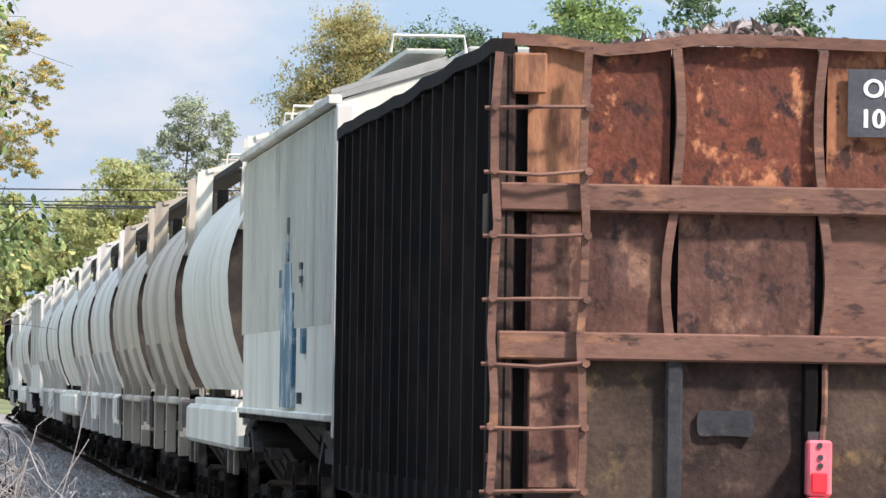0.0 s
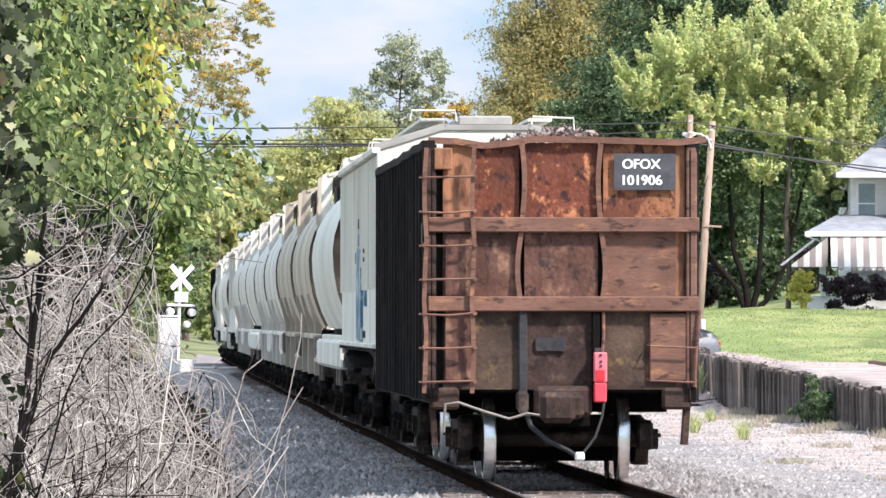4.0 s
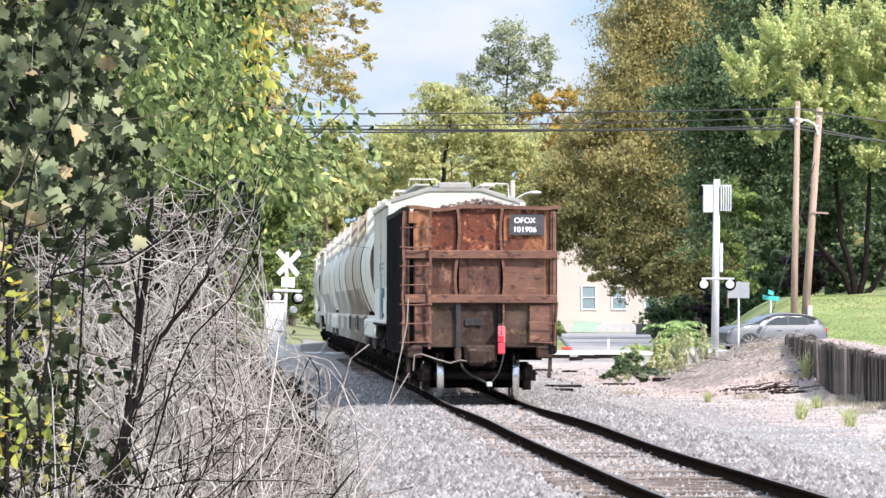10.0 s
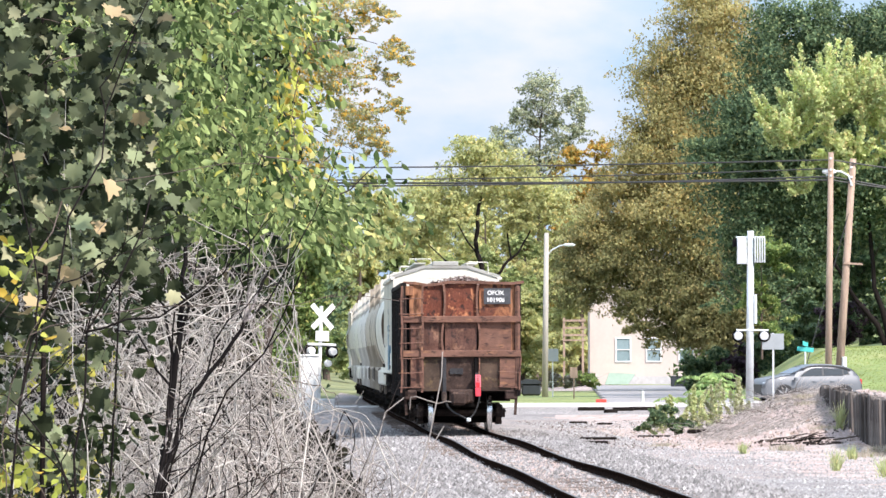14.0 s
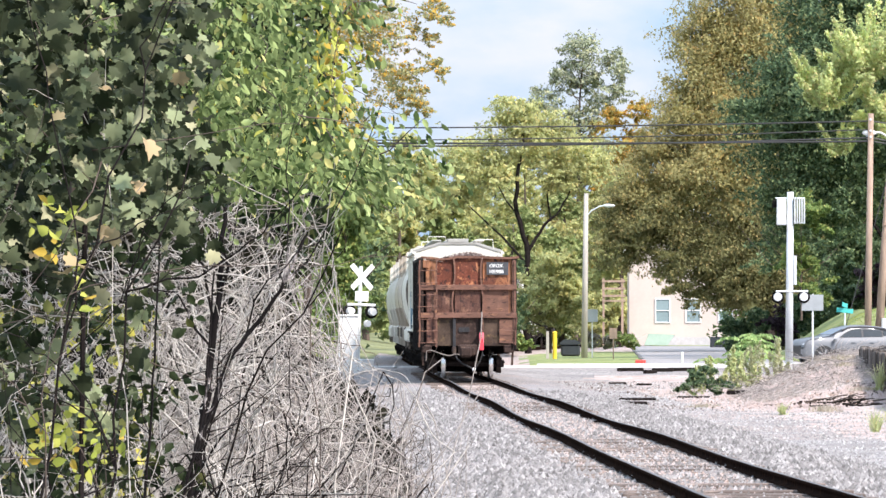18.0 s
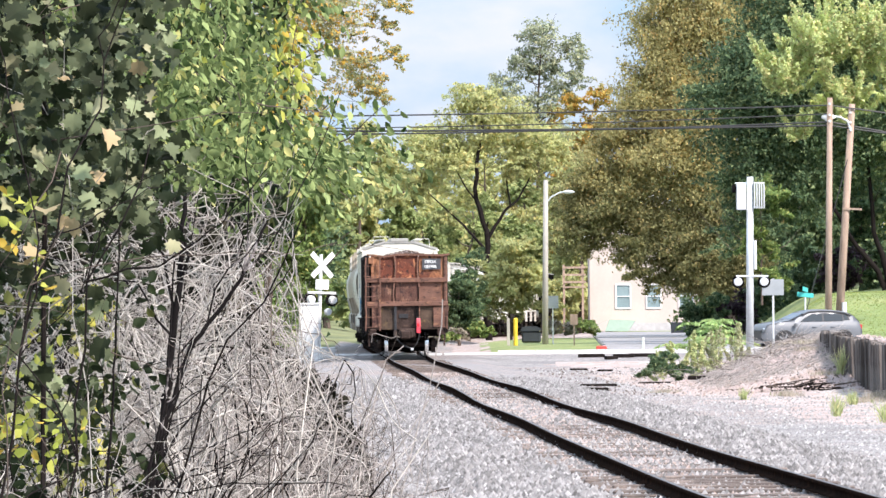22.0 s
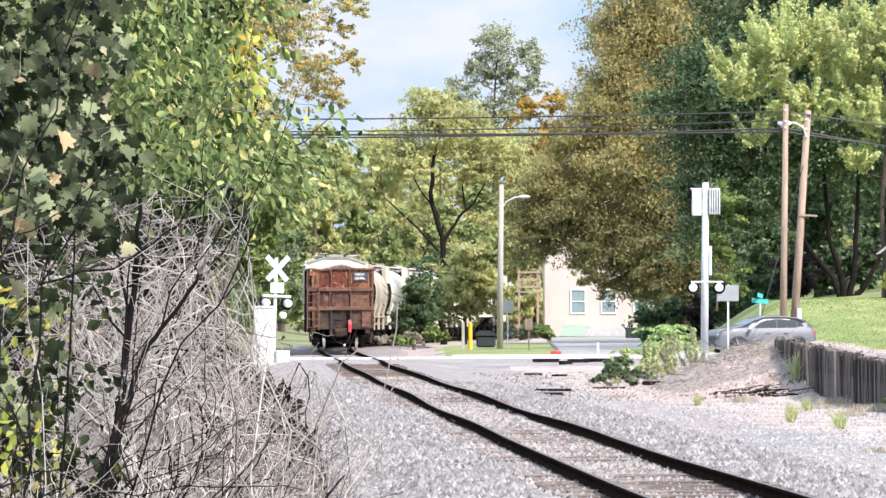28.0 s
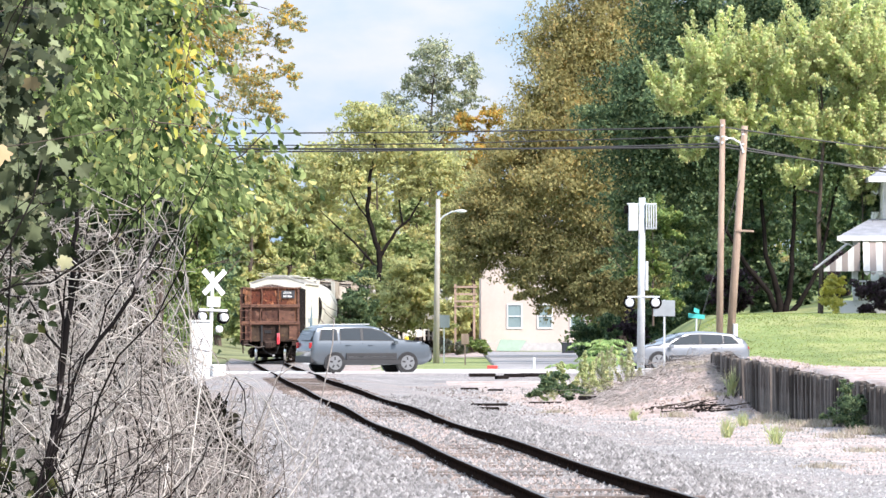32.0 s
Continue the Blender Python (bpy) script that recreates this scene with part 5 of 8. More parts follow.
for x, l in ((10.95, 0.8), (11.9, 0.9), (12.9, 0.85)):
    t = thing("kerb_stone", pose(x, 288.6, ground_z(x, 288.6) - 0.05, 0, 0, 3), "broken pale concrete kerb stone beside the mast", "kerb stone", "kerb stones")
    bm = bmesh.new()
    box(bm, -l / 2, l / 2, -0.14, 0.14, 0.0, 0.36, 0.04)
    part("block", bm, CONCRETE, t)
# poles and wires
t = thing("utility_pole", pose(14.42, 312, 0.0), "slim brown wooden utility pole beside the road", "utility pole", "poles by the crossing")
bm = bmesh.new()
tube(bm, (0, 0, -0.4), (0.16, 0, 10.2), 0.15, 0.11, 12)
part("pole", bm, WOODPOLE, t, smooth=True)
for z in (9.95, 9.5, 9.25):
    bm = bmesh.new()
    tube(bm, (0.14, -0.1, z), (0.14, -0.2, z), 0.05, n=8)
    part("insulator", bm, STEEL, t)
bm = bmesh.new()
tube(bm, (-0.02, -0.2, 0.1), (-0.02, -0.2, 1.3), 0.09, n=8)
part("guard", bm, TRIMM, t, "white cable guard")
t = thing("utility_pole", pose(14.8, 312.4, 0.0), "leaning wooden utility pole with a street lamp arm", "utility pole", "poles by the crossing")
bm = bmesh.new()
tube(bm, (0, 0, -0.4), (0.70, 0, 9.95), 0.18, 0.13, 12)
part("pole", bm, WOODPOLE, t, smooth=True)
bm = bmesh.new()
pipe(bm, [(0.64, -0.12, 8.85), (0.5, -0.2, 9.25), (0.2, -0.25, 9.42), (-0.1, -0.25, 9.45)], 0.045, 8)
arm = part("lamp_arm", bm, STEEL, t)
bm = bmesh.new()
r = bmesh.ops.create_uvsphere(bm, u_segments=14, v_segments=8, radius=1.0, matrix=Matrix.Translation((-0.28, -0.25, 9.42)) @ Matrix.Diagonal((0.30, 0.16, 0.13, 1)))
head = part("lamp_head", bm, TRIMM, t, "white street lamp head", smooth=True)
bm = bmesh.new()
tube(bm, (-0.28, -0.25, 9.16), (-0.28, -0.25, 9.32), 0.11, 0.15, 12)
part("lens", bm, LAMP_CLEAR, head)
bm = bmesh.new()
beam(bm, (0.3, -0.15, 5.7), (1.05, -0.15, 5.66), 0.08, 0.08)
part("side_arm", bm, WOODPOLE, t)
for z in (9.6, 9.2, 8.9):
    bm = bmesh.new()
    tube(bm, (0.62, -0.12, z), (0.62, -0.24, z), 0.05, n=8)
    part("insulator", bm, STEEL, t)
bm = bmesh.new()
tube(bm, (0.30, -0.2, 0.1), (0.30, -0.2, 1.9), 0.10, n=8)
part("guard", bm, TRIMM, t, "white cable guard")
bm = bmesh.new()
pipe(bm, [(0.55, -0.1, 7.9), (-1.35, -0.6, 1.2), (-1.6, -0.65, 0.1)], 0.018, 5)
part("guy_wire", bm, WIRE, t)


def wires(label, rows):
    for x0, y0, z0, x1, y1, z1, sag, r in rows:
        bm = bmesh.new()
        pts = [(x0 + (x1 - x0) * i / 24, y0 + (y1 - y0) * i / 24, z0 + (z1 - z0) * i / 24 - sag * 4 * (i / 24) * (1 - i / 24)) for i in range(25)]
        pipe(bm, pts, r, 5)
        tagged(part("overhead_wire", bm, WIRE), label, "cable", "overhead wires")


wires("black overhead cable strung between poles", [
    (-26, 318, 9.95, 14.56, 312, 9.9, 0.22, 0.032), (-26, 318, 9.55, 14.56, 312, 9.55, 0.35, 0.026), (-26, 318, 9.40, 14.56, 312, 9.08, 0.16, 0.043),
    (-26, 318, 9.28, 14.56, 312, 9.22, 0.30, 0.038), (14.56, 312, 9.9, 40, 318, 8.2, 0.5, 0.032), (14.56, 312, 9.22, 40, 322, 6.6, 0.5, 0.038), (14.56, 312, 9.08, 40, 322, 7.4, 0.5, 0.032)])

# street lamp on the grass island behind the road
t = thing("street_lamp", pose(3.5, 372, 0.0), "grey street lamp on a plain pole", "street lamp")
bm = bmesh.new()
tube(bm, (0, 0, -0.3), (0.1, 0, 7.95), 0.16, 0.11, 12)
part("pole", bm, GREYPOLE, t, smooth=True)
bm = bmesh.new()
pipe(bm, [(0.09, 0, 6.8), (0.35, 0, 7.12), (0.75, 0, 7.33), (1.05, 0, 7.38)], 0.04, 7)
part("arm", bm, STEEL, t)
bm = bmesh.new()
bmesh.ops.create_uvsphere(bm, u_segments=12, v_segments=8, radius=1.0, matrix=Matrix.Translation((1.2, 0, 7.36)) @ Matrix.Diagonal((0.30, 0.14, 0.09, 1)))
part("lamp_head", bm, STEEL, t, smooth=True)


def small_sign(x, y, z, h, w, ph, m, label):
    t = thing("small_sign", pose(x, y, z), label, "sign")
    bm = bmesh.new()
    box(bm, -0.03, 0.03, -0.02, 0.02, -0.2, h)
    part("post", bm, STEEL if m is not WOODPOLE else WOODPOLE, t)
    bm = bmesh.new()
    box(bm, -w / 2, w / 2, -0.04, -0.025, h - ph, h, 0.004)
    part("panel", bm, m, t)


small_sign(3.95, 378, 0.1, 2.25, 0.55, 0.62, SIGN_BACK, "grey sign panel on a thin post")
small_sign(4.75, 360, 0.1, 1.35, 0.36, 0.5, WOODPOLE, "small brown sign on a wooden post")
t = thing("marker_post", pose(2.02, 362, 0.1), "yellow plastic marker post in grass", "post")
bm = bmesh.new()
tube(bm, (0, 0, -0.1), (0, 0, 1.15), 0.10, n=12)
part("post", bm, YELLOW, t)
bm = bmesh.new()
tube(bm, (0, 0, 1.15), (0, 0, 1.2), 0.11, 0.05, 12)
part("cap", bm, YELLOW, t)
t = thing("marker_post", pose(1.68, 362, 0.1), "pale weathered wooden post in grass", "post")
bm = bmesh.new()
box(bm, -0.07, 0.07, -0.07, 0.07, -0.1, 1.2, 0.01)
part("post", bm, GREYPOLE, t)
t = thing("waste_bin", pose(2.75, 366, 0.1), "dark plastic waste bin with a lid", "bin")
bm = bmesh.new()
box(bm, -0.42, 0.50, -0.35, 0.35, 0.0, 0.56, 0.08)
part("body", bm, DARK_BIN, t)
bm = bmesh.new()
prism(bm, [(-0.46, 0.56), (0.54, 0.56), (0.52, 0.66), (0.30, 0.78), (-0.24, 0.80), (-0.44, 0.68)], -0.4, 0.4)
part("lid", bm, DARK_BIN, t)
t = thing("street_name_sign", pose(13.4, 302 + 8.3, 0.0), "teal street name blades on a thin post", "sign")
bm = bmesh.new()
tube(bm, (0, 0, -0.2), (0.04, 0, 2.1), 0.035, n=8)
part("post", bm, STEEL, t)
for turn, z in ((8, 2.2), (70, 2.42)):
    bm = bmesh.new()
    box(bm, -0.34, 0.34, -0.01, 0.01, -0.09, 0.09, 0.004)
    o = part("name_blade", bm, SIGN_TEAL, t)
    o.matrix_basis = pose(0.04, 0, z, 0, 6, turn)
for x in (4.85, 6.55):
    t = thing("kerb_block", pose(x + 0.3, 308.4 if x < 5 else 309, 0.0), "red painted kerb block" if x < 5 else "small white marker stub", "kerb block")
    bm = bmesh.new()
    if x < 5:
        box(bm, -0.2, 0.22, -0.12, 0.12, -0.02, 0.22, 0.03)
    else:
        tube(bm, (0, 0, -0.05), (0, 0, 0.55), 0.05, n=8)
    part("block" if x < 5 else "stub", bm, RED_PAINT if x < 5 else TRIMM, t)
for i, (x, y, l, turn) in enumerate(((4.45, 288.5, 1.0, 4), (5.15, 286.5, 0.5, 24), (5.65, 288, 0.8, -8), (6.4, 288.5, 1.1, 3), (3.6, 262, 0.6, 10), (4.4, 256, 0.5, -15), (3.4, 208, 1.0, -6), (5.4, 214, 1.6, 3), (3.0, 196, 0.9, 8), (6.4, 204, 1.4, -9))):
    t = thing("old_timber", pose(x, y, ground_z(x, y), 0, 0, turn), "dark rotten timber lying on the dirt", "timber", "old timbers")
    bm = bmesh.new()
    box(bm, -l / 2, l / 2, -0.11, 0.11, -0.04, 0.13 if i < 4 else 0.07, 0.025)
    part("beam", bm, TWIG_DARK, t)

# cream house behind the yard
t = thing("cream_house", pose(8.1, 530, 0.1), "cream plastered house with white windows and cellar hatch", "house")
bm = bmesh.new()
prof = [(0, 0), (9.0, 0), (9.0, 6.6), (4.5, 9.3), (0, 6.6)]
prism(bm, prof, 0, 9)
wall = part("wall", bm, PLASTER, t)
bm = bmesh.new()
box(bm, -0.04, 9.04, -0.05, 0.0, 0, 0.55)
part("footing", bm, BRICKY, t)
for s in (0, 1):
    bm = bmesh.new()
    a, b = ((-0.45, 6.35), (4.5, 9.32)) if s == 0 else ((9.45, 6.35), (4.5, 9.32))
    prism(bm, [a, b, (b[0], b[1] + 0.15), (a[0], a[1] + 0.15)], -0.35, 9.3)
    part("roof", bm, TRIMM if s == 0 else ROOF_SHINGLE, t)
for x in (1.85, 3.95, 6.2):
    for z in (1.62,):
        bm = bmesh.new()
        for q in ((x - 0.09, x, z - 0.09, z + 1.62), (x + 0.9, x + 0.99, z - 0.09, z + 1.62), (x, x + 0.9, z + 1.53, z + 1.62), (x, x + 0.9, z - 0.09, z), (x, x + 0.9, z + 0.74, z + 0.80)):
            box(bm, q[0], q[1], -0.07, 0.0, q[2], q[3])
        w = part("window", bm, TRIMM, t)
        for z0, z1 in ((z, z + 0.74), (z + 0.80, z + 1.53)):
            bm = bmesh.new()
            box(bm, x, x + 0.9, -0.012, 0.0, z0, z1)
            part("pane", bm, WINDOWM, w)
bm = bmesh.new()
prism(bm, [(1.0, 0), (2.6, 0), (3.1, 0.72), (1.3, 0.80)], -1.5, -0.06)
hatch = part("cellar_hatch", bm, CELLAR, t, "pale green sloping cellar hatch")
bm = bmesh.new()
prism(bm, [(-0.2, 0), (0.99, 0), (1.29, 0.80)], -1.5, -0.06)
part("hatch_cheek", bm, PLASTER, hatch)
bm = bmesh.new()
prism(bm, [(2.61, 0), (3.3, 0), (3.11, 0.72)], -1.5, -0.06)
part("hatch_cheek", bm, BRICKY, hatch)
t = thing("timber_stair", pose(6.3, 528, 0.1), "weathered timber stair landing beside the house", "stair")
for x, y in ((0, 0), (1.3, 0), (0, 1.4), (1.3, 1.4)):
    bm = bmesh.new()
    box(bm, x - 0.07, x + 0.07, y - 0.07, y + 0.07, 0, 4.6)
    part("post", bm, WOODPOLE, t)
for z in (3.4, 3.9, 4.4):
    bm = bmesh.new()
    box(bm, -0.1, 1.5, -0.12, -0.07, z - 0.07, z + 0.07)
    part("rail", bm, WOODPOLE, t)
bm = bmesh.new()
box(bm, -0.1, 1.5, -0.1, 1.5, 3.0, 3.1)
part("landing", bm, WOODPOLE, t)
t = thing("planter_box", pose(13.6, 500, 0.0), "low dark timber planter beside the yard", "planter")
bm = bmesh.new()
box(bm, -0.7, 0.7, -0.5, 0.5, 0, 0.75, 0.03)
part("box", bm, DARK_BIN, t)

# retaining wall of upright timbers
wall_t = thing("retaining_wall", pose(0, 0, 0), "low retaining wall of weathered upright timbers", "wall", kind="structure")
wrng = np.random.default_rng(11)
bm = bmesh.new()
box(bm, -0.10, 0.10, -0.165, 0.165, -0.3, 1.0, 0.02)
post_me = part("timber", bm, TIMBER, wall_t)
post_me.matrix_basis = pose(wall_x(60), 60, -0.2)
y = 60.36
while y < 200:
    o = new("timber", post_me.data)
    o.parent = wall_t
    h = wall_top(y) + 0.36 + wrng.normal() * 0.03
    o.matrix_basis = pose(wall_x(y) + wrng.normal() * 0.012, y, -0.36, 0, wrng.normal() * 1.2, wrng.normal() * 3) @ Matrix.Diagonal((1, 1, h, 1))
    y += 0.355 + (0.25 if wrng.random() < 0.03 else 0)
# turned end of the wall, facing the way the train came
for i in range(5):
    o = new("timber", post_me.data)
    o.parent = wall_t
    o.matrix_basis = pose(wall_x(200) + 0.15 + i * 0.33, 200.2 + 0.25 * i, -0.36, 0, 0, 80) @ Matrix.Diagonal((1, 1, 1.2, 1))
# disused rails on the terrace
for dx in (0.0, 1.3):
    bm = bmesh.new()
    pts = [(12.3 + dx + 0.0226 * (yy - 145) + 0.05 * math.sin(yy / 7), yy, ground_z(12.3 + dx + 0.0226 * (yy - 145), yy) + 0.04) for yy in range(104, 194, 3)]
    sweep(bm, pts, 0.06, 0.09)
    tagged(part("disused_rail", bm, RUST_BEAM), "dark rusty disused rail lying on the terrace", "rail", "disused rails")


# white house on the lawn, with porch and awnings
def porch_house():
    t = thing("porch_house", pose(20.6, 345, 2.2), "pale two-storey house with porch and striped awnings", "house")
    bm = bmesh.new()
    prism(bm, [(2.9, 0), (11.5, 0), (11.5, 6.35), (2.9, 6.35)], 2.6, 11)
    part("wall", bm, SIDING, t)
    bm = bmesh.new()
    prism(bm, [(4.6, 3.4), (6.3, 3.4), (6.3, 6.3), (4.6, 6.3)], 1.6, 2.6)
    part("bay", bm, PLASTER, t)
    bm = bmesh.new()
    base = [bm.verts.new(p) for p in ((2.2, 1.2, 6.3), (12.2, 1.2, 6.3), (12.2, 11.6, 6.3), (2.2, 11.6, 6.3))]
    low = [bm.verts.new((v.co.x, v.co.y, 6.12)) for v in base]
    peak = [bm.verts.new((6.6, 6.2, 9.4)), bm.verts.new((7.8, 6.2, 9.4))]
    bm.faces.new((base[0], base[1], peak[1], peak[0]))
    bm.faces.new((base[1], base[2], peak[1]))
    bm.faces.new((base[2], base[3], peak[0], peak[1]))
    bm.faces.new((base[3], base[0], peak[0]))
    bm.faces.new(low)
    for i in range(4):
        bm.faces.new((base[i], low[i], low[(i + 1) % 4], base[(i + 1) % 4]))
    roof = part("roof", bm, ROOF_SHINGLE, t)
    bm = bmesh.new()
    box(bm, 2.15, 12.2, 1.12, 1.2, 6.1, 6.34)
    part("fascia", bm, TRIMM, roof)
    bm = bmesh.new()
    prism(bm, [(4.9, 7.3), (6.1, 7.3), (6.1, 8.4), (5.5, 9.0), (4.9, 8.4)], 2.6, 6)
    dorm = part("dormer", bm, SIDING, roof)
    bm = bmesh.new()
    prism(bm, [(4.6, 8.25), (5.5, 9.1), (6.4, 8.25), (6.4, 8.4), (5.5, 9.28), (4.6, 8.4)], 2.4, 6)
    part("dormer_roof", bm, TRIMM, roof)
    for x, y, w, z0, z1 in ((3.25, 2.6, 0.75, 4.05, 5.85), (4.95, 1.6, 0.9, 4.0, 5.9), (7.6, 2.6, 0.9, 4.05, 5.85), (9.6, 2.6, 0.9, 4.05, 5.85)):
        bm = bmesh.new()
        for q in ((x - 0.12, x, z0 - 0.12, z1 + 0.14), (x + w, x + w + 0.12, z0 - 0.12, z1 + 0.14), (x, x + w, z1, z1 + 0.14), (x, x + w, z0 - 0.12, z0), (x, x + w, (z0 + z1) / 2 - 0.03, (z0 + z1) / 2 + 0.03)):
            box(bm, q[0], q[1], y - 0.08, y, q[2], q[3])
        w_ = part("window", bm, TRIMM, t)
        for a, b in ((z0, (z0 + z1) / 2 - 0.03), ((z0 + z1) / 2 + 0.03, z1)):
            bm = bmesh.new()
            box(bm, x, x + w, y - 0.014, y, a, b)
            part("pane", bm, WINDOWM, w_)
    # porch
    bm = bmesh.new()
    box(bm, 0.6, 12.0, -0.6, 2.6, 0.0, 0.75)
    porch = part("porch", bm, TRIMM, t)
    bm = bmesh.new()
    a = [bm.verts.new(p) for p in ((0.65, -1.0, 3.62), (12.4, -1.0, 3.62), (12.0, 2.6, 4.45), (2.3, 2.6, 4.45))]
    b = [bm.verts.new((v.co.x, v.co.y, v.co.z - 0.10)) for v in a]
    bm.faces.new(a)
    bm.faces.new(b)
    for i in range(4):
        bm.faces.new((a[i], b[i], b[(i + 1) % 4], a[(i + 1) % 4]))
    part("porch_roof", bm, ROOF_SHINGLE, porch)
    bm = bmesh.new()
    box(bm, 0.6, 12.4, -1.08, -1.0, 3.42, 3.64)
    part("gutter", bm, TRIMM, porch)
    bm = bmesh.new()
    pipe(bm, [(0.7, -1.05, 3.42), (1.3, -0.8, 3.2), (1.32, -0.75, 1.0)], 0.05)
    part("downpipe", bm, TRIMM, porch)
    for x in (1.45, 4.35, 7.2, 10.0):
        bm = bmesh.new()
        box(bm, x - 0.11, x + 0.11, -0.72, -0.5, 0.75, 3.45, 0.01)
        part("porch_post", bm, TRIMM, porch)
    for i in range(70):
        x = 1.6 + i * 0.15
        bm = bmesh.new()
        box(bm, x - 0.025, x + 0.025, -0.66, -0.60, 0.80, 1.65)
        part("baluster", bm, TRIMM, porch)
    for z in (0.82, 1.62):
        bm = bmesh.new()
        box(bm, 1.5, 12.0, -0.67, -0.59, z - 0.04, z + 0.04)
        part("porch_rail", bm, TRIMM, porch)
    # striped awnings: each stripe leans outwards
    n = 34
    aw = None
    for s, m in ((0, AWN_LIGHT), (1, AWN_DARK)):
        bm = bmesh.new()
        for i in range(s, n, 2):
            x = 1.75 + i * 0.29
            for k in (0, 1):
                q = [(x, -1.0, 3.40), (x + 0.29, -1.0, 3.40), (x + 0.29, -1.55, 2.0 + 0.05 * k), (x, -1.55, 2.0 + 0.05 * k)]
            v = [bm.verts.new(p) for p in q] + [bm.verts.new((p[0], p[1] + 0.03, p[2])) for p in q]
            bm.faces.new(v[:4])
            bm.faces.new(v[4:])
            for k in range(4):
                bm.faces.new((v[k], v[(k + 1) % 4], v[4 + (k + 1) % 4], v[4 + k]))
            lip = [bm.verts.new(p) for p in ((x, -1.551, 2.0), (x + 0.29, -1.551, 2.0), (x + 0.145, -1.551, 1.86))]
            bm.faces.new(lip)
        o = part("awning", bm, m, t, "striped fabric awning stripes")
    for s, m in ((0, AWN_LIGHT), (1, AWN_DARK)):
        bm = bmesh.new()
        for i in range(s, 9, 2):
            y0, y1 = -0.9 + i * 0.32, -0.58 + i * 0.32
            v = [bm.verts.new(p) for p in ((1.2, y0, 3.35), (1.2, y1, 3.35), (-0.35, y1, 2.15), (-0.35, y0, 2.15))]
            u = [bm.verts.new((p.co.x, p.co.y, p.co.z - 0.03)) for p in v]
            bm.faces.new(v)
            bm.faces.new(u)
        part("side_awning", bm, m, t, "striped fabric awning stripes")
    # cheek of the corner awning, striped like the rest
    for i in range(6):
        x0, x1 = 0.0 + 0.27 * i, 0.27 + 0.27 * i
        z0, z1 = 2.15 + 0.76 * x0, 2.15 + 0.76 * x1
        bm = bmesh.new()
        prism(bm, [(x0, 2.05), (x1, 2.05), (x1, z1), (x0, z0)], -1.12, -1.09)
        part("awning_stripe", bm, AWN_DARK if i % 2 else AWN_LIGHT, t)
    return t


porch_house()


# ---- road vehicles ----
def road_car(name, paint, label, L, H, W, prof, glass, rails=False, rim=None, slot=None):
    """A car facing +x: body swept from its side outline, with glass, lamps, trim and four turning wheels."""
    c = thing(name, pose(0, 0, 0), label, "car")
    def half(z):
        """Half the width at the height z, both as shares of the whole."""
        return W / 2 * np.interp(z, [0.12, 0.25, 0.40, 0.53, 0.60, 0.66, 0.92, 1.0], [0.90, 0.97, 1.0, 0.985, 0.955, 0.925, 0.79, 0.70])

    # body lofted from rear to front
    upper = [p for p in prof if p[1] > 0.3]
    upper.sort()
    bm = bmesh.new()
    rings = []
    for i in range(33):
        x = -0.5 + i / 32
        top = np.interp(x, [p[0] for p in upper], [p[1] for p in upper])
        low = np.interp(x, [-0.5, -0.46, -0.40, 0.40, 0.46, 0.5], [0.30, 0.20, 0.15, 0.15, 0.19, 0.30])
        pull = np.interp(abs(x), [0.0, 0.40, 0.47, 0.5], [1.0, 0.99, 0.97, 0.92])
        zs = [low, 0.25, 0.36, 0.47, 0.56, 0.62, 0.68, 0.80, 0.90, top - 0.02, top]
        zs = [min(max(z, low), top) for z in zs]
        side = [(half(z) * pull * (0.985 if j == 0 else 1) * (0.93 if j == 10 else 1), z * H) for j, z in enumerate(zs)]
        ring = [bm.verts.new((x * L, -w, z)) for w, z in side] + [bm.verts.new((x * L, 0, top * H + 0.015))] + [bm.verts.new((x * L, w, z)) for w, z in reversed(side)]
        rings.append(ring)
    n = len(rings[0])
    for p, q in zip(rings, rings[1:]):
        for j in range(n):
            try:
                bm.faces.new((p[j], p[(j + 1) % n], q[(j + 1) % n], q[j]))
            except ValueError:
                pass
    bm.faces.new(rings[0])
    bm.faces.new(rings[-1][::-1])
    bmesh.ops.remove_doubles(bm, verts=bm.verts, dist=0.002)
    part("body", bm, paint, c, smooth=True)
    g0, g1, g2 = glass
    outlines = ([(g0[0][0] - 0.01, g0[0][1] - 0.012), (g0[1][0] + 0.008, g0[1][1] - 0.012), (g0[2][0] + 0.008, g0[2][1] + 0.013), (g0[3][0] - 0.008, g0[3][1] + 0.012)],
                [(g1[0][0] - 0.010, g1[0][1] - 0.012), (g2[1][0] + 0.012, g2[1][1] - 0.012), (g2[2][0] + 0.008, g2[2][1] + 0.012), (g2[3][0], g2[3][1] + 0.014), (g1[2][0], g1[2][1] + 0.014), (g1[3][0] - 0.008, g1[3][1] + 0.013)])
    # windscreen and rear window
    back = [p for p in upper if p[0] < -0.2]
    tail = [(float(np.interp(z, [p[1] for p in back], [p[0] for p in back])), z) for z in (0.66, 0.87)]
    crest = [float(np.interp(x, [p[0] for p in upper], [p[1] for p in upper])) for x in (0.075, 0.205)]
    for pts, nm in ((((0.075, crest[0]), (0.205, crest[1])), "windscreen"), ((tail[0], tail[1]), "rear_window")):
        bm = bmesh.new()
        (x0, z0), (x1, z1) = pts
        off = 0.02 if nm == "windscreen" else -0.02
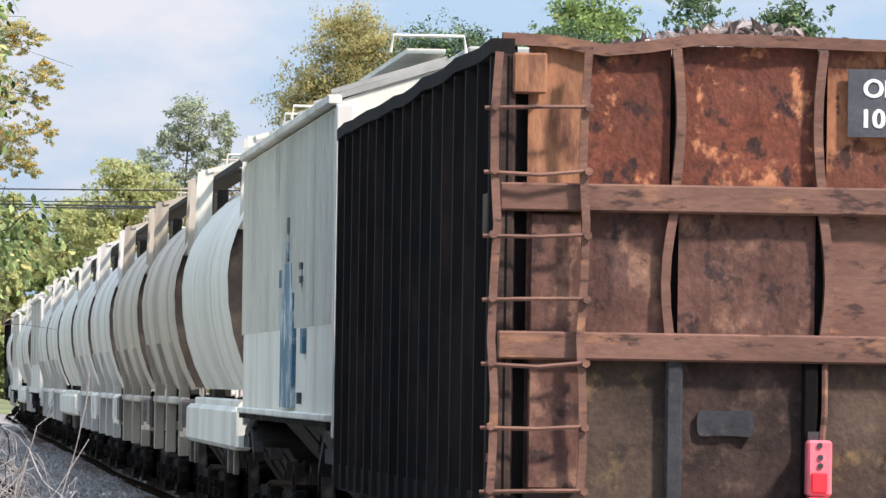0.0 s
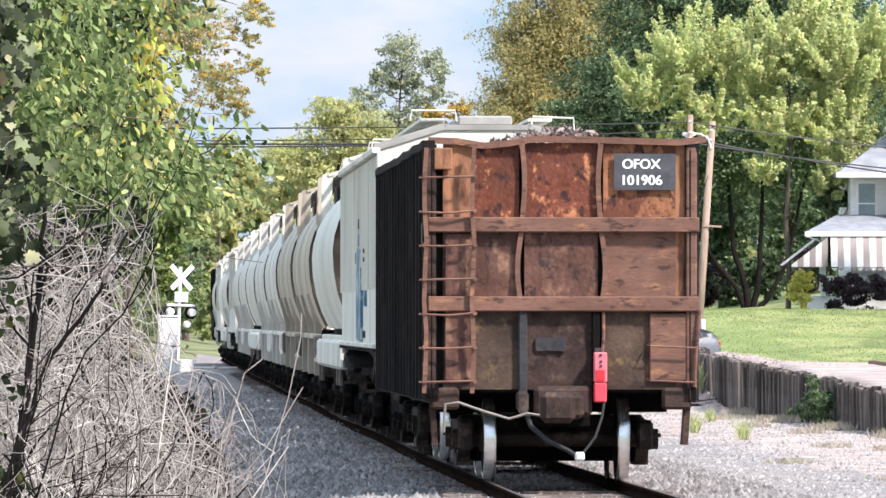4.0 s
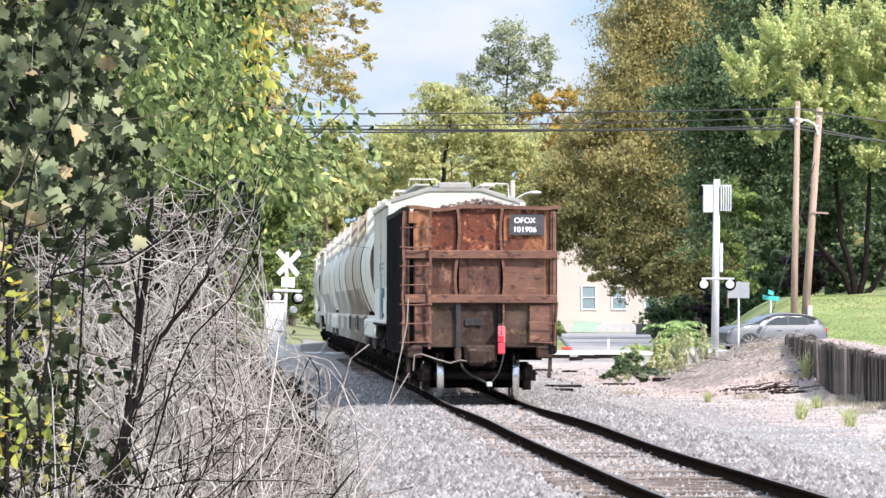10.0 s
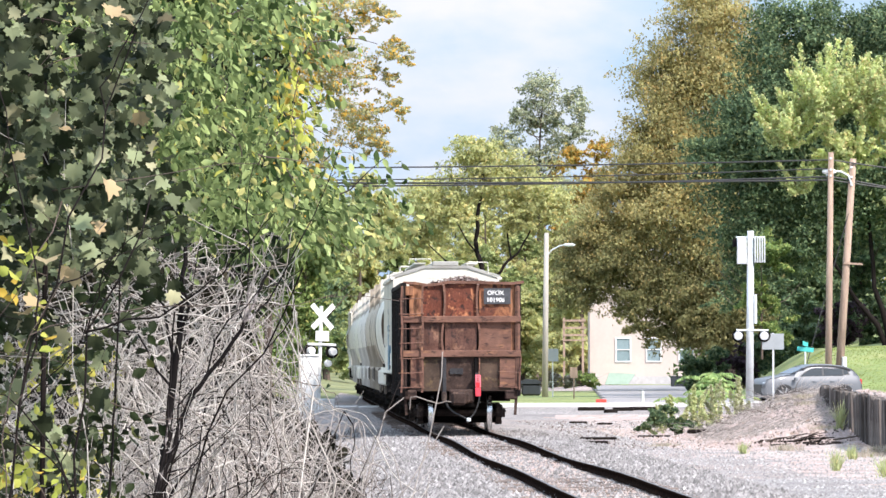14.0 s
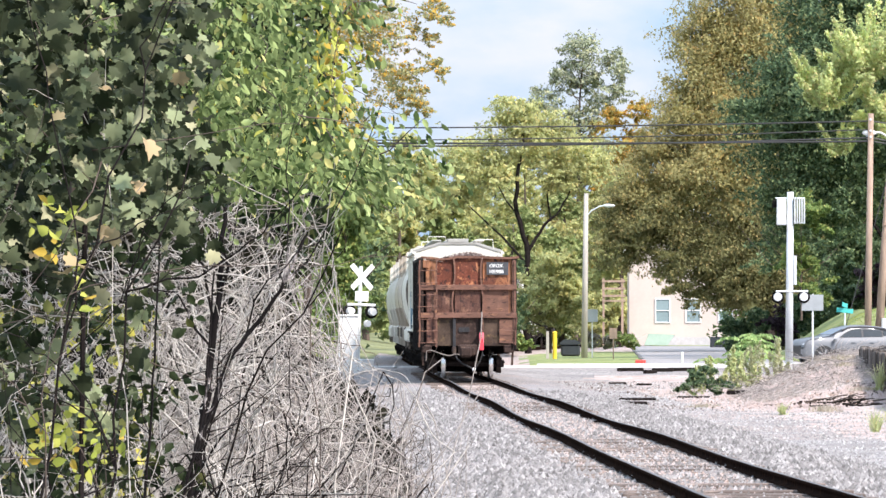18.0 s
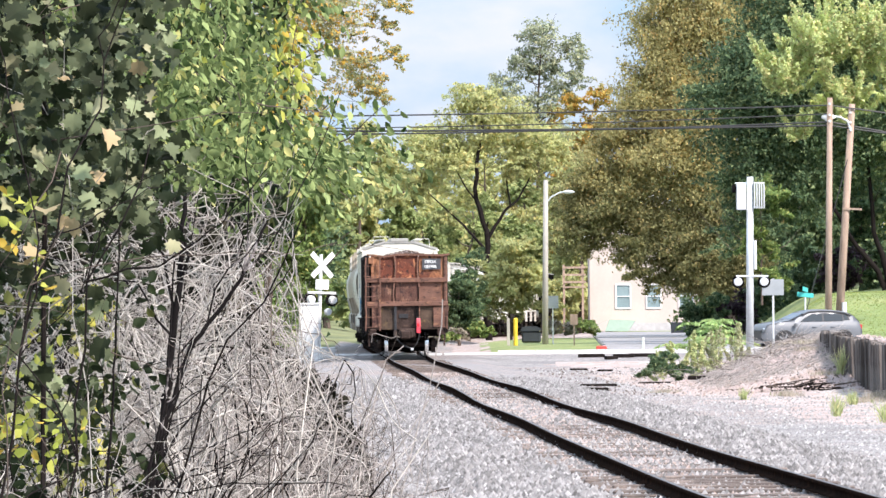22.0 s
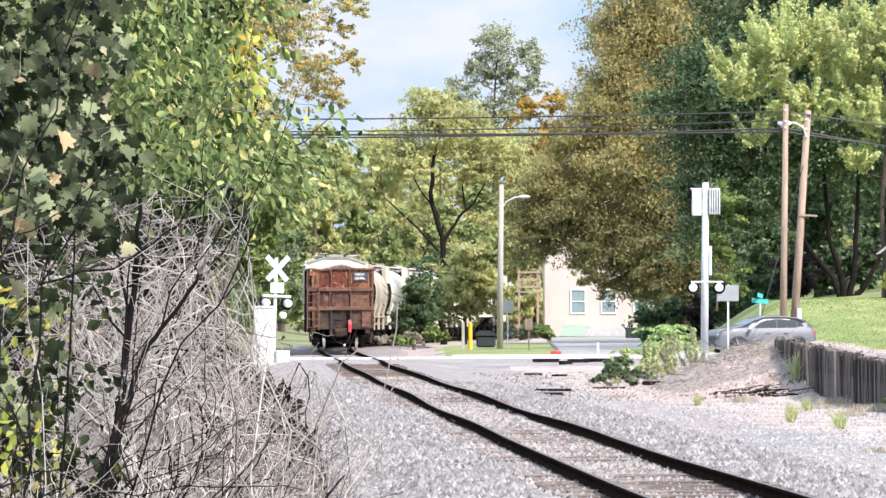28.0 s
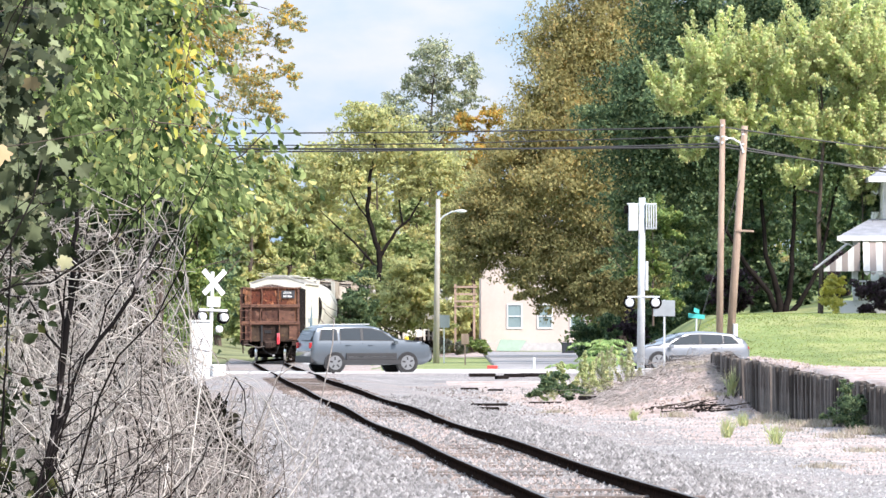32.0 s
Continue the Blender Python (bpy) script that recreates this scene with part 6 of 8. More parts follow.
        v = [bm.verts.new(p) for p in ((x0 * L + off, -half(z0) * 0.9, z0 * H + 0.01), (x0 * L + off, half(z0) * 0.9, z0 * H + 0.01), (x1 * L + off, half(z1) * 0.9, z1 * H + 0.01), (x1 * L + off, -half(z1) * 0.9, z1 * H + 0.01))]
        bm.faces.new(v)
        part(nm, bm, GLASSM, c)
    for s in (-1, 1):
        for g in glass:
            bm = bmesh.new()
            v = []
            for x, z in g:
                w = half(z) + 0.012
                v.append(bm.verts.new((x * L, s * w, z * H)))
            bm.faces.new(v)
            u = [bm.verts.new((q.co.x, q.co.y - s * 0.03, q.co.z)) for q in v]
            for i in range(len(v)):
                bm.faces.new((v[i], v[(i + 1) % len(v)], u[(i + 1) % len(v)], u[i]))
            part("side_window", bm, GLASSM, c)
        # dark surround of all the side windows, and bright strip below them
        for ring in outlines:
            bm = bmesh.new()
            v = [bm.verts.new((x * L, s * (half(z) + 0.004), z * H)) for x, z in ring]
            bm.faces.new(v)
            u = [bm.verts.new((q.co.x, q.co.y - s * 0.03, q.co.z)) for q in v]
            for i in range(len(v)):
                bm.faces.new((v[i], v[(i + 1) % len(v)], u[(i + 1) % len(v)], u[i]))
            part("window_surround", bm, PLASTIC, c)
        # door gaps, handles and the dark cladding low on the doors
        for x in (-0.075, 0.175, -0.255):
            bm = bmesh.new()
            beam(bm, (x * L, s * (W / 2 + 0.001), 0.30 * H), (x * L, s * (half(0.62) + 0.002), 0.62 * H), 0.012, 0.012)
            part("door_gap", bm, PLASTIC, c)
        for x in (-0.215, -0.03):
            bm = bmesh.new()
            box(bm, x * L, x * L + 0.19, s * W * 0.492 - 0.02, s * W * 0.492 + 0.035, 0.555 * H, 0.575 * H, 0.008)
            part("door_handle", bm, paint, c)
        bm = bmesh.new()
        box(bm, -0.215 * L, 0.205 * L, s * W / 2 - 0.03, s * W / 2 + 0.022, 0.26 * H, 0.40 * H, 0.012)
        part("door_cladding", bm, PLASTIC, c)
        if slot:
            bm = bmesh.new()
            sweep(bm, [(x * L, s * (half(z) + 0.004), z * H) for x, z in ((0.10, 0.865), (0.04, 0.935), (-0.08, 0.955), (-0.22, 0.945), (-0.32, 0.91), (-0.385, 0.84))], 0.05, 0.10)
            part("roof_trim", bm, PLASTIC, c)
        else:
            bm = bmesh.new()
            box(bm, -0.19 * L, 0.18 * L, s * W / 2 - 0.03, s * W / 2 + 0.034, 0.315 * H, 0.335 * H, 0.006)
            part("trim_strip", bm, RIM, c)
        bm = bmesh.new()
        box(bm, -0.36 * L, 0.34 * L, s * W / 2 - 0.03, s * W / 2 + 0.015, 0.17 * H, 0.26 * H, 0.01)
        part("side_skirt", bm, PLASTIC, c)
        bm = bmesh.new()
        box(bm, 0.425 * L, 0.487 * L, s * 0.36 * W - 0.13, s * 0.36 * W + 0.13, 0.46 * H, 0.545 * H, 0.02)
        part("headlamp", bm, LAMP_CLEAR, c)
        bm = bmesh.new()
        box(bm, -0.503 * L, -0.45 * L, s * 0.385 * W - 0.10, s * 0.385 * W + 0.09, 0.50 * H, 0.62 * H, 0.02)
        part("tail_lamp", bm, TAIL, c)
        bm = bmesh.new()
        box(bm, 0.175 * L, 0.205 * L, s * W * 0.51, s * W * 0.51 + s * 0.16, 0.585 * H, 0.665 * H, 0.02)
        part("mirror", bm, paint, c)
        if rails:
            bm = bmesh.new()
            tube(bm, (-0.33 * L, s * W * 0.33, H * 0.995), (0.0 * L, s * W * 0.33, H * 1.0), 0.014)
            part("roof_rail", bm, SIGN_BACK, c)
        for x in (-0.305, 0.295):
            bm = bmesh.new()
            tube(bm, (x * L, s * (W / 2 - 0.20), 0.37), (x * L, s * (W / 2 + 0.004), 0.37), 0.425, n=22)
            part("wheel_arch", bm, PLASTIC, c)
            bm = bmesh.new()
            tube(bm, (0, -0.11, 0), (0, 0.11, 0), 0.39, n=26)
            w = part("wheel", bm, RUBBER, c)
            w.matrix_basis = pose(x * L, s * (W / 2 - 0.09), 0.375)
            bm = bmesh.new()
            tube(bm, (0, s * 0.09, 0), (0, s * 0.125, 0), 0.285, 0.275, 20)
            part("rim", bm, rim or RIM, w)
            for a in range(5):
                bm = bmesh.new()
                q = 2 * math.pi * (a + 0.5) / 5
                r0, r1, wd = (0.03, 0.272, 0.06) if slot else (0.10, 0.225, 0.06)
                beam(bm, (r0 * math.cos(q), s * 0.126, r0 * math.sin(q)), (r1 * math.cos(q), s * 0.126, r1 * math.sin(q)), 0.012, wd)
                part("rim_slot", bm, slot or PLASTIC, w)
    bm = bmesh.new()
    box(bm, 0.475 * L, 0.503 * L, -0.3 * W, 0.3 * W, 0.24 * H, 0.50 * H, 0.02)
    part("grille", bm, PLASTIC, c)
    bm = bmesh.new()
    box(bm, -0.506 * L, -0.47 * L, -0.46 * W, 0.46 * W, 0.20 * H, 0.34 * H, 0.03)
    part("rear_bumper", bm, PLASTIC, c)
    return c


SUV = [(-0.5, 0.45), (-0.497, 0.62), (-0.472, 0.80), (-0.437, 0.93), (-0.36, 0.985), (-0.2, 1.0), (-0.05, 0.985), (0.06, 0.93), (0.14, 0.83), (0.215, 0.705), (0.30, 0.675), (0.42, 0.64), (0.478, 0.56), (0.5, 0.42)]
SUV_GLASS = [[(-0.42, 0.68), (-0.285, 0.675), (-0.285, 0.90), (-0.40, 0.885)], [(-0.25, 0.675), (-0.085, 0.67), (-0.085, 0.915), (-0.25, 0.905)], [(-0.065, 0.67), (0.19, 0.665), (0.085, 0.85), (0.01, 0.905), (-0.065, 0.915)]]
COMPACT = [(-0.5, 0.45), (-0.495, 0.60), (-0.455, 0.74), (-0.40, 0.875), (-0.33, 0.95), (-0.2, 0.99), (-0.1, 1.0), (0.0, 0.985), (0.06, 0.93), (0.14, 0.84), (0.22, 0.745), (0.30, 0.705), (0.42, 0.66), (0.475, 0.61), (0.5, 0.45)]
COMPACT_GLASS = [[(-0.365, 0.745), (-0.318, 0.735), (-0.318, 0.875), (-0.345, 0.85)], [(-0.30, 0.715), (-0.115, 0.70), (-0.115, 0.90), (-0.30, 0.875)], [(-0.095, 0.70), (0.125, 0.70), (0.07, 0.79), (0.0, 0.885), (-0.095, 0.905)]]
LOW = [(-0.5, 0.52), (-0.492, 0.66), (-0.455, 0.79), (-0.36, 0.93), (-0.2, 0.99), (-0.08, 1.0), (0.03, 0.965), (0.12, 0.87), (0.25, 0.69), (0.36, 0.64), (0.45, 0.57), (0.488, 0.47), (0.5, 0.38)]
LOW_GLASS = [[(-0.40, 0.70), (-0.285, 0.685), (-0.285, 0.895), (-0.345, 0.86)], [(-0.265, 0.685), (-0.085, 0.675), (-0.085, 0.915), (-0.265, 0.90)], [(-0.065, 0.675), (0.19, 0.665), (0.085, 0.84), (0.01, 0.905), (-0.065, 0.915)]]
suv = road_car("dark_suv", CAR_BLUEGREY, "dark blue-grey seven-seat car driving over the crossing", 4.95, 1.86, 1.98, SUV, SUV_GLASS, True)
crossover = road_car("grey_crossover", CAR_GREY, "compact dark grey car waiting, then driving off", 4.18, 1.60, 1.80, COMPACT, COMPACT_GLASS, False, PLASTIC, RIM)
silver = road_car("silver_car", CAR_SILVER, "silver-grey car coming along the road", 4.9, 1.58, 1.88, LOW, LOW_GLASS)
LANE_FAR, LANE_NEAR = 2.2, -2.2


def drive(rows, y_mid, turn):
    """Rows of seconds and place along the road, which runs a little aslant."""
    return [(t, x, road_y(x) + y_mid, 0.012, turn) for t, x in rows]


DRIVEN = [
    (suv, drive([(0.0, -13.2), (28.3, -13.2), (29.0, -11.2), (29.5, -9.0), (30.0, -7.2), (30.5, -5.8), (31.0, -4.35), (31.5, -2.45), (32.0, 0.0)], LANE_NEAR, 19)),
    (crossover, drive([(0.0, 13.3), (27.9, 13.3), (28.5, 12.1), (29.0, 9.7), (29.5, 6.8), (30.0, 3.7), (30.5, 0.2), (31.0, -3.5), (31.5, -7.2), (32.0, -11.0)], LANE_FAR, 198)),
    (silver, drive([(0.0, 38.0), (27.8, 38.0), (28.5, 34.5), (29.0, 31.0), (29.5, 27.2), (30.0, 23.5), (30.5, 20.0), (31.0, 17.0), (31.5, 14.7), (32.0, 12.8)], LANE_FAR, 198)),
]


# ---- trees beyond the crossing ----
def crown_tree(name, x, y, z, lobes, leaf, size, count, label, seed, trunk=None, trunk_r=0.3, droop=0.35, limbs=8, reach=3.0, start=0.35, bark=BARK, rise=0.0, tuft=0.13, stems=(), under=None, under_top=0.0):
    """A tree whose crown is made of leafy sprays: lobes are rows of x, y, z, radius, height factor, round which the sprays gather."""
    rng = np.random.default_rng(seed)
    t = thing(name, pose(x, y, z), label, "tree")
    if trunk:
        bm = bmesh.new()
        limb_tree(bm, (trunk[0], 0, -0.4), (trunk[1], 0, trunk[2]), trunk_r, rng, limbs, reach, start)
        part("trunk", bm, bark, t)
    for path, r in stems:
        q = np.array(path, dtype=float)
        u = np.linspace(0, len(q) - 1, 3 * len(q))
        q = np.stack([np.interp(u, np.arange(len(q)), q[:, i]) for i in range(3)], 1) + rng.normal(size=(len(u), 3)) * r * 0.25
        v, f = twig_arrays(q[None], np.array([r]), 7)
        mesh_arrays("limb", v, f, bark, t)
    total = sum(l[3] ** 2 * l[4] for l in lobes)
    pts, face = [], []
    for lx, ly, lz, lr, lh in lobes:
        n = int(count * lr * lr * lh / total)
        k = max(10, int(16 * lr * lr))
        out = rng.normal(size=(k, 3))
        out[:, 2] += 0.25
        out /= np.linalg.norm(out, axis=1)[:, None]
        foot = out * lr * (0.2 + 0.45 * rng.random((k, 1)))
        aim = out + np.array([0, 0, rise]) + rng.normal(size=(k, 3)) * 0.3
        ln = lr * (0.25 + 0.35 * rng.random(k))
        w = rng.integers(0, k, n)
        u = rng.random(n) ** 0.75
        q = foot[w] + aim[w] * (ln[w] * u)[:, None] + rng.normal(size=(n, 3)) * (lr * tuft * (1.25 - 0.75 * u))[:, None] * np.array([1, 1, 0.65])
        q[:, 2] -= max(0.0, droop) * 0.22 * ln[w] * u * u
        q[:, 2] *= lh
        pts.append(q + np.array([lx, ly, lz]))
        face.append(out[w] * 0.9 + np.array([0, 0, 0.55]))
    pts, face = np.concatenate(pts), np.concatenate(face)
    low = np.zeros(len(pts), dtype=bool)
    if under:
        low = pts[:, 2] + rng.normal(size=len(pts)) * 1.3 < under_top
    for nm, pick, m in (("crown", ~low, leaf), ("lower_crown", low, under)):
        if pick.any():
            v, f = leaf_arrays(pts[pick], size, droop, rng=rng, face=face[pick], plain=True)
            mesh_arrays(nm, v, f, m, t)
    return t


# golden tree before the cream house; olive lower leaves are coloured darker for shade
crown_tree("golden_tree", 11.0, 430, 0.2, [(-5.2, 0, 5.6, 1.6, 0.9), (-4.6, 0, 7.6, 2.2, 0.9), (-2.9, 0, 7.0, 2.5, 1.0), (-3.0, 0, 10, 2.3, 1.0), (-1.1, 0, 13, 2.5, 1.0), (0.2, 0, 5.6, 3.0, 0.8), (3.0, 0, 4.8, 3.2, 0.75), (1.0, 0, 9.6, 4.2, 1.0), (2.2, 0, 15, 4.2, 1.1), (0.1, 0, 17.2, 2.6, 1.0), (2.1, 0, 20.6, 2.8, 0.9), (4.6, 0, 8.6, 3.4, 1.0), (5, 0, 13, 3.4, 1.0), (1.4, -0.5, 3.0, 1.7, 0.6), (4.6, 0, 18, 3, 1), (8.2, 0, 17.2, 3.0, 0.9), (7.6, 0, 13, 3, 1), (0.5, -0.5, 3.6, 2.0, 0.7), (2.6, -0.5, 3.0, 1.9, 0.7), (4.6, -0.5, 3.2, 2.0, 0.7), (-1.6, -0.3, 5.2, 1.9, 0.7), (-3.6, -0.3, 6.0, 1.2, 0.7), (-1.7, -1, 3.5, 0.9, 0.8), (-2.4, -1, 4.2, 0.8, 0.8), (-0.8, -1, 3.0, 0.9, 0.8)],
           L_GOLD, 0.108, 280000, "tall olive-gold tree with drooping crown", 31, (3.5, 1.5, 17), 0.4, droop=1.0, tuft=0.17, under=L_OLIVE_SHADE, under_top=8.0)
# dark tree with several spreading stems, and the feathery pale one before it
crown_tree("dark_tree", 18.0, 372, 2.0, [(-2.5, 0, 10.4, 4.2, 1.05), (2.5, 0, 10.2, 4.8, 0.95), (-2.6, 1, 8.0, 4.0, 0.85), (2.4, 1, 8.8, 4.2, 0.8), (-4.2, 0, 5.4, 2.4, 0.8), (6.5, 0, 9.8, 4.2, 1.0), (0, 0, 12.8, 3.0, 0.8), (4.6, 0, 12.8, 3.2, 0.8), (-2.2, 0.5, 14.8, 3.2, 1.0), (0.8, 0.5, 14.6, 2.6, 0.9), (-4.5, -1, 3.0, 2.0, 0.8), (-5.4, 0, 10.0, 2.2, 1.1), (-1.6, -1, 4.6, 1.7, 0.8), (2.2, 0.5, 15.4, 2.5, 0.9), (4.4, 0.5, 15.2, 2.8, 0.9), (7.2, 0.5, 13.4, 2.7, 0.9)],
           L_DARK, 0.12, 210000, "broad dark green tree with spreading stems", 32, bark=TWIG_DARK,
           stems=((((2.0, -1, 0), (1.7, -1, 1.2), (0.6, -1, 2.6), (-0.4, -1, 4.0), (-1.0, 0, 7)), 0.17), (((2.1, -1, 0), (2.0, -1, 1.6), (1.4, -1, 3.4), (1.0, 0, 9)), 0.2),
                  (((2.2, -1, 0), (2.6, -1, 1.4), (2.7, -1, 3.4), (3.0, 0, 9)), 0.19), (((2.3, -1, 0), (3.1, -1, 1.0), (4.0, -1, 2.6), (5.0, 0, 7)), 0.16)))
crown_tree("feathery_tree", 20.3, 350, 2.2, [(-5.8, 0, 9.8, 1.71, 0.8), (-4.2, 0, 11.0, 2.05, 0.8), (-1.4, 0, 10.6, 2.17, 0.8), (0.9, 0, 11.6, 2.28, 0.9), (3.2, 0, 10.8, 2.39, 0.9), (-3.2, 0, 8.6, 1.71, 0.7), (0.2, 0, 8.4, 1.94, 0.7), (3, 0, 7.9, 2.05, 0.8), (-0.6, 0, 6.4, 1.25, 0.7), (-5.2, 0, 7.4, 1.03, 0.8),
           (5.4, 0, 10.8, 2.0, 0.9), (2.4, -0.5, 5.6, 1.25, 0.9), (3.2, -0.5, 6.6, 1.25, 0.9)],
           L_FEATHER, 0.10, 170000, "feathery pale green tree before the dark one", 33, (0.5, 0.6, 13), 0.14, droop=-1.0, limbs=10, reach=2.4, rise=1.5, tuft=0.06)
crown_tree("understory_tree", 13.2, 350.5, 2.2, [(0.3, 0, 4.4, 1.25, 1.0), (-0.3, 0, 2.6, 1.14, 0.9), (0.6, 0.4, 1.2, 1.0, 0.9)], L_MID, 0.10, 14000, "young green tree before the spreading one", 39, (0, 0, 4), 0.06, tuft=0.08)
crown_tree("yellow_tree", 29.0, 335, 2.0, [(0, 0, 6.5, 2.8, 1.2), (-2.2, 0, 8, 2.0, 1.1), (-1.4, 0, 10.8, 2.2, 1.0), (1.0, 0, 11.8, 2.4, 1.0), (2.2, 0, 8, 3, 1.1)], L_YELLOWING, 0.12, 50000, "pale yellow autumn tree beside the porch house", 34, (0, 0.3, 9), 0.2)
crown_tree("backing_conifer", 38, 430, 2.5, [(0, 0, 8, 3.6, 1.4), (0, 0, 14, 3.2, 1.3), (0, 0, 19, 2.2, 1.3), (-6, 2, 9, 4, 1.2), (6, 2, 9, 4, 1.3)], L_DARK, 0.22, 30000, "tall dark conifer behind the house", 35, (0, 0, 18), 0.3)
crown_tree("backing_tree", 26, 440, 2.5, [(0, 0, 8, 4.6, 1.1), (-2, 0, 14, 4.2, 1.0), (3, 0, 15, 4, 1.0), (1, 0, 20, 3, 0.8)], L_MID, 0.22, 30000, "green tree behind the house", 36, (0, 0, 14), 0.3)
# the tree with the dark fork over the road's far side
crown_tree("forked_tree", 0.95, 470, 0.1, [(-2.8, 1, 11.4, 2.7, 0.75), (0.6, 1, 12.6, 2.8, 0.75), (3.2, 1, 11.2, 2.5, 0.75), (-4.2, 1, 9.4, 1.9, 0.6), (-0.8, 1, 14.4, 2.0, 0.6), (4.4, 1, 9.0, 1.6, 0.6), (1.6, -0.5, 10.2, 1.3, 0.6), (-1.8, -0.5, 10.4, 1.3, 0.6), (2.6, 0.6, 7.4, 1.2, 0.5), (-2.6, 0.6, 7.2, 1.1, 0.5)],
           L_FAR, 0.15, 24000, "yellow-green tree with a dark forked trunk", 37, bark=TWIG_DARK,
           stems=((((0, 0, -0.3), (-0.1, 0, 3.0), (0.0, 0, 6.2), (-0.7, 0, 8.4), (-0.6, 0, 11), (-0.2, 0, 13)), 0.23), (((0.0, 0, 5.8), (0.9, 0, 7.4), (2.0, 0, 8.4), (2.6, 0, 9.6)), 0.12), (((-0.1, 0, 5.2), (-1.4, 0, 6.7), (-2.6, 0, 7.8), (-3.6, 0, 8.8)), 0.09),
                  (((-0.5, 0, 8.0), (-1.4, 0, 9.2), (-2.2, 0, 10.8)), 0.07), (((1.4, 0, 7.9), (1.2, 0, 9.4), (1.6, 0, 11)), 0.07)))
crown_tree("low_green_tree", 2.2, 445, 0.1, [(0, 0, 3.4, 1.9, 0.9), (-1.2, 0, 2.4, 1.5, 0.8), (1.4, 0, 2.6, 1.6, 0.9), (0.4, 0, 5.0, 1.4, 0.8)], L_FAR, 0.14, 15000, "bright green bushy tree beside the road", 38, (0, 0, 3), 0.12)
crown_tree("dark_evergreen", -0.75, 426, 0.1, [(0, 0, 1.6, 1.15, 1.1), (0.3, 0, 3.0, 1.05, 0.9), (-0.2, 0, 0.8, 1.1, 0.7), (0.9, 0.5, 2.2, 1.0, 1.0)], L_DARK, 0.11, 16000, "dark evergreen bush beside the track", 39, (0, 0, 3), 0.1)
crown_tree("dark_evergreen", -0.2, 452, 0.1, [(0, 0, 2.4, 1.4, 1.1), (0.2, 0, 4.2, 1.0, 1.0), (-0.2, 0, 1.0, 1.3, 0.7)], L_DARK, 0.13, 9000, "dark evergreen bush beside the track", 40, (0, 0, 3), 0.1)
for i, (x, y, r) in enumerate(((-2.3, 400, 0.5), (-1.5, 396, 0.55), (-1.0, 404, 0.6), (0.2, 420, 0.8), (4.8, 440, 0.9), (6.4, 455, 1.0))):
    crown_tree("roadside_shrub", x, y, 0.1, [(0, 0, r * 0.5, r, 0.6), (r * 0.8, 0, r * 0.4, r * 0.7, 0.6)], L_MID if i % 2 else L_STRAW, 0.12, 1600, "low weedy shrub at the roadside", 50 + i)
# far woods, tree by tree, in leaf colours paled for haze
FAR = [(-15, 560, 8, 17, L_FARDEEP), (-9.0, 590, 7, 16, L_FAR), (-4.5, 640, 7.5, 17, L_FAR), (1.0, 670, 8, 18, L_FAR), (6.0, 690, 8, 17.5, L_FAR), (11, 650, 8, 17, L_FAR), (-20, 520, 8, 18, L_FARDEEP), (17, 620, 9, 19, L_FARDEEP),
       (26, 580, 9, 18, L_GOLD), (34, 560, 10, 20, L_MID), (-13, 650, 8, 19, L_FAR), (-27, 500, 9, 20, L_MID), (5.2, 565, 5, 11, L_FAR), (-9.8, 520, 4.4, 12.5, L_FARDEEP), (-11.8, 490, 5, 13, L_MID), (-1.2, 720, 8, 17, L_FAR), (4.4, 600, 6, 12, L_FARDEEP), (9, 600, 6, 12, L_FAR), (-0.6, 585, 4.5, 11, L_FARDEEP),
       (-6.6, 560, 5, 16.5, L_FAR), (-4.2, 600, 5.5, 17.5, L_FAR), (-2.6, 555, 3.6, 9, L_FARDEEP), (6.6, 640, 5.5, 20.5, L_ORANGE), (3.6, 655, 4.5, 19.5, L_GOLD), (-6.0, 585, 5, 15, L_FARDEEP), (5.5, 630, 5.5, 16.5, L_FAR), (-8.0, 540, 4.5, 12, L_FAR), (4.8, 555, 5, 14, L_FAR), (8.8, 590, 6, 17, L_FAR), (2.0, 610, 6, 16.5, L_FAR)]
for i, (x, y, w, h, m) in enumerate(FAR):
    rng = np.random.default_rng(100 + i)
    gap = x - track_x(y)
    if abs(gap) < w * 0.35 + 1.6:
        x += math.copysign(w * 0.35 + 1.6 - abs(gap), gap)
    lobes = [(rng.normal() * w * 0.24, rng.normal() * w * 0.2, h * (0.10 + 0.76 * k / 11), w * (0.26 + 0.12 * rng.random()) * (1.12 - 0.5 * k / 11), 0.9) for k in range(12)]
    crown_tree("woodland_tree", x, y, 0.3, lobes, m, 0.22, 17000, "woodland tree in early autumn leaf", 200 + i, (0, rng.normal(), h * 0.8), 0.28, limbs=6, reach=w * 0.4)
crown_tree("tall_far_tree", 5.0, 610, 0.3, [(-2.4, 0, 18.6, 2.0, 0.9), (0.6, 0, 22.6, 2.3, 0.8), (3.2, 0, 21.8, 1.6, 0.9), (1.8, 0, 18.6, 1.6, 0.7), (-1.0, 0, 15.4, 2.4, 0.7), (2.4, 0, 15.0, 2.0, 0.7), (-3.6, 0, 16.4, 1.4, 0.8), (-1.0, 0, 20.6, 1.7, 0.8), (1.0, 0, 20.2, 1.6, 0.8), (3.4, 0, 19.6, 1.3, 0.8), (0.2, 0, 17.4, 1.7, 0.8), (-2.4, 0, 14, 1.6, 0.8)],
           L_HAZY, 0.15, 17000, "tall sparse tree against the sky, leaves greyed for haze", 41, (0, 0.6, 23), 0.26, limbs=22, reach=3.4, start=0.45, tuft=0.13)
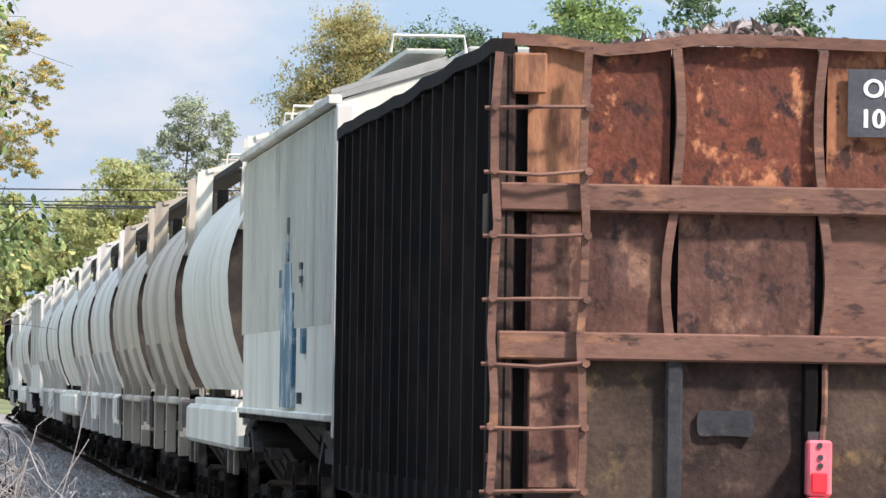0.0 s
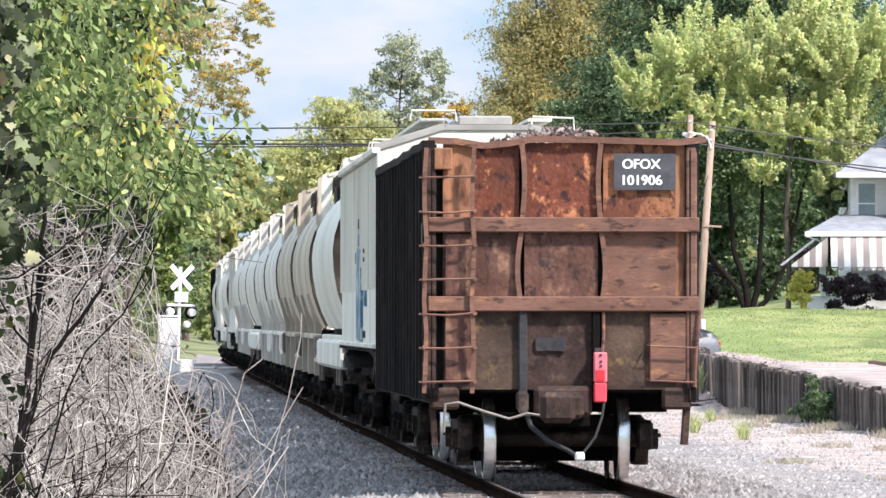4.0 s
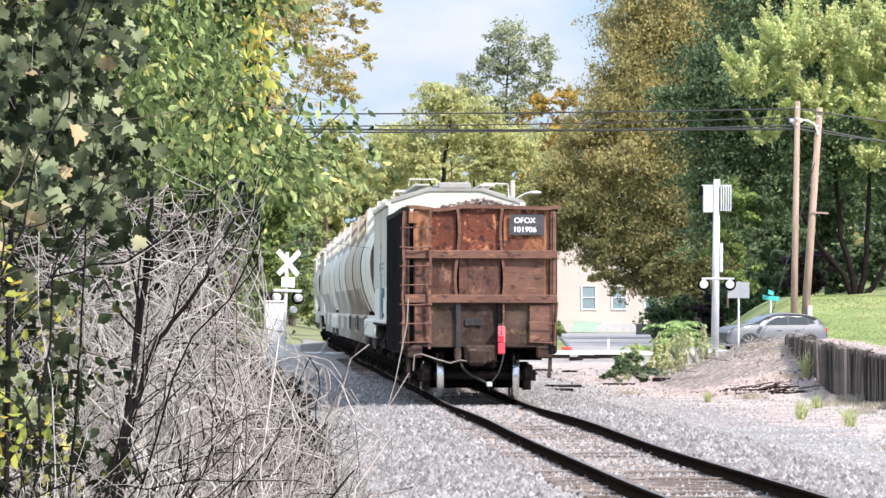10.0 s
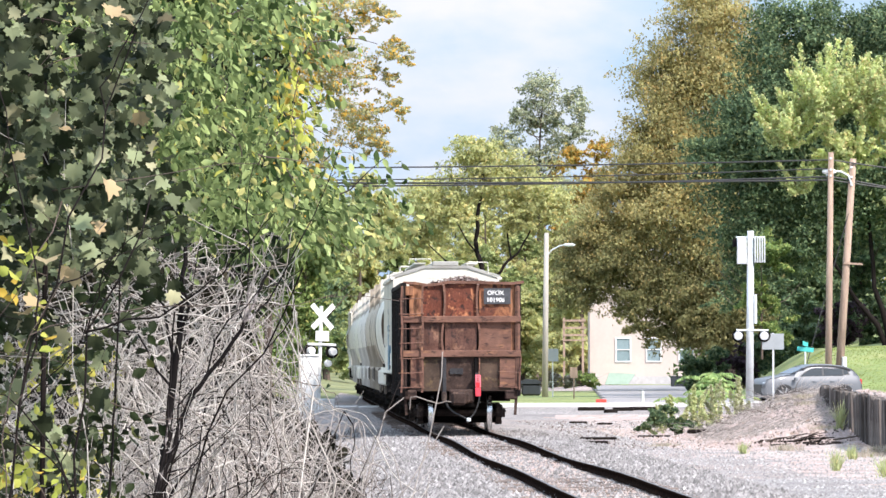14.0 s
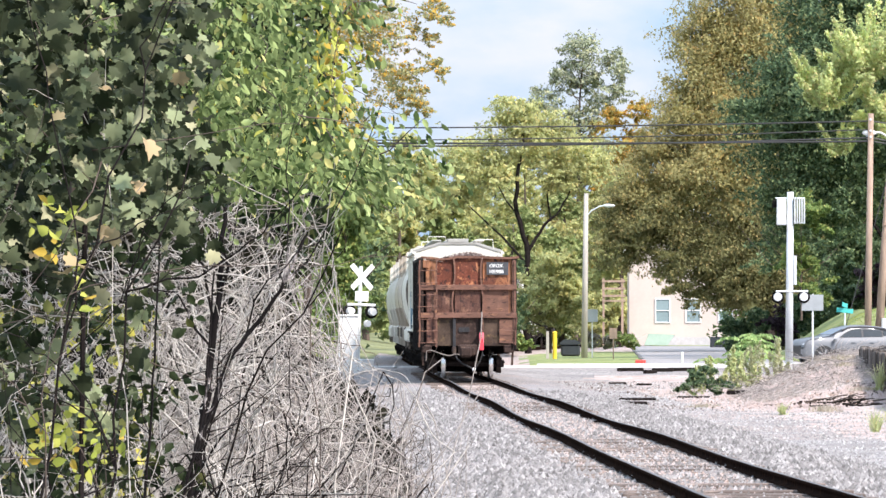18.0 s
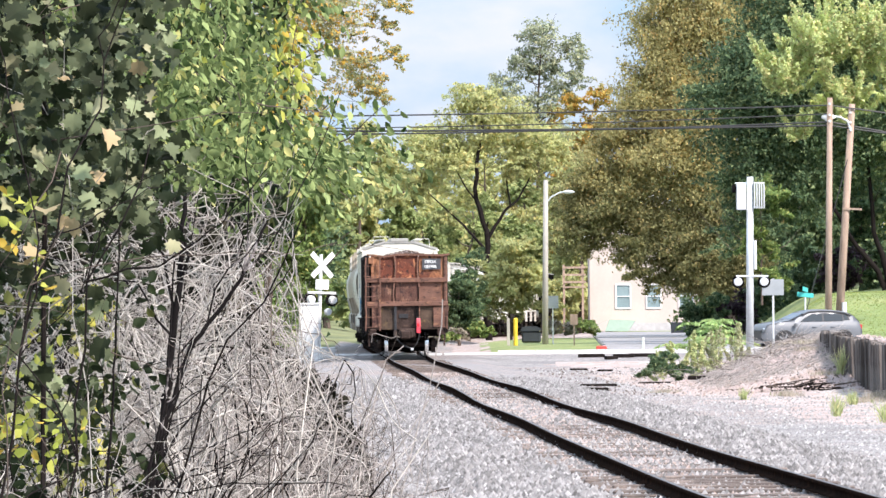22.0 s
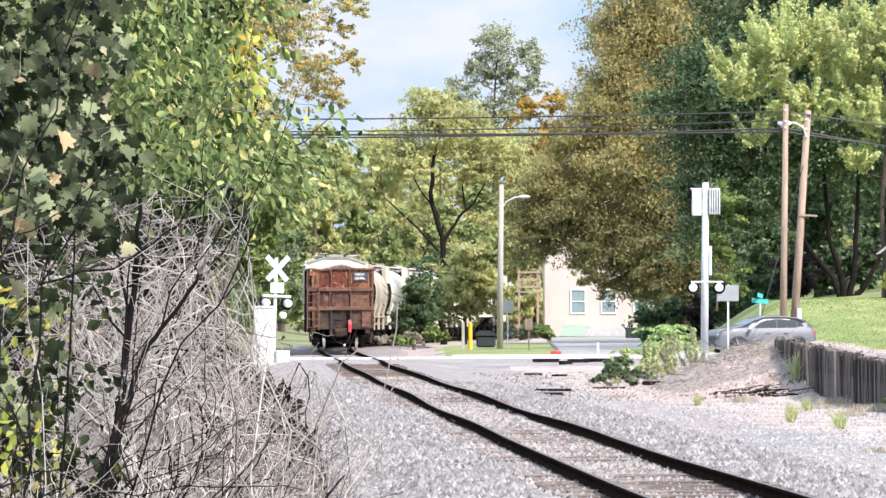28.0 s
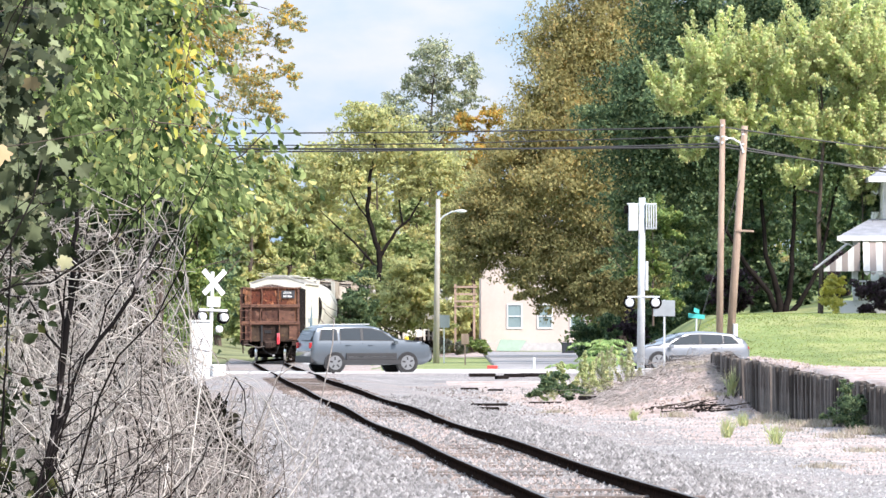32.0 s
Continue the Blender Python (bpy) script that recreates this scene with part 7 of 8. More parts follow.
crown_tree("woodland_tree", 8.6, 585, 0.3, [(-0.6, 0, 6, 2.2, 1.0), (0.4, 0, 9, 2.4, 1.0), (-0.8, 0, 12, 2.2, 1.0), (0.8, 0, 14.5, 2.0, 1.0), (-0.9, 0, 16.6, 1.3, 0.9), (1.2, 0, 17.4, 1.2, 0.9)], L_ORANGE, 0.18, 15000, "woodland tree turning orange beside the golden one", 290, (0, 0.2, 14), 0.24)
# left side of the line
crown_tree("autumn_tree", -9.2, 352, 0.3, [(2.6, 0, 14.6, 2.4, 0.8), (4.0, 0, 12.2, 1.7, 0.8), (0.5, 0, 16, 2.8, 0.8), (0.2, 0, 10.5, 3.0, 0.8), (3.0, 0, 17.5, 2.0, 0.7), (-3, 0, 12, 4, 1.1), (4.9, 0, 14.4, 1.0, 0.7), (5.5, 0, 13.0, 1.1, 0.7), (5.7, 0, 15.6, 1.2, 0.7), (4.9, 0, 17.2, 1.2, 0.7), (5.0, 0, 11.4, 1.0, 0.7)],
           L_AUTUMN, 0.11, 42000, "autumn tree with orange and green leaves", 42, (-0.5, 1.2, 16), 0.24, limbs=14, reach=3.4, start=0.4, tuft=0.09)
crown_tree("lineside_tree", -7.9, 358, 0.2, [(0.6, 0, 8.8, 1.6, 0.8), (1.4, 0, 7.2, 1.2, 0.7), (0.3, 0, 6.0, 1.5, 0.9), (0.0, 0, 4.2, 1.5, 0.9), (0.2, 0, 2.4, 1.5, 0.9), (-1.6, 0, 7, 2, 1)], L_MID, 0.13, 20000, "olive green tree under the autumn tree", 43, (0, 0.2, 8), 0.14)
for i, (x, y, w, h, m) in enumerate(((-12, 330, 7, 15, L_MID), (-10.5, 380, 5.5, 11, L_MID), (-10.8, 420, 6, 12, L_DARK), (-11.5, 455, 6, 12, L_MID), (-13, 290, 7, 15, L_DARK), (-12.6, 250, 6.5, 14, L_MID), (-12.5, 205, 6.5, 13, L_DARK), (-11.5, 160, 6, 12, L_MID), (-11, 125, 6, 11, L_DARK), (-9.5, 92, 5.5, 10, L_MID), (-15, 60, 7, 11, L_MID))):
    rng = np.random.default_rng(300 + i)
    lobes = [(rng.normal() * w * 0.2, rng.normal() * w * 0.2, h * (0.10 + 0.76 * k / 8), w * (0.32 + 0.12 * rng.random()) * (1.08 - 0.4 * k / 8), 0.85) for k in range(9)]
    crown_tree("lineside_tree", x, y, 0.3, lobes, m, 0.19, 8000, "leafy tree beside the line", 400 + i, (0, rng.normal(), h * 0.8), 0.24, limbs=6, reach=w * 0.4)
# hedge and shrubs by the porch house
for i in range(5):
    x = 22.6 + i * 1.5
    crown_tree("hedge_shrub", x, 342.5, 2.2, [(0, 0, 0.8, 1.0, 0.9), (0.6, 0, 1.2, 0.8, 0.8)], L_PURPLE, 0.10, 5200, "dark purple hedge shrub before the porch", 60 + i)
crown_tree("yellow_shrub", 20.7, 341, 2.1, [(0, 0, 1.0, 0.85, 0.95), (0.2, 0, 1.6, 0.6, 0.8)], L_BRIGHT_YELLOW, 0.09, 4200, "rounded bright yellow-green shrub on the lawn", 70)


# weeds and brush on the near side of the road
rng = np.random.default_rng(77)
t = thing("sumac_bush", pose(6.35, 227, ground_z(6.35, 227) - 0.1), "pale green feathery sumac bush on the bank", "bush")
pts = []
for i in range(10):
    x, h = rng.uniform(-0.5, 1.2), rng.uniform(0.9, 1.9)
    yy = rng.normal() * 0.35
    v, f = twig_arrays(np.array([[(x * 0.6, yy, -0.2), (x * 0.8, yy, h * 0.5), (x, yy, h)]]), np.array([0.012]), 5)
    mesh_arrays("stem", v, f, BARK, t)
    for j in range(6):
        a = rng.random() * 2 * math.pi
        d = np.array([math.cos(a), 0.6 * math.sin(a), 0.55])
        for u in np.linspace(0.15, 1, 12):
            c = np.array([x, yy, h]) + d * 0.75 * u + np.array([0, 0, -0.42 * u * u])
            sd = np.array([-d[1], d[0], 0.0])
            sd /= np.linalg.norm(sd)
            for s_ in (-1, 1):
                pts.append(np.concatenate([c + sd * s_ * 0.075 * (1.2 - 0.6 * u), sd * s_ + d * 0.3 + np.array([0, 0, -0.5])]))
pts = np.array(pts)
v, f = leaf_arrays(pts[:, :3], 0.062, 0.5, 3.0, rng, 0.2, along=pts[:, 3:])
mesh_arrays("foliage", v, f, L_SUMAC, t)
crown_tree("dark_bush", 5.3, 216, ground_z(5.3, 216), [(-0.2, 0, 0.3, 0.46, 0.85), (0.2, 0.2, 0.55, 0.50, 0.9), (0.5, 0.2, 0.3, 0.42, 0.8)], L_DARK, 0.06, 6200, "low dark green bush on the bank", 78)
crown_tree("weed_bush", 6.1, 220, ground_z(6.1, 220) - 0.1, [(-0.75, 0, 0.15, 0.42, 1.2), (-0.3, 0, 0.3, 0.48, 1.2), (0.3, 0.2, 0.4, 0.50, 1.3), (0.9, 0.1, 0.2, 0.45, 1.2)], L_PALE, 0.045, 8000, "tall pale green weeds on the bank", 79, rise=1.4, tuft=0.08, droop=-0.6)
crown_tree("weed_bush", 7.0, 221, ground_z(7.0, 221) - 0.1, [(-0.6, 0, 0.3, 0.45, 1.2), (0.0, 0, 0.45, 0.5, 1.3), (0.6, 0.2, 0.4, 0.5, 1.2), (1.2, 0.2, 0.2, 0.42, 1.1)], L_WEED, 0.04, 8500, "tall dry straw-coloured weeds on the bank", 80, rise=1.4, tuft=0.08, droop=-0.6)
for i, (y, r) in enumerate(((158, 0.50), (156.5, 0.32))):
    crown_tree("wall_shrub", wall_x(y) - 0.25 - r * 0.4, y, -0.36, [(0, 0, r * 0.8, r, 1.0), (-r * 0.4, r, r * 0.6, r * 0.7, 0.9), (r * 0.2, 0, r * 1.5, r * 0.6, 1.0)], L_DARK, 0.04, 3600, "green shrub growing at the timber wall's foot", 90 + i)


def grass_tuft(name, x, y, r, h, m, label, seed, n=240):
    q = np.random.default_rng(seed)
    c = np.stack([q.normal(size=n) * r * 0.4, q.normal(size=n) * r * 0.6, h * 0.45 * q.random(n)], 1)
    d = np.stack([q.normal(size=n) * 0.35, q.normal(size=n) * 0.35, np.ones(n)], 1)
    s = np.stack([np.ones(n), q.normal(size=n), np.zeros(n)], 1)
    s /= np.linalg.norm(s, axis=1)[:, None]
    w, l = 0.012, h * (0.5 + 0.5 * q.random((n, 1)))
    v = np.stack([c - s * w, c + s * w, c + d * l], 1).reshape(-1, 3)
    t = mesh_arrays(name, v, np.arange(3 * n).reshape(-1, 3), m)
    t.matrix_basis = pose(x, y, ground_z(x, y) - 0.02)
    return tagged(t, label, "grass", kind="stuff")


trng = np.random.default_rng(99)
for i in range(12):
    y = 92 + 128 * trng.random()
    x = track_x(y) + 4.2 + (wall_x(min(y, 199)) - track_x(y) - 4.5) * trng.random() ** 0.6
    grass_tuft("dry_grass_tuft", x, y, 0.4, 0.08 + 0.09 * trng.random(), L_STRAW, "dry grass tuft on the stony dirt", 500 + i)
for i in range(34):
    y = 84 + 120 * trng.random() ** 1.5
    grass_tuft("dry_grass_tuft", wall_x(y) - 0.3 - 0.5 * trng.random(), y, 0.5, 0.10 + 0.12 * trng.random(), L_STRAW, "dry grass at the timber wall's foot", 560 + i, 300)


# heap of dead branches on the end of the bank
rng = np.random.default_rng(88)
for k in range(3):
    t = thing("brush_pile", pose(0, 0, 0), "heap of dead grey-brown branches on the bank", "brush pile", "brush piles")
    n = 90
    x = rng.uniform(5.6 + k, 9.3, n)
    y = rng.uniform(196, 214, n) + 3 * k
    st = np.stack([x, y, [ground_z(a, b) + 0.02 + 0.09 * rng.random() for a, b in zip(x, y)]], 1)
    aim = np.stack([rng.normal(size=n), rng.normal(size=n), np.abs(rng.normal(size=n)) * 0.12], 1)
    v, f = twig_arrays(bent_lines(rng, st, aim, rng.uniform(0.4, 1.5, n), 0.15, 6, 0.08), rng.uniform(0.003, 0.012, n))
    mesh_arrays("branch_tangle", v, f, (TWIGM, BARK, TWIGM)[k], t)["kind"] = "stuff"

t = thing("brush_pile", pose(0, 0, 0), "dark dead branches heaped at the bank's foot", "brush pile", "brush piles")
for i in range(46):
    u = rng.random()
    x, y = 9.0 - 2.6 * u + rng.normal() * 0.15, 186 + 4 * u + rng.normal()
    l, r = rng.uniform(0.25, 0.9), rng.uniform(0.01, 0.035) * (1.2 - 0.6 * u)
    a = rng.normal() * 0.25 + 0.25
    z = ground_z(x, y) + r * 0.6
    lift = 0.16 * rng.random() * (1 - u)
    v, f = twig_arrays(np.array([[(x - l / 2 * math.cos(a), y - l / 2 * math.sin(a), z), (x + rng.normal() * 0.06, y + rng.normal() * 0.2, z + lift), (x + l / 2 * math.cos(a), y + l / 2 * math.sin(a), z + lift * 1.6)]]), np.array([r]), 5)
    mesh_arrays("branch", v, f, TWIG_DARK if i % 3 else BARK, t)
t = thing("brush_pile", pose(0, 0, 0), "fan of thin straw-coloured stems on the bank", "brush pile", "brush piles")
n = 1900
u, w = rng.random(n), rng.random(n)
x, y = 9.2 - 3.4 * u, 192 + 17 * w
st = np.stack([x, y, [ground_z(a, b) + 0.03 + 0.12 * rng.random() for a, b in zip(x, y)]], 1)
aim = np.stack([0.9 + rng.normal(size=n) * 0.35, rng.normal(size=n) * 0.8, 0.22 + rng.normal(size=n) * 0.10], 1)
v, f = twig_arrays(bent_lines(rng, st, aim, rng.uniform(0.3, 0.9, n), 0.10, 5, 0.05), rng.uniform(0.003, 0.007, n), 3)
mesh_arrays("stem_tangle", v, f, TWIGM, t)["kind"] = "stuff"
for x, y, h in ((9.1, 190, 0.62), (7.0, 148, 0.4), (7.5, 140, 0.36), (8.2, 166, 0.3), (6.2, 176, 0.25)):
    grass_tuft("weed_tuft", min(x, wall_x(y) - 0.25), y, 0.12, h, L_PALE, "pale green weed growing in the stony dirt", int(900 + y), 70)

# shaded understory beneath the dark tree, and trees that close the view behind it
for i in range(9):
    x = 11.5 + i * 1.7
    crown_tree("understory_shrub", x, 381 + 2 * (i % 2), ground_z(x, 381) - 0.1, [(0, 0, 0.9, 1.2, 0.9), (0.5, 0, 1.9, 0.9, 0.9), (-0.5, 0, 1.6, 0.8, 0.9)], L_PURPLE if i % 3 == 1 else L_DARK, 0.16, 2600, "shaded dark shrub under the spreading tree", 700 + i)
for i, (x, y, h) in enumerate(((16, 455, 17), (20.5, 445, 17), (29, 425, 19), (33, 415, 21), (24, 470, 18))):
    rng = np.random.default_rng(720 + i)
    lobes = [(rng.normal() * 1.4, rng.normal(), h * (0.08 + 0.76 * k / 8), 2.9 * (1.1 - 0.4 * k / 8), 0.9) for k in range(9)]
    crown_tree("backing_tree", x, y, ground_z(x, y), lobes, L_DARK if i % 2 else L_MID, 0.21, 12000, "green tree behind the spreading tree", 740 + i, (0, 0.3, h * 0.8), 0.25)
crown_tree("side_tree", 22.7, 349.5, 2.2, [(0, 0, 2.2, 0.9, 1.0), (-0.1, 0.5, 3.6, 1.0, 1.0), (0.0, 0.5, 5.0, 1.0, 1.0), (-0.1, 1, 6.3, 0.9, 1.0)], L_DARK, 0.12, 14000, "slim dark green tree beside the porch house", 760, (0, 0, 6), 0.08)
for i, (x, y) in enumerate(((17.0, 396), (20.2, 399), (23.4, 394))):
    crown_tree("understory_tree", x, y, ground_z(x, y), [(0, 0, 1.6, 1.8, 0.9), (0.4, 0, 4.0, 2.0, 0.9), (-0.4, 0, 6.6, 2.0, 0.9), (0.2, 0, 9.0, 1.8, 0.9)], L_DARK, 0.17, 14000, "dark green tree behind the spreading stems", 770 + i, (0, 0, 8), 0.12)


# ---- brush beside the camera's line of sight ----
# thicket's edge as height and bearing from the camera, fitted to its view
EDGE_H = [-2.6, -1.6, -1.0, -0.4, 0.2, 0.9, 1.7]
EDGE_A = [-0.75, -0.90, -1.30, -2.00, -2.30, -2.30, -2.40]


def inside(paths, x, y, z, slack):
    """Which lines stay within the thicket's outline as seen from the camera."""
    p = paths + np.array([x, y, z])
    a, h = 100 * p[:, :, 0] / p[:, :, 1], 100 * (p[:, :, 2] - 1.8) / p[:, :, 1]
    return ((a < np.interp(h, EDGE_H, EDGE_A) + slack[:, None]) & (h < 1.75 + slack[:, None])).all(axis=1)


def bramble(name, x, y, width, depth, top, n_canes, n_twigs, material, label, seed, lean=0.25, r0=0.0052, wide=0.0, floor=0.0):
    """A tangle of dead canes: bent canes from the ground, and twigs that branch from them."""
    rng = np.random.default_rng(seed)
    t = thing(name, pose(x, y, -0.36), label, "bush")
    s = np.stack([rng.uniform(-width / 2, width / 2, n_canes), rng.uniform(-depth / 2, depth / 2, n_canes), np.zeros(n_canes)], 1)
    aim = np.stack([rng.normal(size=n_canes) * 0.42 + lean * (s[:, 0] / width * 2) + 0.38, rng.normal(size=n_canes) * 0.3, np.ones(n_canes)], 1)
    ln = top * rng.uniform(0.65, 1.25, n_canes)
    canes = bent_lines(rng, s, aim, ln, 0.20, 9, 0.08, 0.05)
    canes = canes[inside(canes, x, y, -0.36, np.abs(rng.normal(size=n_canes)) * 0.12 + wide)]
    n_canes = len(canes)
    v, f = twig_arrays(canes[:, 4:] if floor else canes, r0 * rng.uniform(0.7, 1.6, n_canes))
    mesh_arrays("cane_tangle", v, f, material, t)["kind"] = "stuff"
    n_twigs = int(n_twigs * 0.75)
    which, at = rng.integers(0, n_canes, n_twigs), rng.integers(2, 9, n_twigs)
    st = canes[which, at]
    aim = rng.normal(size=(n_twigs, 3)) * np.array([1, 0.7, 0.8]) + np.array([0, 0, 0.35])
    tw = bent_lines(rng, st, aim, rng.uniform(0.18, 0.75, n_twigs) * top / 2.4, 0.5, 7, 0.16, 0.06)
    tw = tw[inside(tw, x, y, -0.36, np.abs(rng.normal(size=n_twigs)) * 0.15 + wide)]
    tw = tw[tw[:, 0, 2] >= floor]
    v, f = twig_arrays(tw, r0 * 0.75 * rng.uniform(0.6, 1.3, len(tw)), 3)
    mesh_arrays("twig_tangle", v, f, material, t)["kind"] = "stuff"
    return t


bramble("bramble_thicket", -2.2, 39, 3.0, 5, 2.9, 170, 1700, TWIGM, "tangled thicket of dry grey-tan canes", 601)
bramble("bramble_thicket", -1.35, 41, 1.9, 5, 2.3, 190, 1900, TWIGM, "tangled thicket of dry grey-tan canes", 602)
bramble("bramble_thicket", -0.85, 43, 1.0, 4, 1.3, 110, 800, TWIGM, "thin outer canes of the dry thicket", 603, 0.3, 0.006)
# bark-dark copy of the canes: the tone stands for the thicket's inner shade
bramble("bramble_thicket", -2.9, 50, 3.4, 6, 2.7, 180, 1100, BARK, "canes deep in the dry thicket, coloured dark for shade", 604)
bramble("bramble_thicket", -0.66, 40, 0.9, 4, 0.95, 180, 600, TWIGM, "upright thin canes at the thicket's outer edge", 606, 0.1, 0.005)
bramble("dark_thicket", -0.85, 40, 0.9, 3, 1.2, 70, 260, TWIG_DARK, "upright dark twigs at the thicket's outer edge", 607, 0.1, 0.005)
bramble("bramble_thicket", -1.8, 38, 2.4, 3, 2.6, 60, 560, TWIG_PALE, "tangled thicket of bleached dry canes", 609)
bramble("bramble_thicket", -2.1, 36, 2.4, 3, 3.1, 60, 560, TWIG_PALE, "tall tangle of bleached dry canes", 610)
bramble("bramble_thicket", -1.45, 37.5, 1.1, 2, 2.7, 80, 520, TWIGM, "upright dry canes in the thicket's middle", 611, 0.1)
bramble("bramble_thicket", -1.35, 34.5, 1.3, 1.6, 2.75, 60, 1100, TWIG_PALE, "tall dense tangle of bleached twigs", 615, 0.1, 0.0048, 0.25, 1.7)
bramble("bramble_thicket", -1.05, 35.5, 0.9, 1.6, 2.65, 60, 1100, TWIG_PALE, "tall dense tangle of bleached twigs", 616, 0.0, 0.0048, 0.25, 1.7)
bramble("dark_thicket", -2.1, 37, 2.6, 3, 2.6, 90, 600, TWIG_DARK, "dark leafless stems among the canes", 605, 0.15, 0.007)
bramble("dark_thicket", -0.66, 40, 0.7, 3, 1.15, 110, 420, BARK, "sparse dark twigs at the gravel's edge", 612, 0.2, 0.0034, 0.5)
bramble("dark_thicket", -0.62, 41, 0.7, 3, 1.1, 60, 220, TWIG_DARK, "sparse dark twigs at the gravel's edge", 614, 0.2, 0.003, 0.5)
bramble("bramble_thicket", -0.66, 42, 0.8, 3, 1.1, 130, 520, TWIGM, "sparse bleached twigs at the gravel's edge", 613, 0.2, 0.0034, 0.5)
bramble("bramble_thicket", -1.1, 39, 1.5, 3, 1.6, 70, 500, TWIGM, "tangled thicket of bleached dry canes", 608, 0.1, 0.0048)

# long single canes that arch out over the gravel
rng = np.random.default_rng(611)
t = thing("arching_canes", pose(0, 0, 0), "long pale canes arching out over the gravel", "bush")
for pts, r in ((((-0.42, 36, 0.6), (-0.30, 36, 1.1), (-0.20, 36, 1.45), (-0.145, 36, 1.72), (-0.14, 36, 1.84)), 0.0032),
               (((-0.75, 35, 0.75), (-0.50, 35, 0.98), (-0.30, 35, 1.22), (-0.13, 35, 1.50)), 0.003),
               (((-0.9, 38, 0.7), (-0.72, 38, 1.2), (-0.62, 38, 1.5)), 0.004), (((-0.62, 37, 0.8), (-0.5, 37, 1.25), (-0.42, 37, 1.55), (-0.33, 37, 1.62)), 0.0035)):
    bm = bmesh.new()
    pipe(bm, pts, r, 6)
    part("cane", bm, TWIGM, t)
for i in range(26):
    x0 = rng.uniform(-2.0, -0.95)
    y0 = rng.uniform(33, 36)
    c = bent_lines(rng, np.array([[x0, y0, rng.uniform(0.3, 1.0)]]), np.array([[rng.normal() * 0.5 + 0.65, 0.1, 0.8]]), np.array([rng.uniform(0.6, 1.3)]), 0.35, 10, 0.25)
    if not inside(c, 0, 0, 0, np.array([0.0]))[0]:
        continue
    v, f = twig_arrays(c, np.array([rng.uniform(0.003, 0.0055)]), 5)
    mesh_arrays("cane", v, f, TWIG_PALE if i % 4 else TWIG_DARK, t)

MAPLE_LEAF = [(0, -0.5), (0.1, -0.36), (0.3, -0.42), (0.44, -0.3), (0.4, -0.12), (0.62, 0.02), (0.56, 0.12), (0.42, 0.16), (0.46, 0.36), (0.34, 0.38), (0.2, 0.3), (0.12, 0.46), (0, 0.62), (-0.12, 0.46), (-0.2, 0.3), (-0.34, 0.38), (-0.46, 0.36), (-0.42, 0.16), (-0.56, 0.12), (-0.62, 0.02), (-0.4, -0.12), (-0.44, -0.3), (-0.3, -0.42), (-0.1, -0.36)]


def maple_mesh(fold):
    bm = bmesh.new()
    vs = [bm.verts.new((x, y, fold * abs(x) - 0.15 * y * y)) for x, y in MAPLE_LEAF]
    c = bm.verts.new((0, 0, 0.02))
    for i in range(len(vs)):
        bm.faces.new((c, vs[i], vs[(i + 1) % len(vs)]))
    return bm


def maple_cloud(parent, name, centres, size, material, seed):
    """Lobed leaves joined into one mesh."""
    rng = np.random.default_rng(seed)
    out = np.array([(x, y, 0.42 * abs(x) - 0.35 * y * y) for x, y in MAPLE_LEAF] + [(0, 0, 0.03)])
    k, n = len(centres), len(out)
    nrm = rng.normal(size=(k, 3)) * 1.1 + np.array([0.2, -0.6, 0.7])
    nrm /= np.linalg.norm(nrm, axis=1)[:, None]
    tip = rng.normal(size=(k, 3)) * 0.7 + np.array([0, 0, -1.0])
    tip -= nrm * (tip * nrm).sum(1)[:, None]
    tip /= np.linalg.norm(tip, axis=1)[:, None]
    side = np.cross(tip, nrm)
    s = size * rng.uniform(0.55, 1.2, (k, 1, 1))
    v = centres[:, None] + s * (out[None, :, 0:1] * side[:, None] + out[None, :, 1:2] * tip[:, None] + out[None, :, 2:3] * nrm[:, None])
    m = n - 1
    tri = np.array([(m, i, (i + 1) % m) for i in range(m)])
    f = (np.arange(k)[:, None, None] * n + tri[None]).reshape(-1, 3)
    o = mesh_arrays(name, v.reshape(-1, 3), f, material, parent)
    o["kind"] = "stuff"
    return o


def spray_points(rng, k, box_lo, box_hi, keep):
    p = rng.uniform(box_lo, box_hi, (k, 3))
    return p[[bool(keep(*q)) for q in p]]


def view_slopes(x, y, z):
    """Side and height of a point over its distance from the camera, in hundredths: the brush is shaped to fit that
    view.
    """
    return 100 * x / y, 100 * (z - 1.8) / y


# near maple, at the edge
def in_maple(x, y, z):
    a, h = view_slopes(x, y, z)
    edge = -4.05 + 0.6 * noise.noise((z * 2.2, y * 0.4, 1.0)) + 0.5 * noise.noise((z * 7, y, 4.0)) - max(0, 0.9 - h) * 0.35
    clump = noise.noise((x * 2.4, y * 0.9, z * 2.4)) + 0.8 * noise.noise((x * 6.5, y * 1.4, z * 6.5))
    if a > edge or clump < 0.02:
        return False
    return h > 0.95 + 0.5 * noise.noise((x * 3, 1, 2)) or (a < -4.5 and clump > 0.46 + 0.08 * max(0, -h))


rng = np.random.default_rng(621)
t = thing("maple_sapling", pose(0, 0, 0), "near maple sapling with dark lobed leaves", "tree")
bm = bmesh.new()
for x0, x1, z1 in ((-1.75, -1.62, 3.8),):
    sweep(bm, [(x0 + (x1 - x0) * k / 6 + rng.normal() * 0.02, 30, -0.4 + (z1 + 0.4) * k / 6) for k in range(7)], 0.022, 0.022, 7)
part("trunk", bm, TWIG_DARK, t)
pts = spray_points(rng, 16000, (-2.4, 27.5, 0.9), (-1.0, 32, 3.5), in_maple)
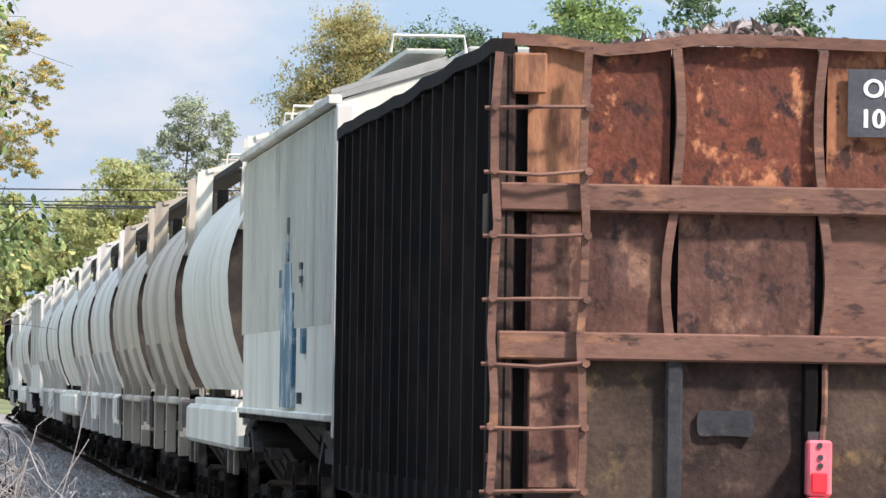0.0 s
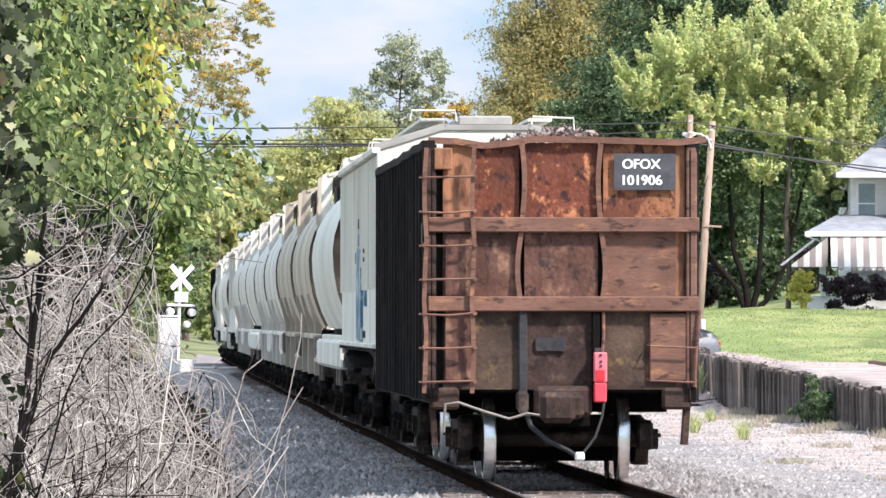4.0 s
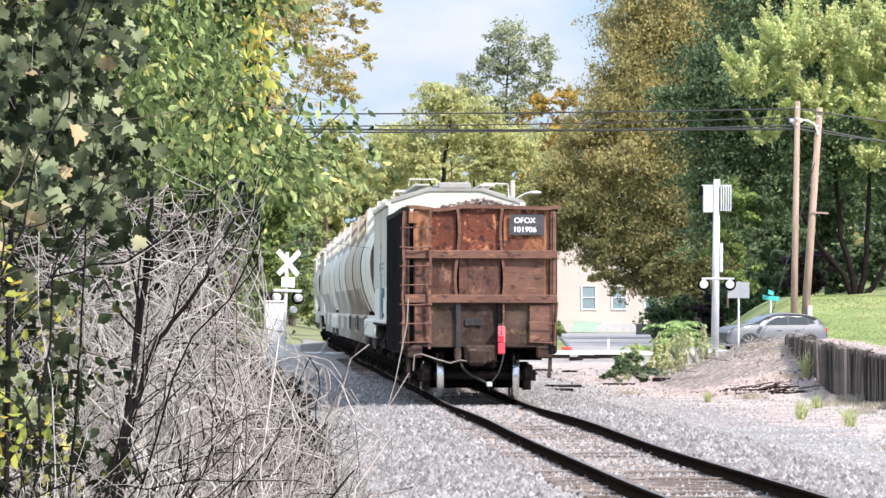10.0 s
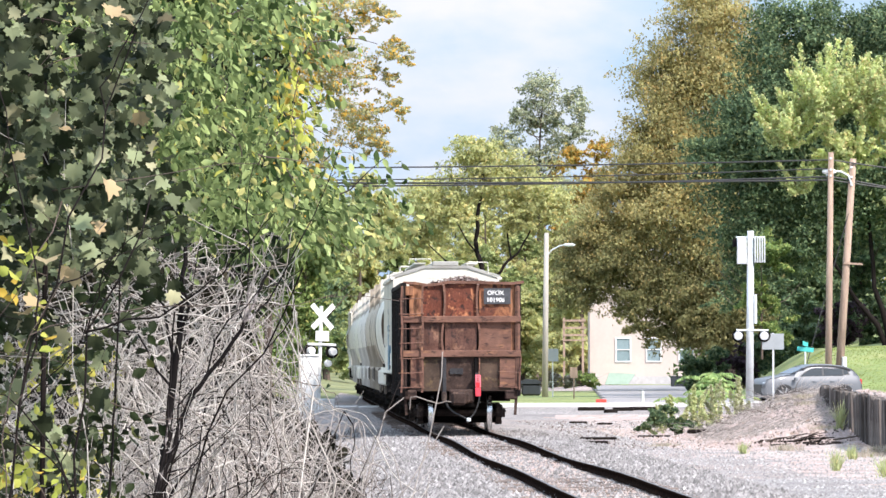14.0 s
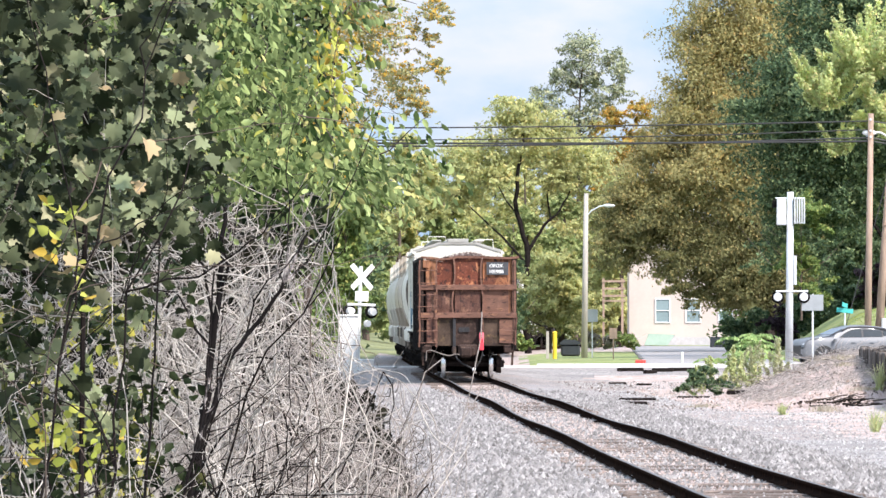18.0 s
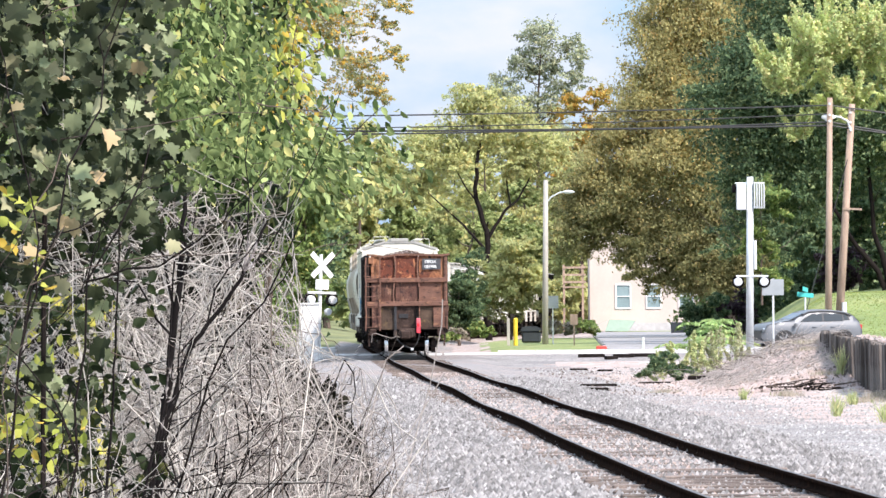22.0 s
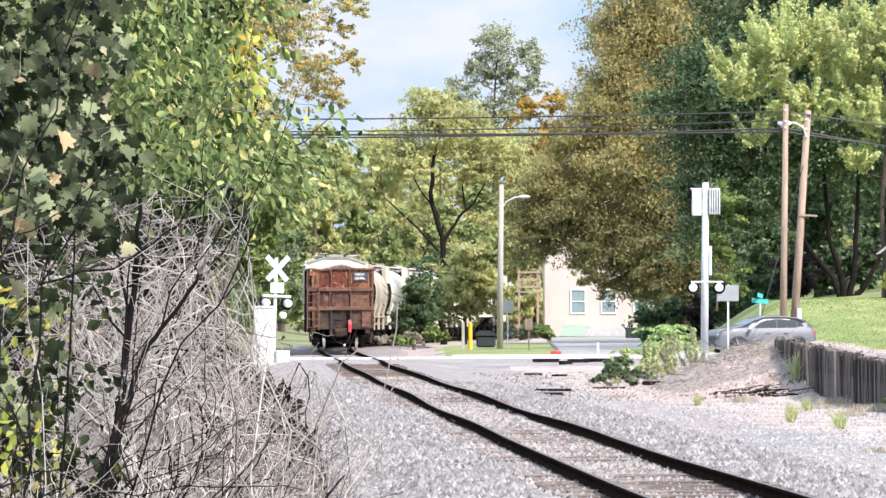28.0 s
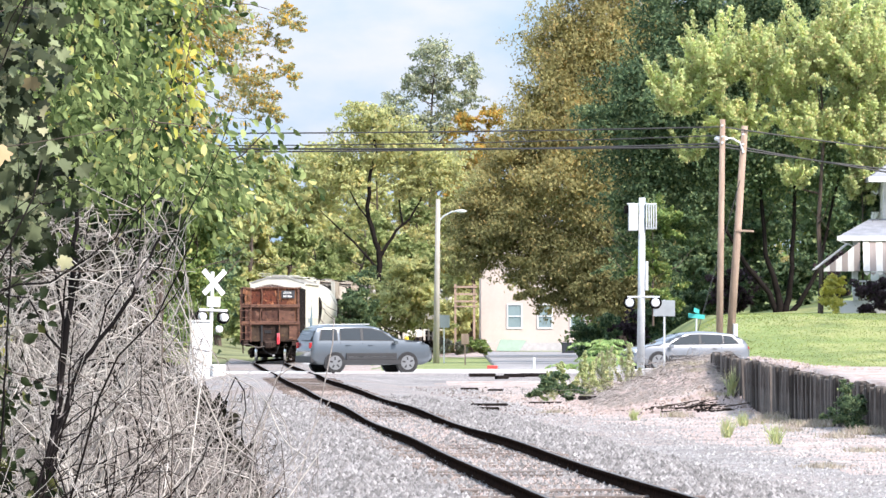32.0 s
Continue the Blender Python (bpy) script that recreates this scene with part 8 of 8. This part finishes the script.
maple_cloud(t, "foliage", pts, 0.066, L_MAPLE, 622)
pts = spray_points(rng, 260, (-2.4, 27.2, 0.7), (-1.0, 29, 3.5), in_maple)
st = pts[rng.integers(0, len(pts), 30)]
tw = bent_lines(rng, st, rng.normal(size=(30, 3)) * np.array([0.9, 0.4, 0.7]) + np.array([0.3, 0, 0.2]), rng.uniform(0.3, 0.9, 30), 0.25, 6, 0.15)
v, f = twig_arrays(tw, rng.uniform(0.002, 0.004, 30), 3)
mesh_arrays("twig_tangle", v, f, BARK, t)["kind"] = "stuff"
maple_cloud(t, "withered_leaves", pts[:16], 0.09, L_SEAR, 623)
maple_cloud(t, "curled_leaves", np.array([(-1.42, 27.4, 2.10), (-1.46, 27.4, 2.12), (-1.52, 27.4, 2.16), (-1.56, 27.4, 2.00), (-1.60, 27.4, 1.97), (-1.62, 27.4, 2.52), (-1.30, 27.4, 2.42)]), 0.085, L_SEAR, 624)
near_me = None
for i, p in enumerate(pts[16:140]):
    if near_me is None:
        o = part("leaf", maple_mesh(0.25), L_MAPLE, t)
        near_me = o.data
    else:
        o = new("leaf", near_me)
        o.parent = t
    o.matrix_basis = pose(p[0], p[1], p[2], 55 + rng.normal() * 25, rng.normal() * 25, rng.normal() * 60) @ Matrix.Diagonal((0.10, -0.10, 0.10, 1))


# fresh green ash behind it, hanging out towards the track
def in_ash(x, y, z):
    a, h = view_slopes(x, y, z)
    n1 = noise.noise((z * 2.1, y * 0.25, 4.0)) + 0.6 * noise.noise((z * 6.0, y * 0.3, 11.0))
    edge = np.interp(h, [0.9, 1.5, 2.1, 2.7, 3.3, 4.2], [-2.6, -2.1, -2.0, -2.2, -2.3, -2.1]) + 0.34 * n1
    low = 1.62 + 0.28 * max(0.0, -a - 2.6) + 0.55 * noise.noise((x * 3, 2.0, 7.0)) + 0.3 * noise.noise((x * 9, 5.0, 7.0))
    gap = noise.noise((x * 2.6, y * 0.7, z * 2.8 + 9)) + 0.8 * noise.noise((x * 6.0, y * 1.2, z * 6.0))
    return a < edge and h > low and gap > -0.08


t = thing("ash_sapling", pose(0, 0, 0), "fresh green ash sapling with drooping leaf sprays", "tree")
bm = bmesh.new()
for x0, x1, z1 in ((-1.75, -1.35, 4.6),):
    sweep(bm, [(x0 - 0.5 + (x1 - x0) * k / 6 + rng.normal() * 0.02, 46, -0.4 + (z1 + 0.4) * k / 6) for k in range(7)], 0.045, 0.045, 7)
part("trunk", bm, TWIG_DARK, t)
starts = spray_points(rng, 9800, (-3.2, 34.0, 1.6), (-0.2, 40, 3.9), in_ash)
# long drooping sprays that hang out beyond the crown's edge
outer = np.array([(-0.0195 * 36 + rng.normal() * 0.09, 36 + rng.normal(), 1.8 + 0.36 * rng.uniform(1.75, 2.7)) for i in range(40)])
starts = np.concatenate([starts, outer])
pts, tips = [], []
for i, p in enumerate(starts):
    far = i >= len(starts) - 40
    d = np.array([rng.normal() * 0.8 + (0.9 if far else 0.35), rng.normal() * 0.6, -0.25 + rng.normal() * 0.3])
    d /= np.linalg.norm(d)
    side = np.cross(d, [0, 0.3, 1.0])
    side /= np.linalg.norm(side)
    l = rng.uniform(0.24, 0.46) if far else rng.uniform(0.14, 0.30)
    for k in range(4):
        q = p + d * l * (k + 1) / 4 + np.array([0, 0, -0.35 * l * ((k + 1) / 4) ** 2])
        for s_ in (-1, 1):
            pts.append(q + side * s_ * 0.035)
            tips.append(0.55 * (d + side * s_ * 0.9 + np.array([0, 0, -0.8]) + rng.normal(size=3) * 0.7))
pts = np.array(pts) + rng.normal(size=(len(pts), 3)) * 0.01
tips = np.array(tips)
a_, h_ = view_slopes(pts[:, 0], pts[:, 1], pts[:, 2])
st = starts[rng.integers(0, len(starts), 220)]
tw = bent_lines(rng, st, rng.normal(size=(220, 3)) * np.array([0.9, 0.5, 0.6]) + np.array([0.5, 0, 0.3]), rng.uniform(0.15, 0.4, 220), 0.35, 6, 0.15)
v, f = twig_arrays(tw, rng.uniform(0.002, 0.005, 220), 3)
mesh_arrays("twig_tangle", v, f, BARK, t)["kind"] = "stuff"
turned = (rng.random(len(pts)) < 0.75 * np.exp(-((a_ + 2.25) / 0.32) ** 2 - ((h_ - 3.3) / 0.7) ** 2)) | (rng.random(len(pts)) < 0.012)
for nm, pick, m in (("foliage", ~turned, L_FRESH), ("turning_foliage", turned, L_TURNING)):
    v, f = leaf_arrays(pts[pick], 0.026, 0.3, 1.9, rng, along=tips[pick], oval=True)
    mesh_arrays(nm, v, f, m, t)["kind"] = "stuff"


# deeper leaves that close the view behind; shade is put into their dark colour
def in_back(x, y, z):
    a, h = view_slopes(x, y, z)
    return a < -2.35 + 0.35 * noise.noise((z * 1.1, y * 0.2, 2.0)) - 0.5 * max(0, 1.3 - h) and h > 0.7 + 0.3 * noise.noise((x, 0, 5)) and noise.noise((x * 1.1, y * 0.4, z * 1.2)) > -0.22


t = thing("lineside_maple", pose(0, 0, 0), "maple behind the brush, leaves coloured dark for shade", "tree")
bm = bmesh.new()
for x0, x1, z1 in ((-3.4, -2.6, 6.5), (-4.6, -4.4, 6.5)):
    limb_tree(bm, (x0, 54, -0.4), (x1, 54, z1), 0.10, rng, 10, 1.6, 0.3)
part("trunk", bm, BARK, t)
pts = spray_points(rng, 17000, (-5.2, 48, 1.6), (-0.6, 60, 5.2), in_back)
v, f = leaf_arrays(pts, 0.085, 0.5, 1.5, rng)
mesh_arrays("foliage", v, f, L_BACK_SHADE, t)["kind"] = "stuff"


# the dark mottled stems that stand in the thicket
def thicket_stem(path, r, label):
    t = thing("thicket_stem", pose(path[0][0], path[0][1], path[0][2]), label, "tree stem", "thicket stems")
    q = np.array(path, dtype=float) - np.array(path[0])
    u = np.linspace(0, len(q) - 1, 6 * len(q))
    q = np.stack([np.interp(u, np.arange(len(q)), q[:, i]) for i in range(3)], 1) + rng.normal(size=(len(u), 3)) * r * 0.18
    v, f = twig_arrays(q[None], np.array([r]), 8)
    mesh_arrays("stem", v, f, STEM, t)
    for j in range(6):
        st = q[rng.integers(6, len(q) - 4)][None]
        tw = bent_lines(rng, st, np.array([[rng.normal() * 0.8 + 0.4, rng.normal() * 0.4, 0.9]]), np.array([rng.uniform(0.3, 0.8)]), 0.2, 7, 0.1)
        v, f = twig_arrays(tw, np.array([r * 0.28]), 5)
        mesh_arrays("branch", v, f, STEM, t)


thicket_stem([(-1.47, 34, -0.4), (-1.40, 34, 1.0), (-1.36, 34, 1.38), (-1.295, 34, 1.90), (-1.265, 34, 2.30)], 0.028, "dark mottled stem standing in the thicket")
thicket_stem([(-1.53, 31.8, -0.4), (-1.31, 31.8, 1.23), (-1.17, 31.8, 1.64), (-0.96, 31.8, 1.92), (-0.85, 31.8, 2.16)], 0.015, "dark slanting stem in the thicket")
thicket_stem([(-1.44, 31.0, -0.4), (-1.38, 31.0, 0.84), (-1.24, 31.0, 1.45), (-1.20, 31.0, 2.0)], 0.010, "thin brown stem standing in the thicket")
thicket_stem([(-1.50, 30.6, -0.4), (-1.47, 30.6, 1.0), (-1.43, 30.6, 1.5), (-1.40, 30.6, 2.2)], 0.009, "thin brown stem standing in the thicket")


# leafless shrubs, whose dark and pale branches sweep up through the canes
def leafless_shrub(x, y, n, height, lean, material, label, seed, r0, free=False):
    r = np.random.default_rng(seed)
    t = thing("leafless_shrub", pose(x, y, -0.36), label, "bush", "leafless shrubs")
    for i in range(n):
        st = np.array([[r.normal() * 0.10, r.normal() * 0.12, 0.0]])
        c = bent_lines(r, st, np.array([[lean + r.normal() * 0.34, r.normal() * 0.15, 1.0]]), np.array([height * r.uniform(0.6, 1.1)]), 0.16, 14, 0.12, 0.012)
        if not free and not inside(c, x, y, -0.36, np.array([0.25]))[0]:
            continue
        paths, thick = [c], [r0 * r.uniform(0.7, 1.3)]
        for j in range(7):
            k = int(r.integers(3, 13))
            b = bent_lines(r, c[:, k], np.array([[lean + r.normal() * 0.8, r.normal() * 0.3, 0.8]]), np.array([height * r.uniform(0.10, 0.34)]), 0.25, 14, 0.2, 0.014)
            if free or inside(b, x, y, -0.36, np.array([0.25]))[0]:
                paths.append(b)
                thick.append(thick[0] * r.uniform(0.35, 0.6))
        v, f = twig_arrays(np.concatenate(paths), np.array(thick), 5)
        mesh_arrays("branch", v, f, material, t)


leafless_shrub(-2.05, 32.6, 9, 2.6, 0.30, TWIG_DARK, "dark leafless shrub with sweeping branches", 651, 0.008)
leafless_shrub(-1.75, 32.8, 7, 2.0, 0.42, TWIG_DARK, "dark leafless shrub with sweeping branches", 652, 0.007)
leafless_shrub(-1.35, 33.2, 6, 1.5, 0.35, TWIG_DARK, "low dark leafless shrub among dry canes", 653, 0.008)
leafless_shrub(-1.02, 34.2, 6, 1.0, 0.25, TWIG_DARK, "low dark leafless shrub among dry canes", 654, 0.006)
leafless_shrub(-1.95, 33.4, 9, 2.5, 0.36, TWIG_PALE, "bleached leafless shrub with long curved branches", 655, 0.0055)
leafless_shrub(-1.55, 33.0, 9, 1.9, 0.48, TWIG_PALE, "bleached leafless shrub with long curved branches", 656, 0.005)
leafless_shrub(-1.62, 27.4, 6, 2.3, 0.10, TWIG_PALE, "bleached leafless shrub before the vine", 660, 0.0042, True)
leafless_shrub(-1.85, 28.2, 4, 2.2, 0.18, TWIG_PALE, "bleached leafless shrub before the vine", 661, 0.004, True)
leafless_shrub(-1.30, 36.4, 12, 3.0, 0.04, TWIG_PALE, "tall bleached leafless shrub in the dry thicket", 662, 0.0042)
leafless_shrub(-0.98, 37.2, 44, 2.6, -0.02, TWIGM, "tall grey leafless shrub at the thicket's edge", 663, 0.0042)
leafless_shrub(-1.12, 38.0, 44, 2.7, -0.02, TWIGM, "tall grey leafless shrub at the thicket's edge", 669, 0.0042)
leafless_shrub(-1.70, 35.6, 12, 3.0, 0.10, TWIG_PALE, "tall bleached leafless shrub in the dry thicket", 664, 0.0042)
leafless_shrub(-1.32, 27.6, 6, 2.9, -0.02, TWIG_PALE, "thin bleached branches before the maple leaves", 665, 0.0032, True)
leafless_shrub(-1.62, 31.2, 9, 2.5, 0.22, TWIG_DARK, "dark leafless shrub with sweeping branches", 666, 0.0075)
leafless_shrub(-1.80, 31.6, 8, 1.9, 0.30, TWIG_DARK, "dark leafless shrub with sweeping branches", 667, 0.007)
leafless_shrub(-1.80, 30.6, 16, 2.2, 0.16, TWIG_PALE, "bleached leafless shrub before the vine", 670, 0.0042)
leafless_shrub(-1.55, 31.0, 14, 1.9, 0.22, TWIG_PALE, "bleached leafless shrub before the vine", 671, 0.0042)
leafless_shrub(-1.62, 27.0, 5, 3.6, 0.10, TWIG_DARK, "dark leafless shrub before the maple leaves", 657, 0.0075, True)
leafless_shrub(-1.50, 26.6, 4, 3.0, 0.16, BARK, "thin brown leafless shrub before the maple leaves", 659, 0.004, True)


def in_vine(x, y, z):
    a, h = view_slopes(x, y, z)
    return a < -4.6 + 0.5 * noise.noise((z * 3, 0, 8.0)) - max(0, h + 0.3) * 0.3 and noise.noise((x * 3, y, z * 3)) > 0.12


def in_vine_shade(x, y, z):
    a, h = view_slopes(x, y, z)
    return a < -4.35 + 0.7 * noise.noise((z * 4, y, 8.0)) and noise.noise((x * 5, y, z * 5)) > -0.05


t = thing("vine", pose(0, 0, 0), "leafy green vine climbing in the dry thicket", "vine")
pts = spray_points(rng, 3800, (-2.6, 33, 0.5), (-1.2, 38, 1.9), in_vine)
v, f = leaf_arrays(pts, 0.042, 0.2, 1.5, rng, oval=True)
mesh_arrays("foliage", v, f, L_VINE, t)["kind"] = "stuff"
# deeper leaves of the vine, their dark colour standing in for shade
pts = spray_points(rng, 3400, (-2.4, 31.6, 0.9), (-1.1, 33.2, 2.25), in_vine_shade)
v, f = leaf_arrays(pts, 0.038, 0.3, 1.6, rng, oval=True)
mesh_arrays("shaded_foliage", v, f, L_BACK_SHADE, t)["kind"] = "stuff"
# a few bright yellow leaves high in the vine
pts = np.concatenate([np.array(c) + rng.normal(size=(k, 3)) * np.array([0.055, 0.15, 0.075]) for c, k in (((-1.63, 27.4, 2.13), 24), ((-1.54, 27.4, 2.00), 12), ((-1.74, 29.0, 1.38), 36), ((-1.60, 29.5, 1.30), 26), ((-1.70, 29.5, 1.64), 14))])
v, f = leaf_arrays(pts, 0.032, 0.6, 1.5, rng, oval=True)
mesh_arrays("turning_foliage", v, f, L_TURNING, t)["kind"] = "stuff"


# undergrowth that fills the thicket from behind; its near-black colour stands in for shade
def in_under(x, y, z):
    a, h = view_slopes(x, y, z)
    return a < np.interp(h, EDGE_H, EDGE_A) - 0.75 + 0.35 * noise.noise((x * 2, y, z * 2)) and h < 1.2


t = thing("undergrowth", pose(0, 0, 0), "leafy undergrowth coloured near black for shade behind the dry canes", "bush")
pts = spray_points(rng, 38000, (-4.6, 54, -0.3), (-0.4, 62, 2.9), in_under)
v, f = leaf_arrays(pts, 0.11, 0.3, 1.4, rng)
mesh_arrays("foliage", v, f, L_UNDER_SHADE, t)["kind"] = "stuff"

# second layer of the near-black leaves, to darken gaps between the canes
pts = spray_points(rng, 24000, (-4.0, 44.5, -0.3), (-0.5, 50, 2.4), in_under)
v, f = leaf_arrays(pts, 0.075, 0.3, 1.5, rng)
mesh_arrays("inner_foliage", v, f, L_UNDER_SHADE, t)["kind"] = "stuff"


# ---- ties, stones and the many small pieces ----
bm = bmesh.new()
box(bm, -1.28, 1.28, -0.11, 0.11, -0.20, -0.02, 0.015)
tie_me = part("tie", bm, TIE, railway)
tie_me.matrix_basis = pose(track_x(66), 66, -0.11)
tie_rng = np.random.default_rng(3)
bm = bmesh.new()
for i in range(1, 420):
    y = 66 + i * 0.545
    turn = tie_rng.normal() * 1.2
    at = pose(track_x(y) + tie_rng.normal() * 0.05, y, -0.128 + rail_z(y) + tie_rng.normal() * 0.014 + wave(y, 0)[1] * 0.7, 0, tie_rng.normal() * 0.5, turn)
    if i < 300:
        t = new("tie", tie_me.data)
        t.parent = railway
        t.matrix_basis = at
    else:
        bmesh.ops.create_cube(bm, size=1, matrix=at @ pose(0, 0, -0.11) @ Matrix.Diagonal((2.56, 0.22, 0.18, 1)))
far_ties = part("ties_far_off", bm, TIE, railway)
far_ties["kind"] = "stuff"


def stones(name, k, y0, y1, d0, d1, s0, s1, material, label, seed, power=1.6):
    """Loose crushed stones as one sheet of separate pieces."""
    r = np.random.default_rng(seed)
    y = y0 + (y1 - y0) * r.random(k) ** power
    d = d0 + (d1 - d0) * r.random(k)
    x = np.array([track_x(q) for q in y]) + d
    z = np.array([ground_z(a, b) for a, b in zip(x, y)]) + 0.005
    s = (s0 + (s1 - s0) * r.random(k) ** 2)[:, None, None]
    base = np.array([(1, 0, -0.3), (-0.8, 0.3, -0.25), (0.1, 1, -0.3), (0, -0.9, -0.35), (0.1, 0.1, 0.8)])
    v = base[None] * (0.6 + 0.8 * r.random((k, 5, 1)))
    a = r.random(k) * 2 * np.pi
    c, q = np.cos(a)[:, None], np.sin(a)[:, None]
    v = np.stack([v[:, :, 0] * c - v[:, :, 1] * q, v[:, :, 0] * q + v[:, :, 1] * c, v[:, :, 2]], 2) * s + np.stack([x, y, z], 1)[:, None, :]
    tri = np.array([(4, 0, 2), (4, 2, 1), (4, 1, 3), (4, 3, 0)])
    f = (np.arange(k)[:, None, None] * 5 + tri[None]).reshape(-1, 3)
    return tagged(mesh_arrays(name, v.reshape(-1, 3), f, material), label, "ballast", kind="stuff")


stones("ballast_stones", 52000, 66, 215, -5.2, 3.6, 0.030, 0.075, BALLAST, "grey crushed stone ballast round the track", 21)
stones("track_stones", 20000, 66, 230, -1.1, 1.1, 0.02, 0.05, DIRT, "pinkish stones strewn over the ties", 25, 1.3)
stones("dirt_stones", 20000, 90, 270, 3.4, 10.5, 0.015, 0.04, STONE, "pale stones strewn on pinkish dirt", 22)
stones("bank_rubble", 7000, 184, 240, 5.0, 12.5, 0.02, 0.07, DIRT, "rubble and clods on the dirt bank", 23, 1.0)
stones("bank_clods", 2600, 186, 214, 6.2, 9.5, 0.04, 0.12, DIRT, "large clods of dirt on the bank's end", 26, 1.0)
stones("bank_chips", 700, 186, 212, 6.2, 9.5, 0.03, 0.09, BARK, "dark broken wood on the bank's end", 27, 1.0)
stones("dark_rubble", 1500, 184, 270, 3.6, 11, 0.02, 0.06, BARK, "dark chips of wood on the dirt", 24, 1.0)

# short grass on the sloping lawn
r = np.random.default_rng(28)
k = 42000
x, y = r.uniform(10.5, 40.0, k), 312 + 31 * r.random(k)
base = np.stack([x, y, [ground_z(a, b) for a, b in zip(x, y)]], 1)
lean = np.stack([r.normal(size=k) * 0.35, r.normal(size=k) * 0.35, np.ones(k)], 1) * r.uniform(0.015, 0.045, (k, 1))
wide = np.stack([np.full(k, 0.028), r.normal(size=k) * 0.02, np.zeros(k)], 1)
v = np.stack([base - wide, base + wide, base + lean], 1).reshape(-1, 3)
tagged(mesh_arrays("lawn_grass", v, np.arange(3 * k).reshape(-1, 3), L_LAWN), "short green grass on the sloping lawn", "grass", kind="stuff")


# ---- what moves ----
def car_rows(offset, length):
    """A rail vehicle's rear end, offset metres ahead of the last one, runs at an even speed."""
    rows = []
    for i in range(17):
        t = 2.0 * i
        y = 40.5 + 11.03 * t + offset
        a, b = y + length * 0.15, y + length * 0.85
        turn = -math.degrees(math.atan2(track_x(b) - track_x(a), b - a))
        x = track_x(a) - (track_x(b) - track_x(a)) / (b - a) * length * 0.15
        rows.append((t, pose(x, y, rail_z(y), 0, 0, turn)))
    return rows


def motions():
    for ob, offset, length in TRAIN:
        walk(ob, car_rows(offset, length))
    # the last car's wheels roll along the rails
    for truck_ in [c for c in gon.children if c.name.startswith("truck")]:
        for wheel in [c for c in truck_.children if c.name.startswith("wheel")]:
            at = wheel.matrix_basis.copy()
            turned_round = at[0][0] < 0
            walk(wheel, [(t, at @ Matrix.Rotation((1 if turned_round else -1) * 11.03 * t / 0.458, 4, "X")) for t in np.append(np.arange(0.0, 32.0, 0.0625), 32.0)])
    for ob, rows in DRIVEN:
        walk(ob, [(t, pose(x, y, z, 0, 0, turn)) for t, x, y, z, turn in rows])
        ts, xs_ = [r[0] for r in rows], [r[1] for r in rows]
        ahead = 1 if abs(rows[0][4]) < 90 else -1
        times = [0.0] + list(np.arange(rows[1][0], 32.0, 0.0667)) + [32.0]
        for wheel in [c for c in ob.children if c.name.startswith("wheel.") or c.name == "wheel"]:
            at = Matrix.Translation(wheel.matrix_basis.translation)
            walk(wheel, [(t, at @ Matrix.Rotation(ahead * (np.interp(t, ts, xs_) - xs_[0]) / 0.36, 4, "Y")) for t in times])


motions()
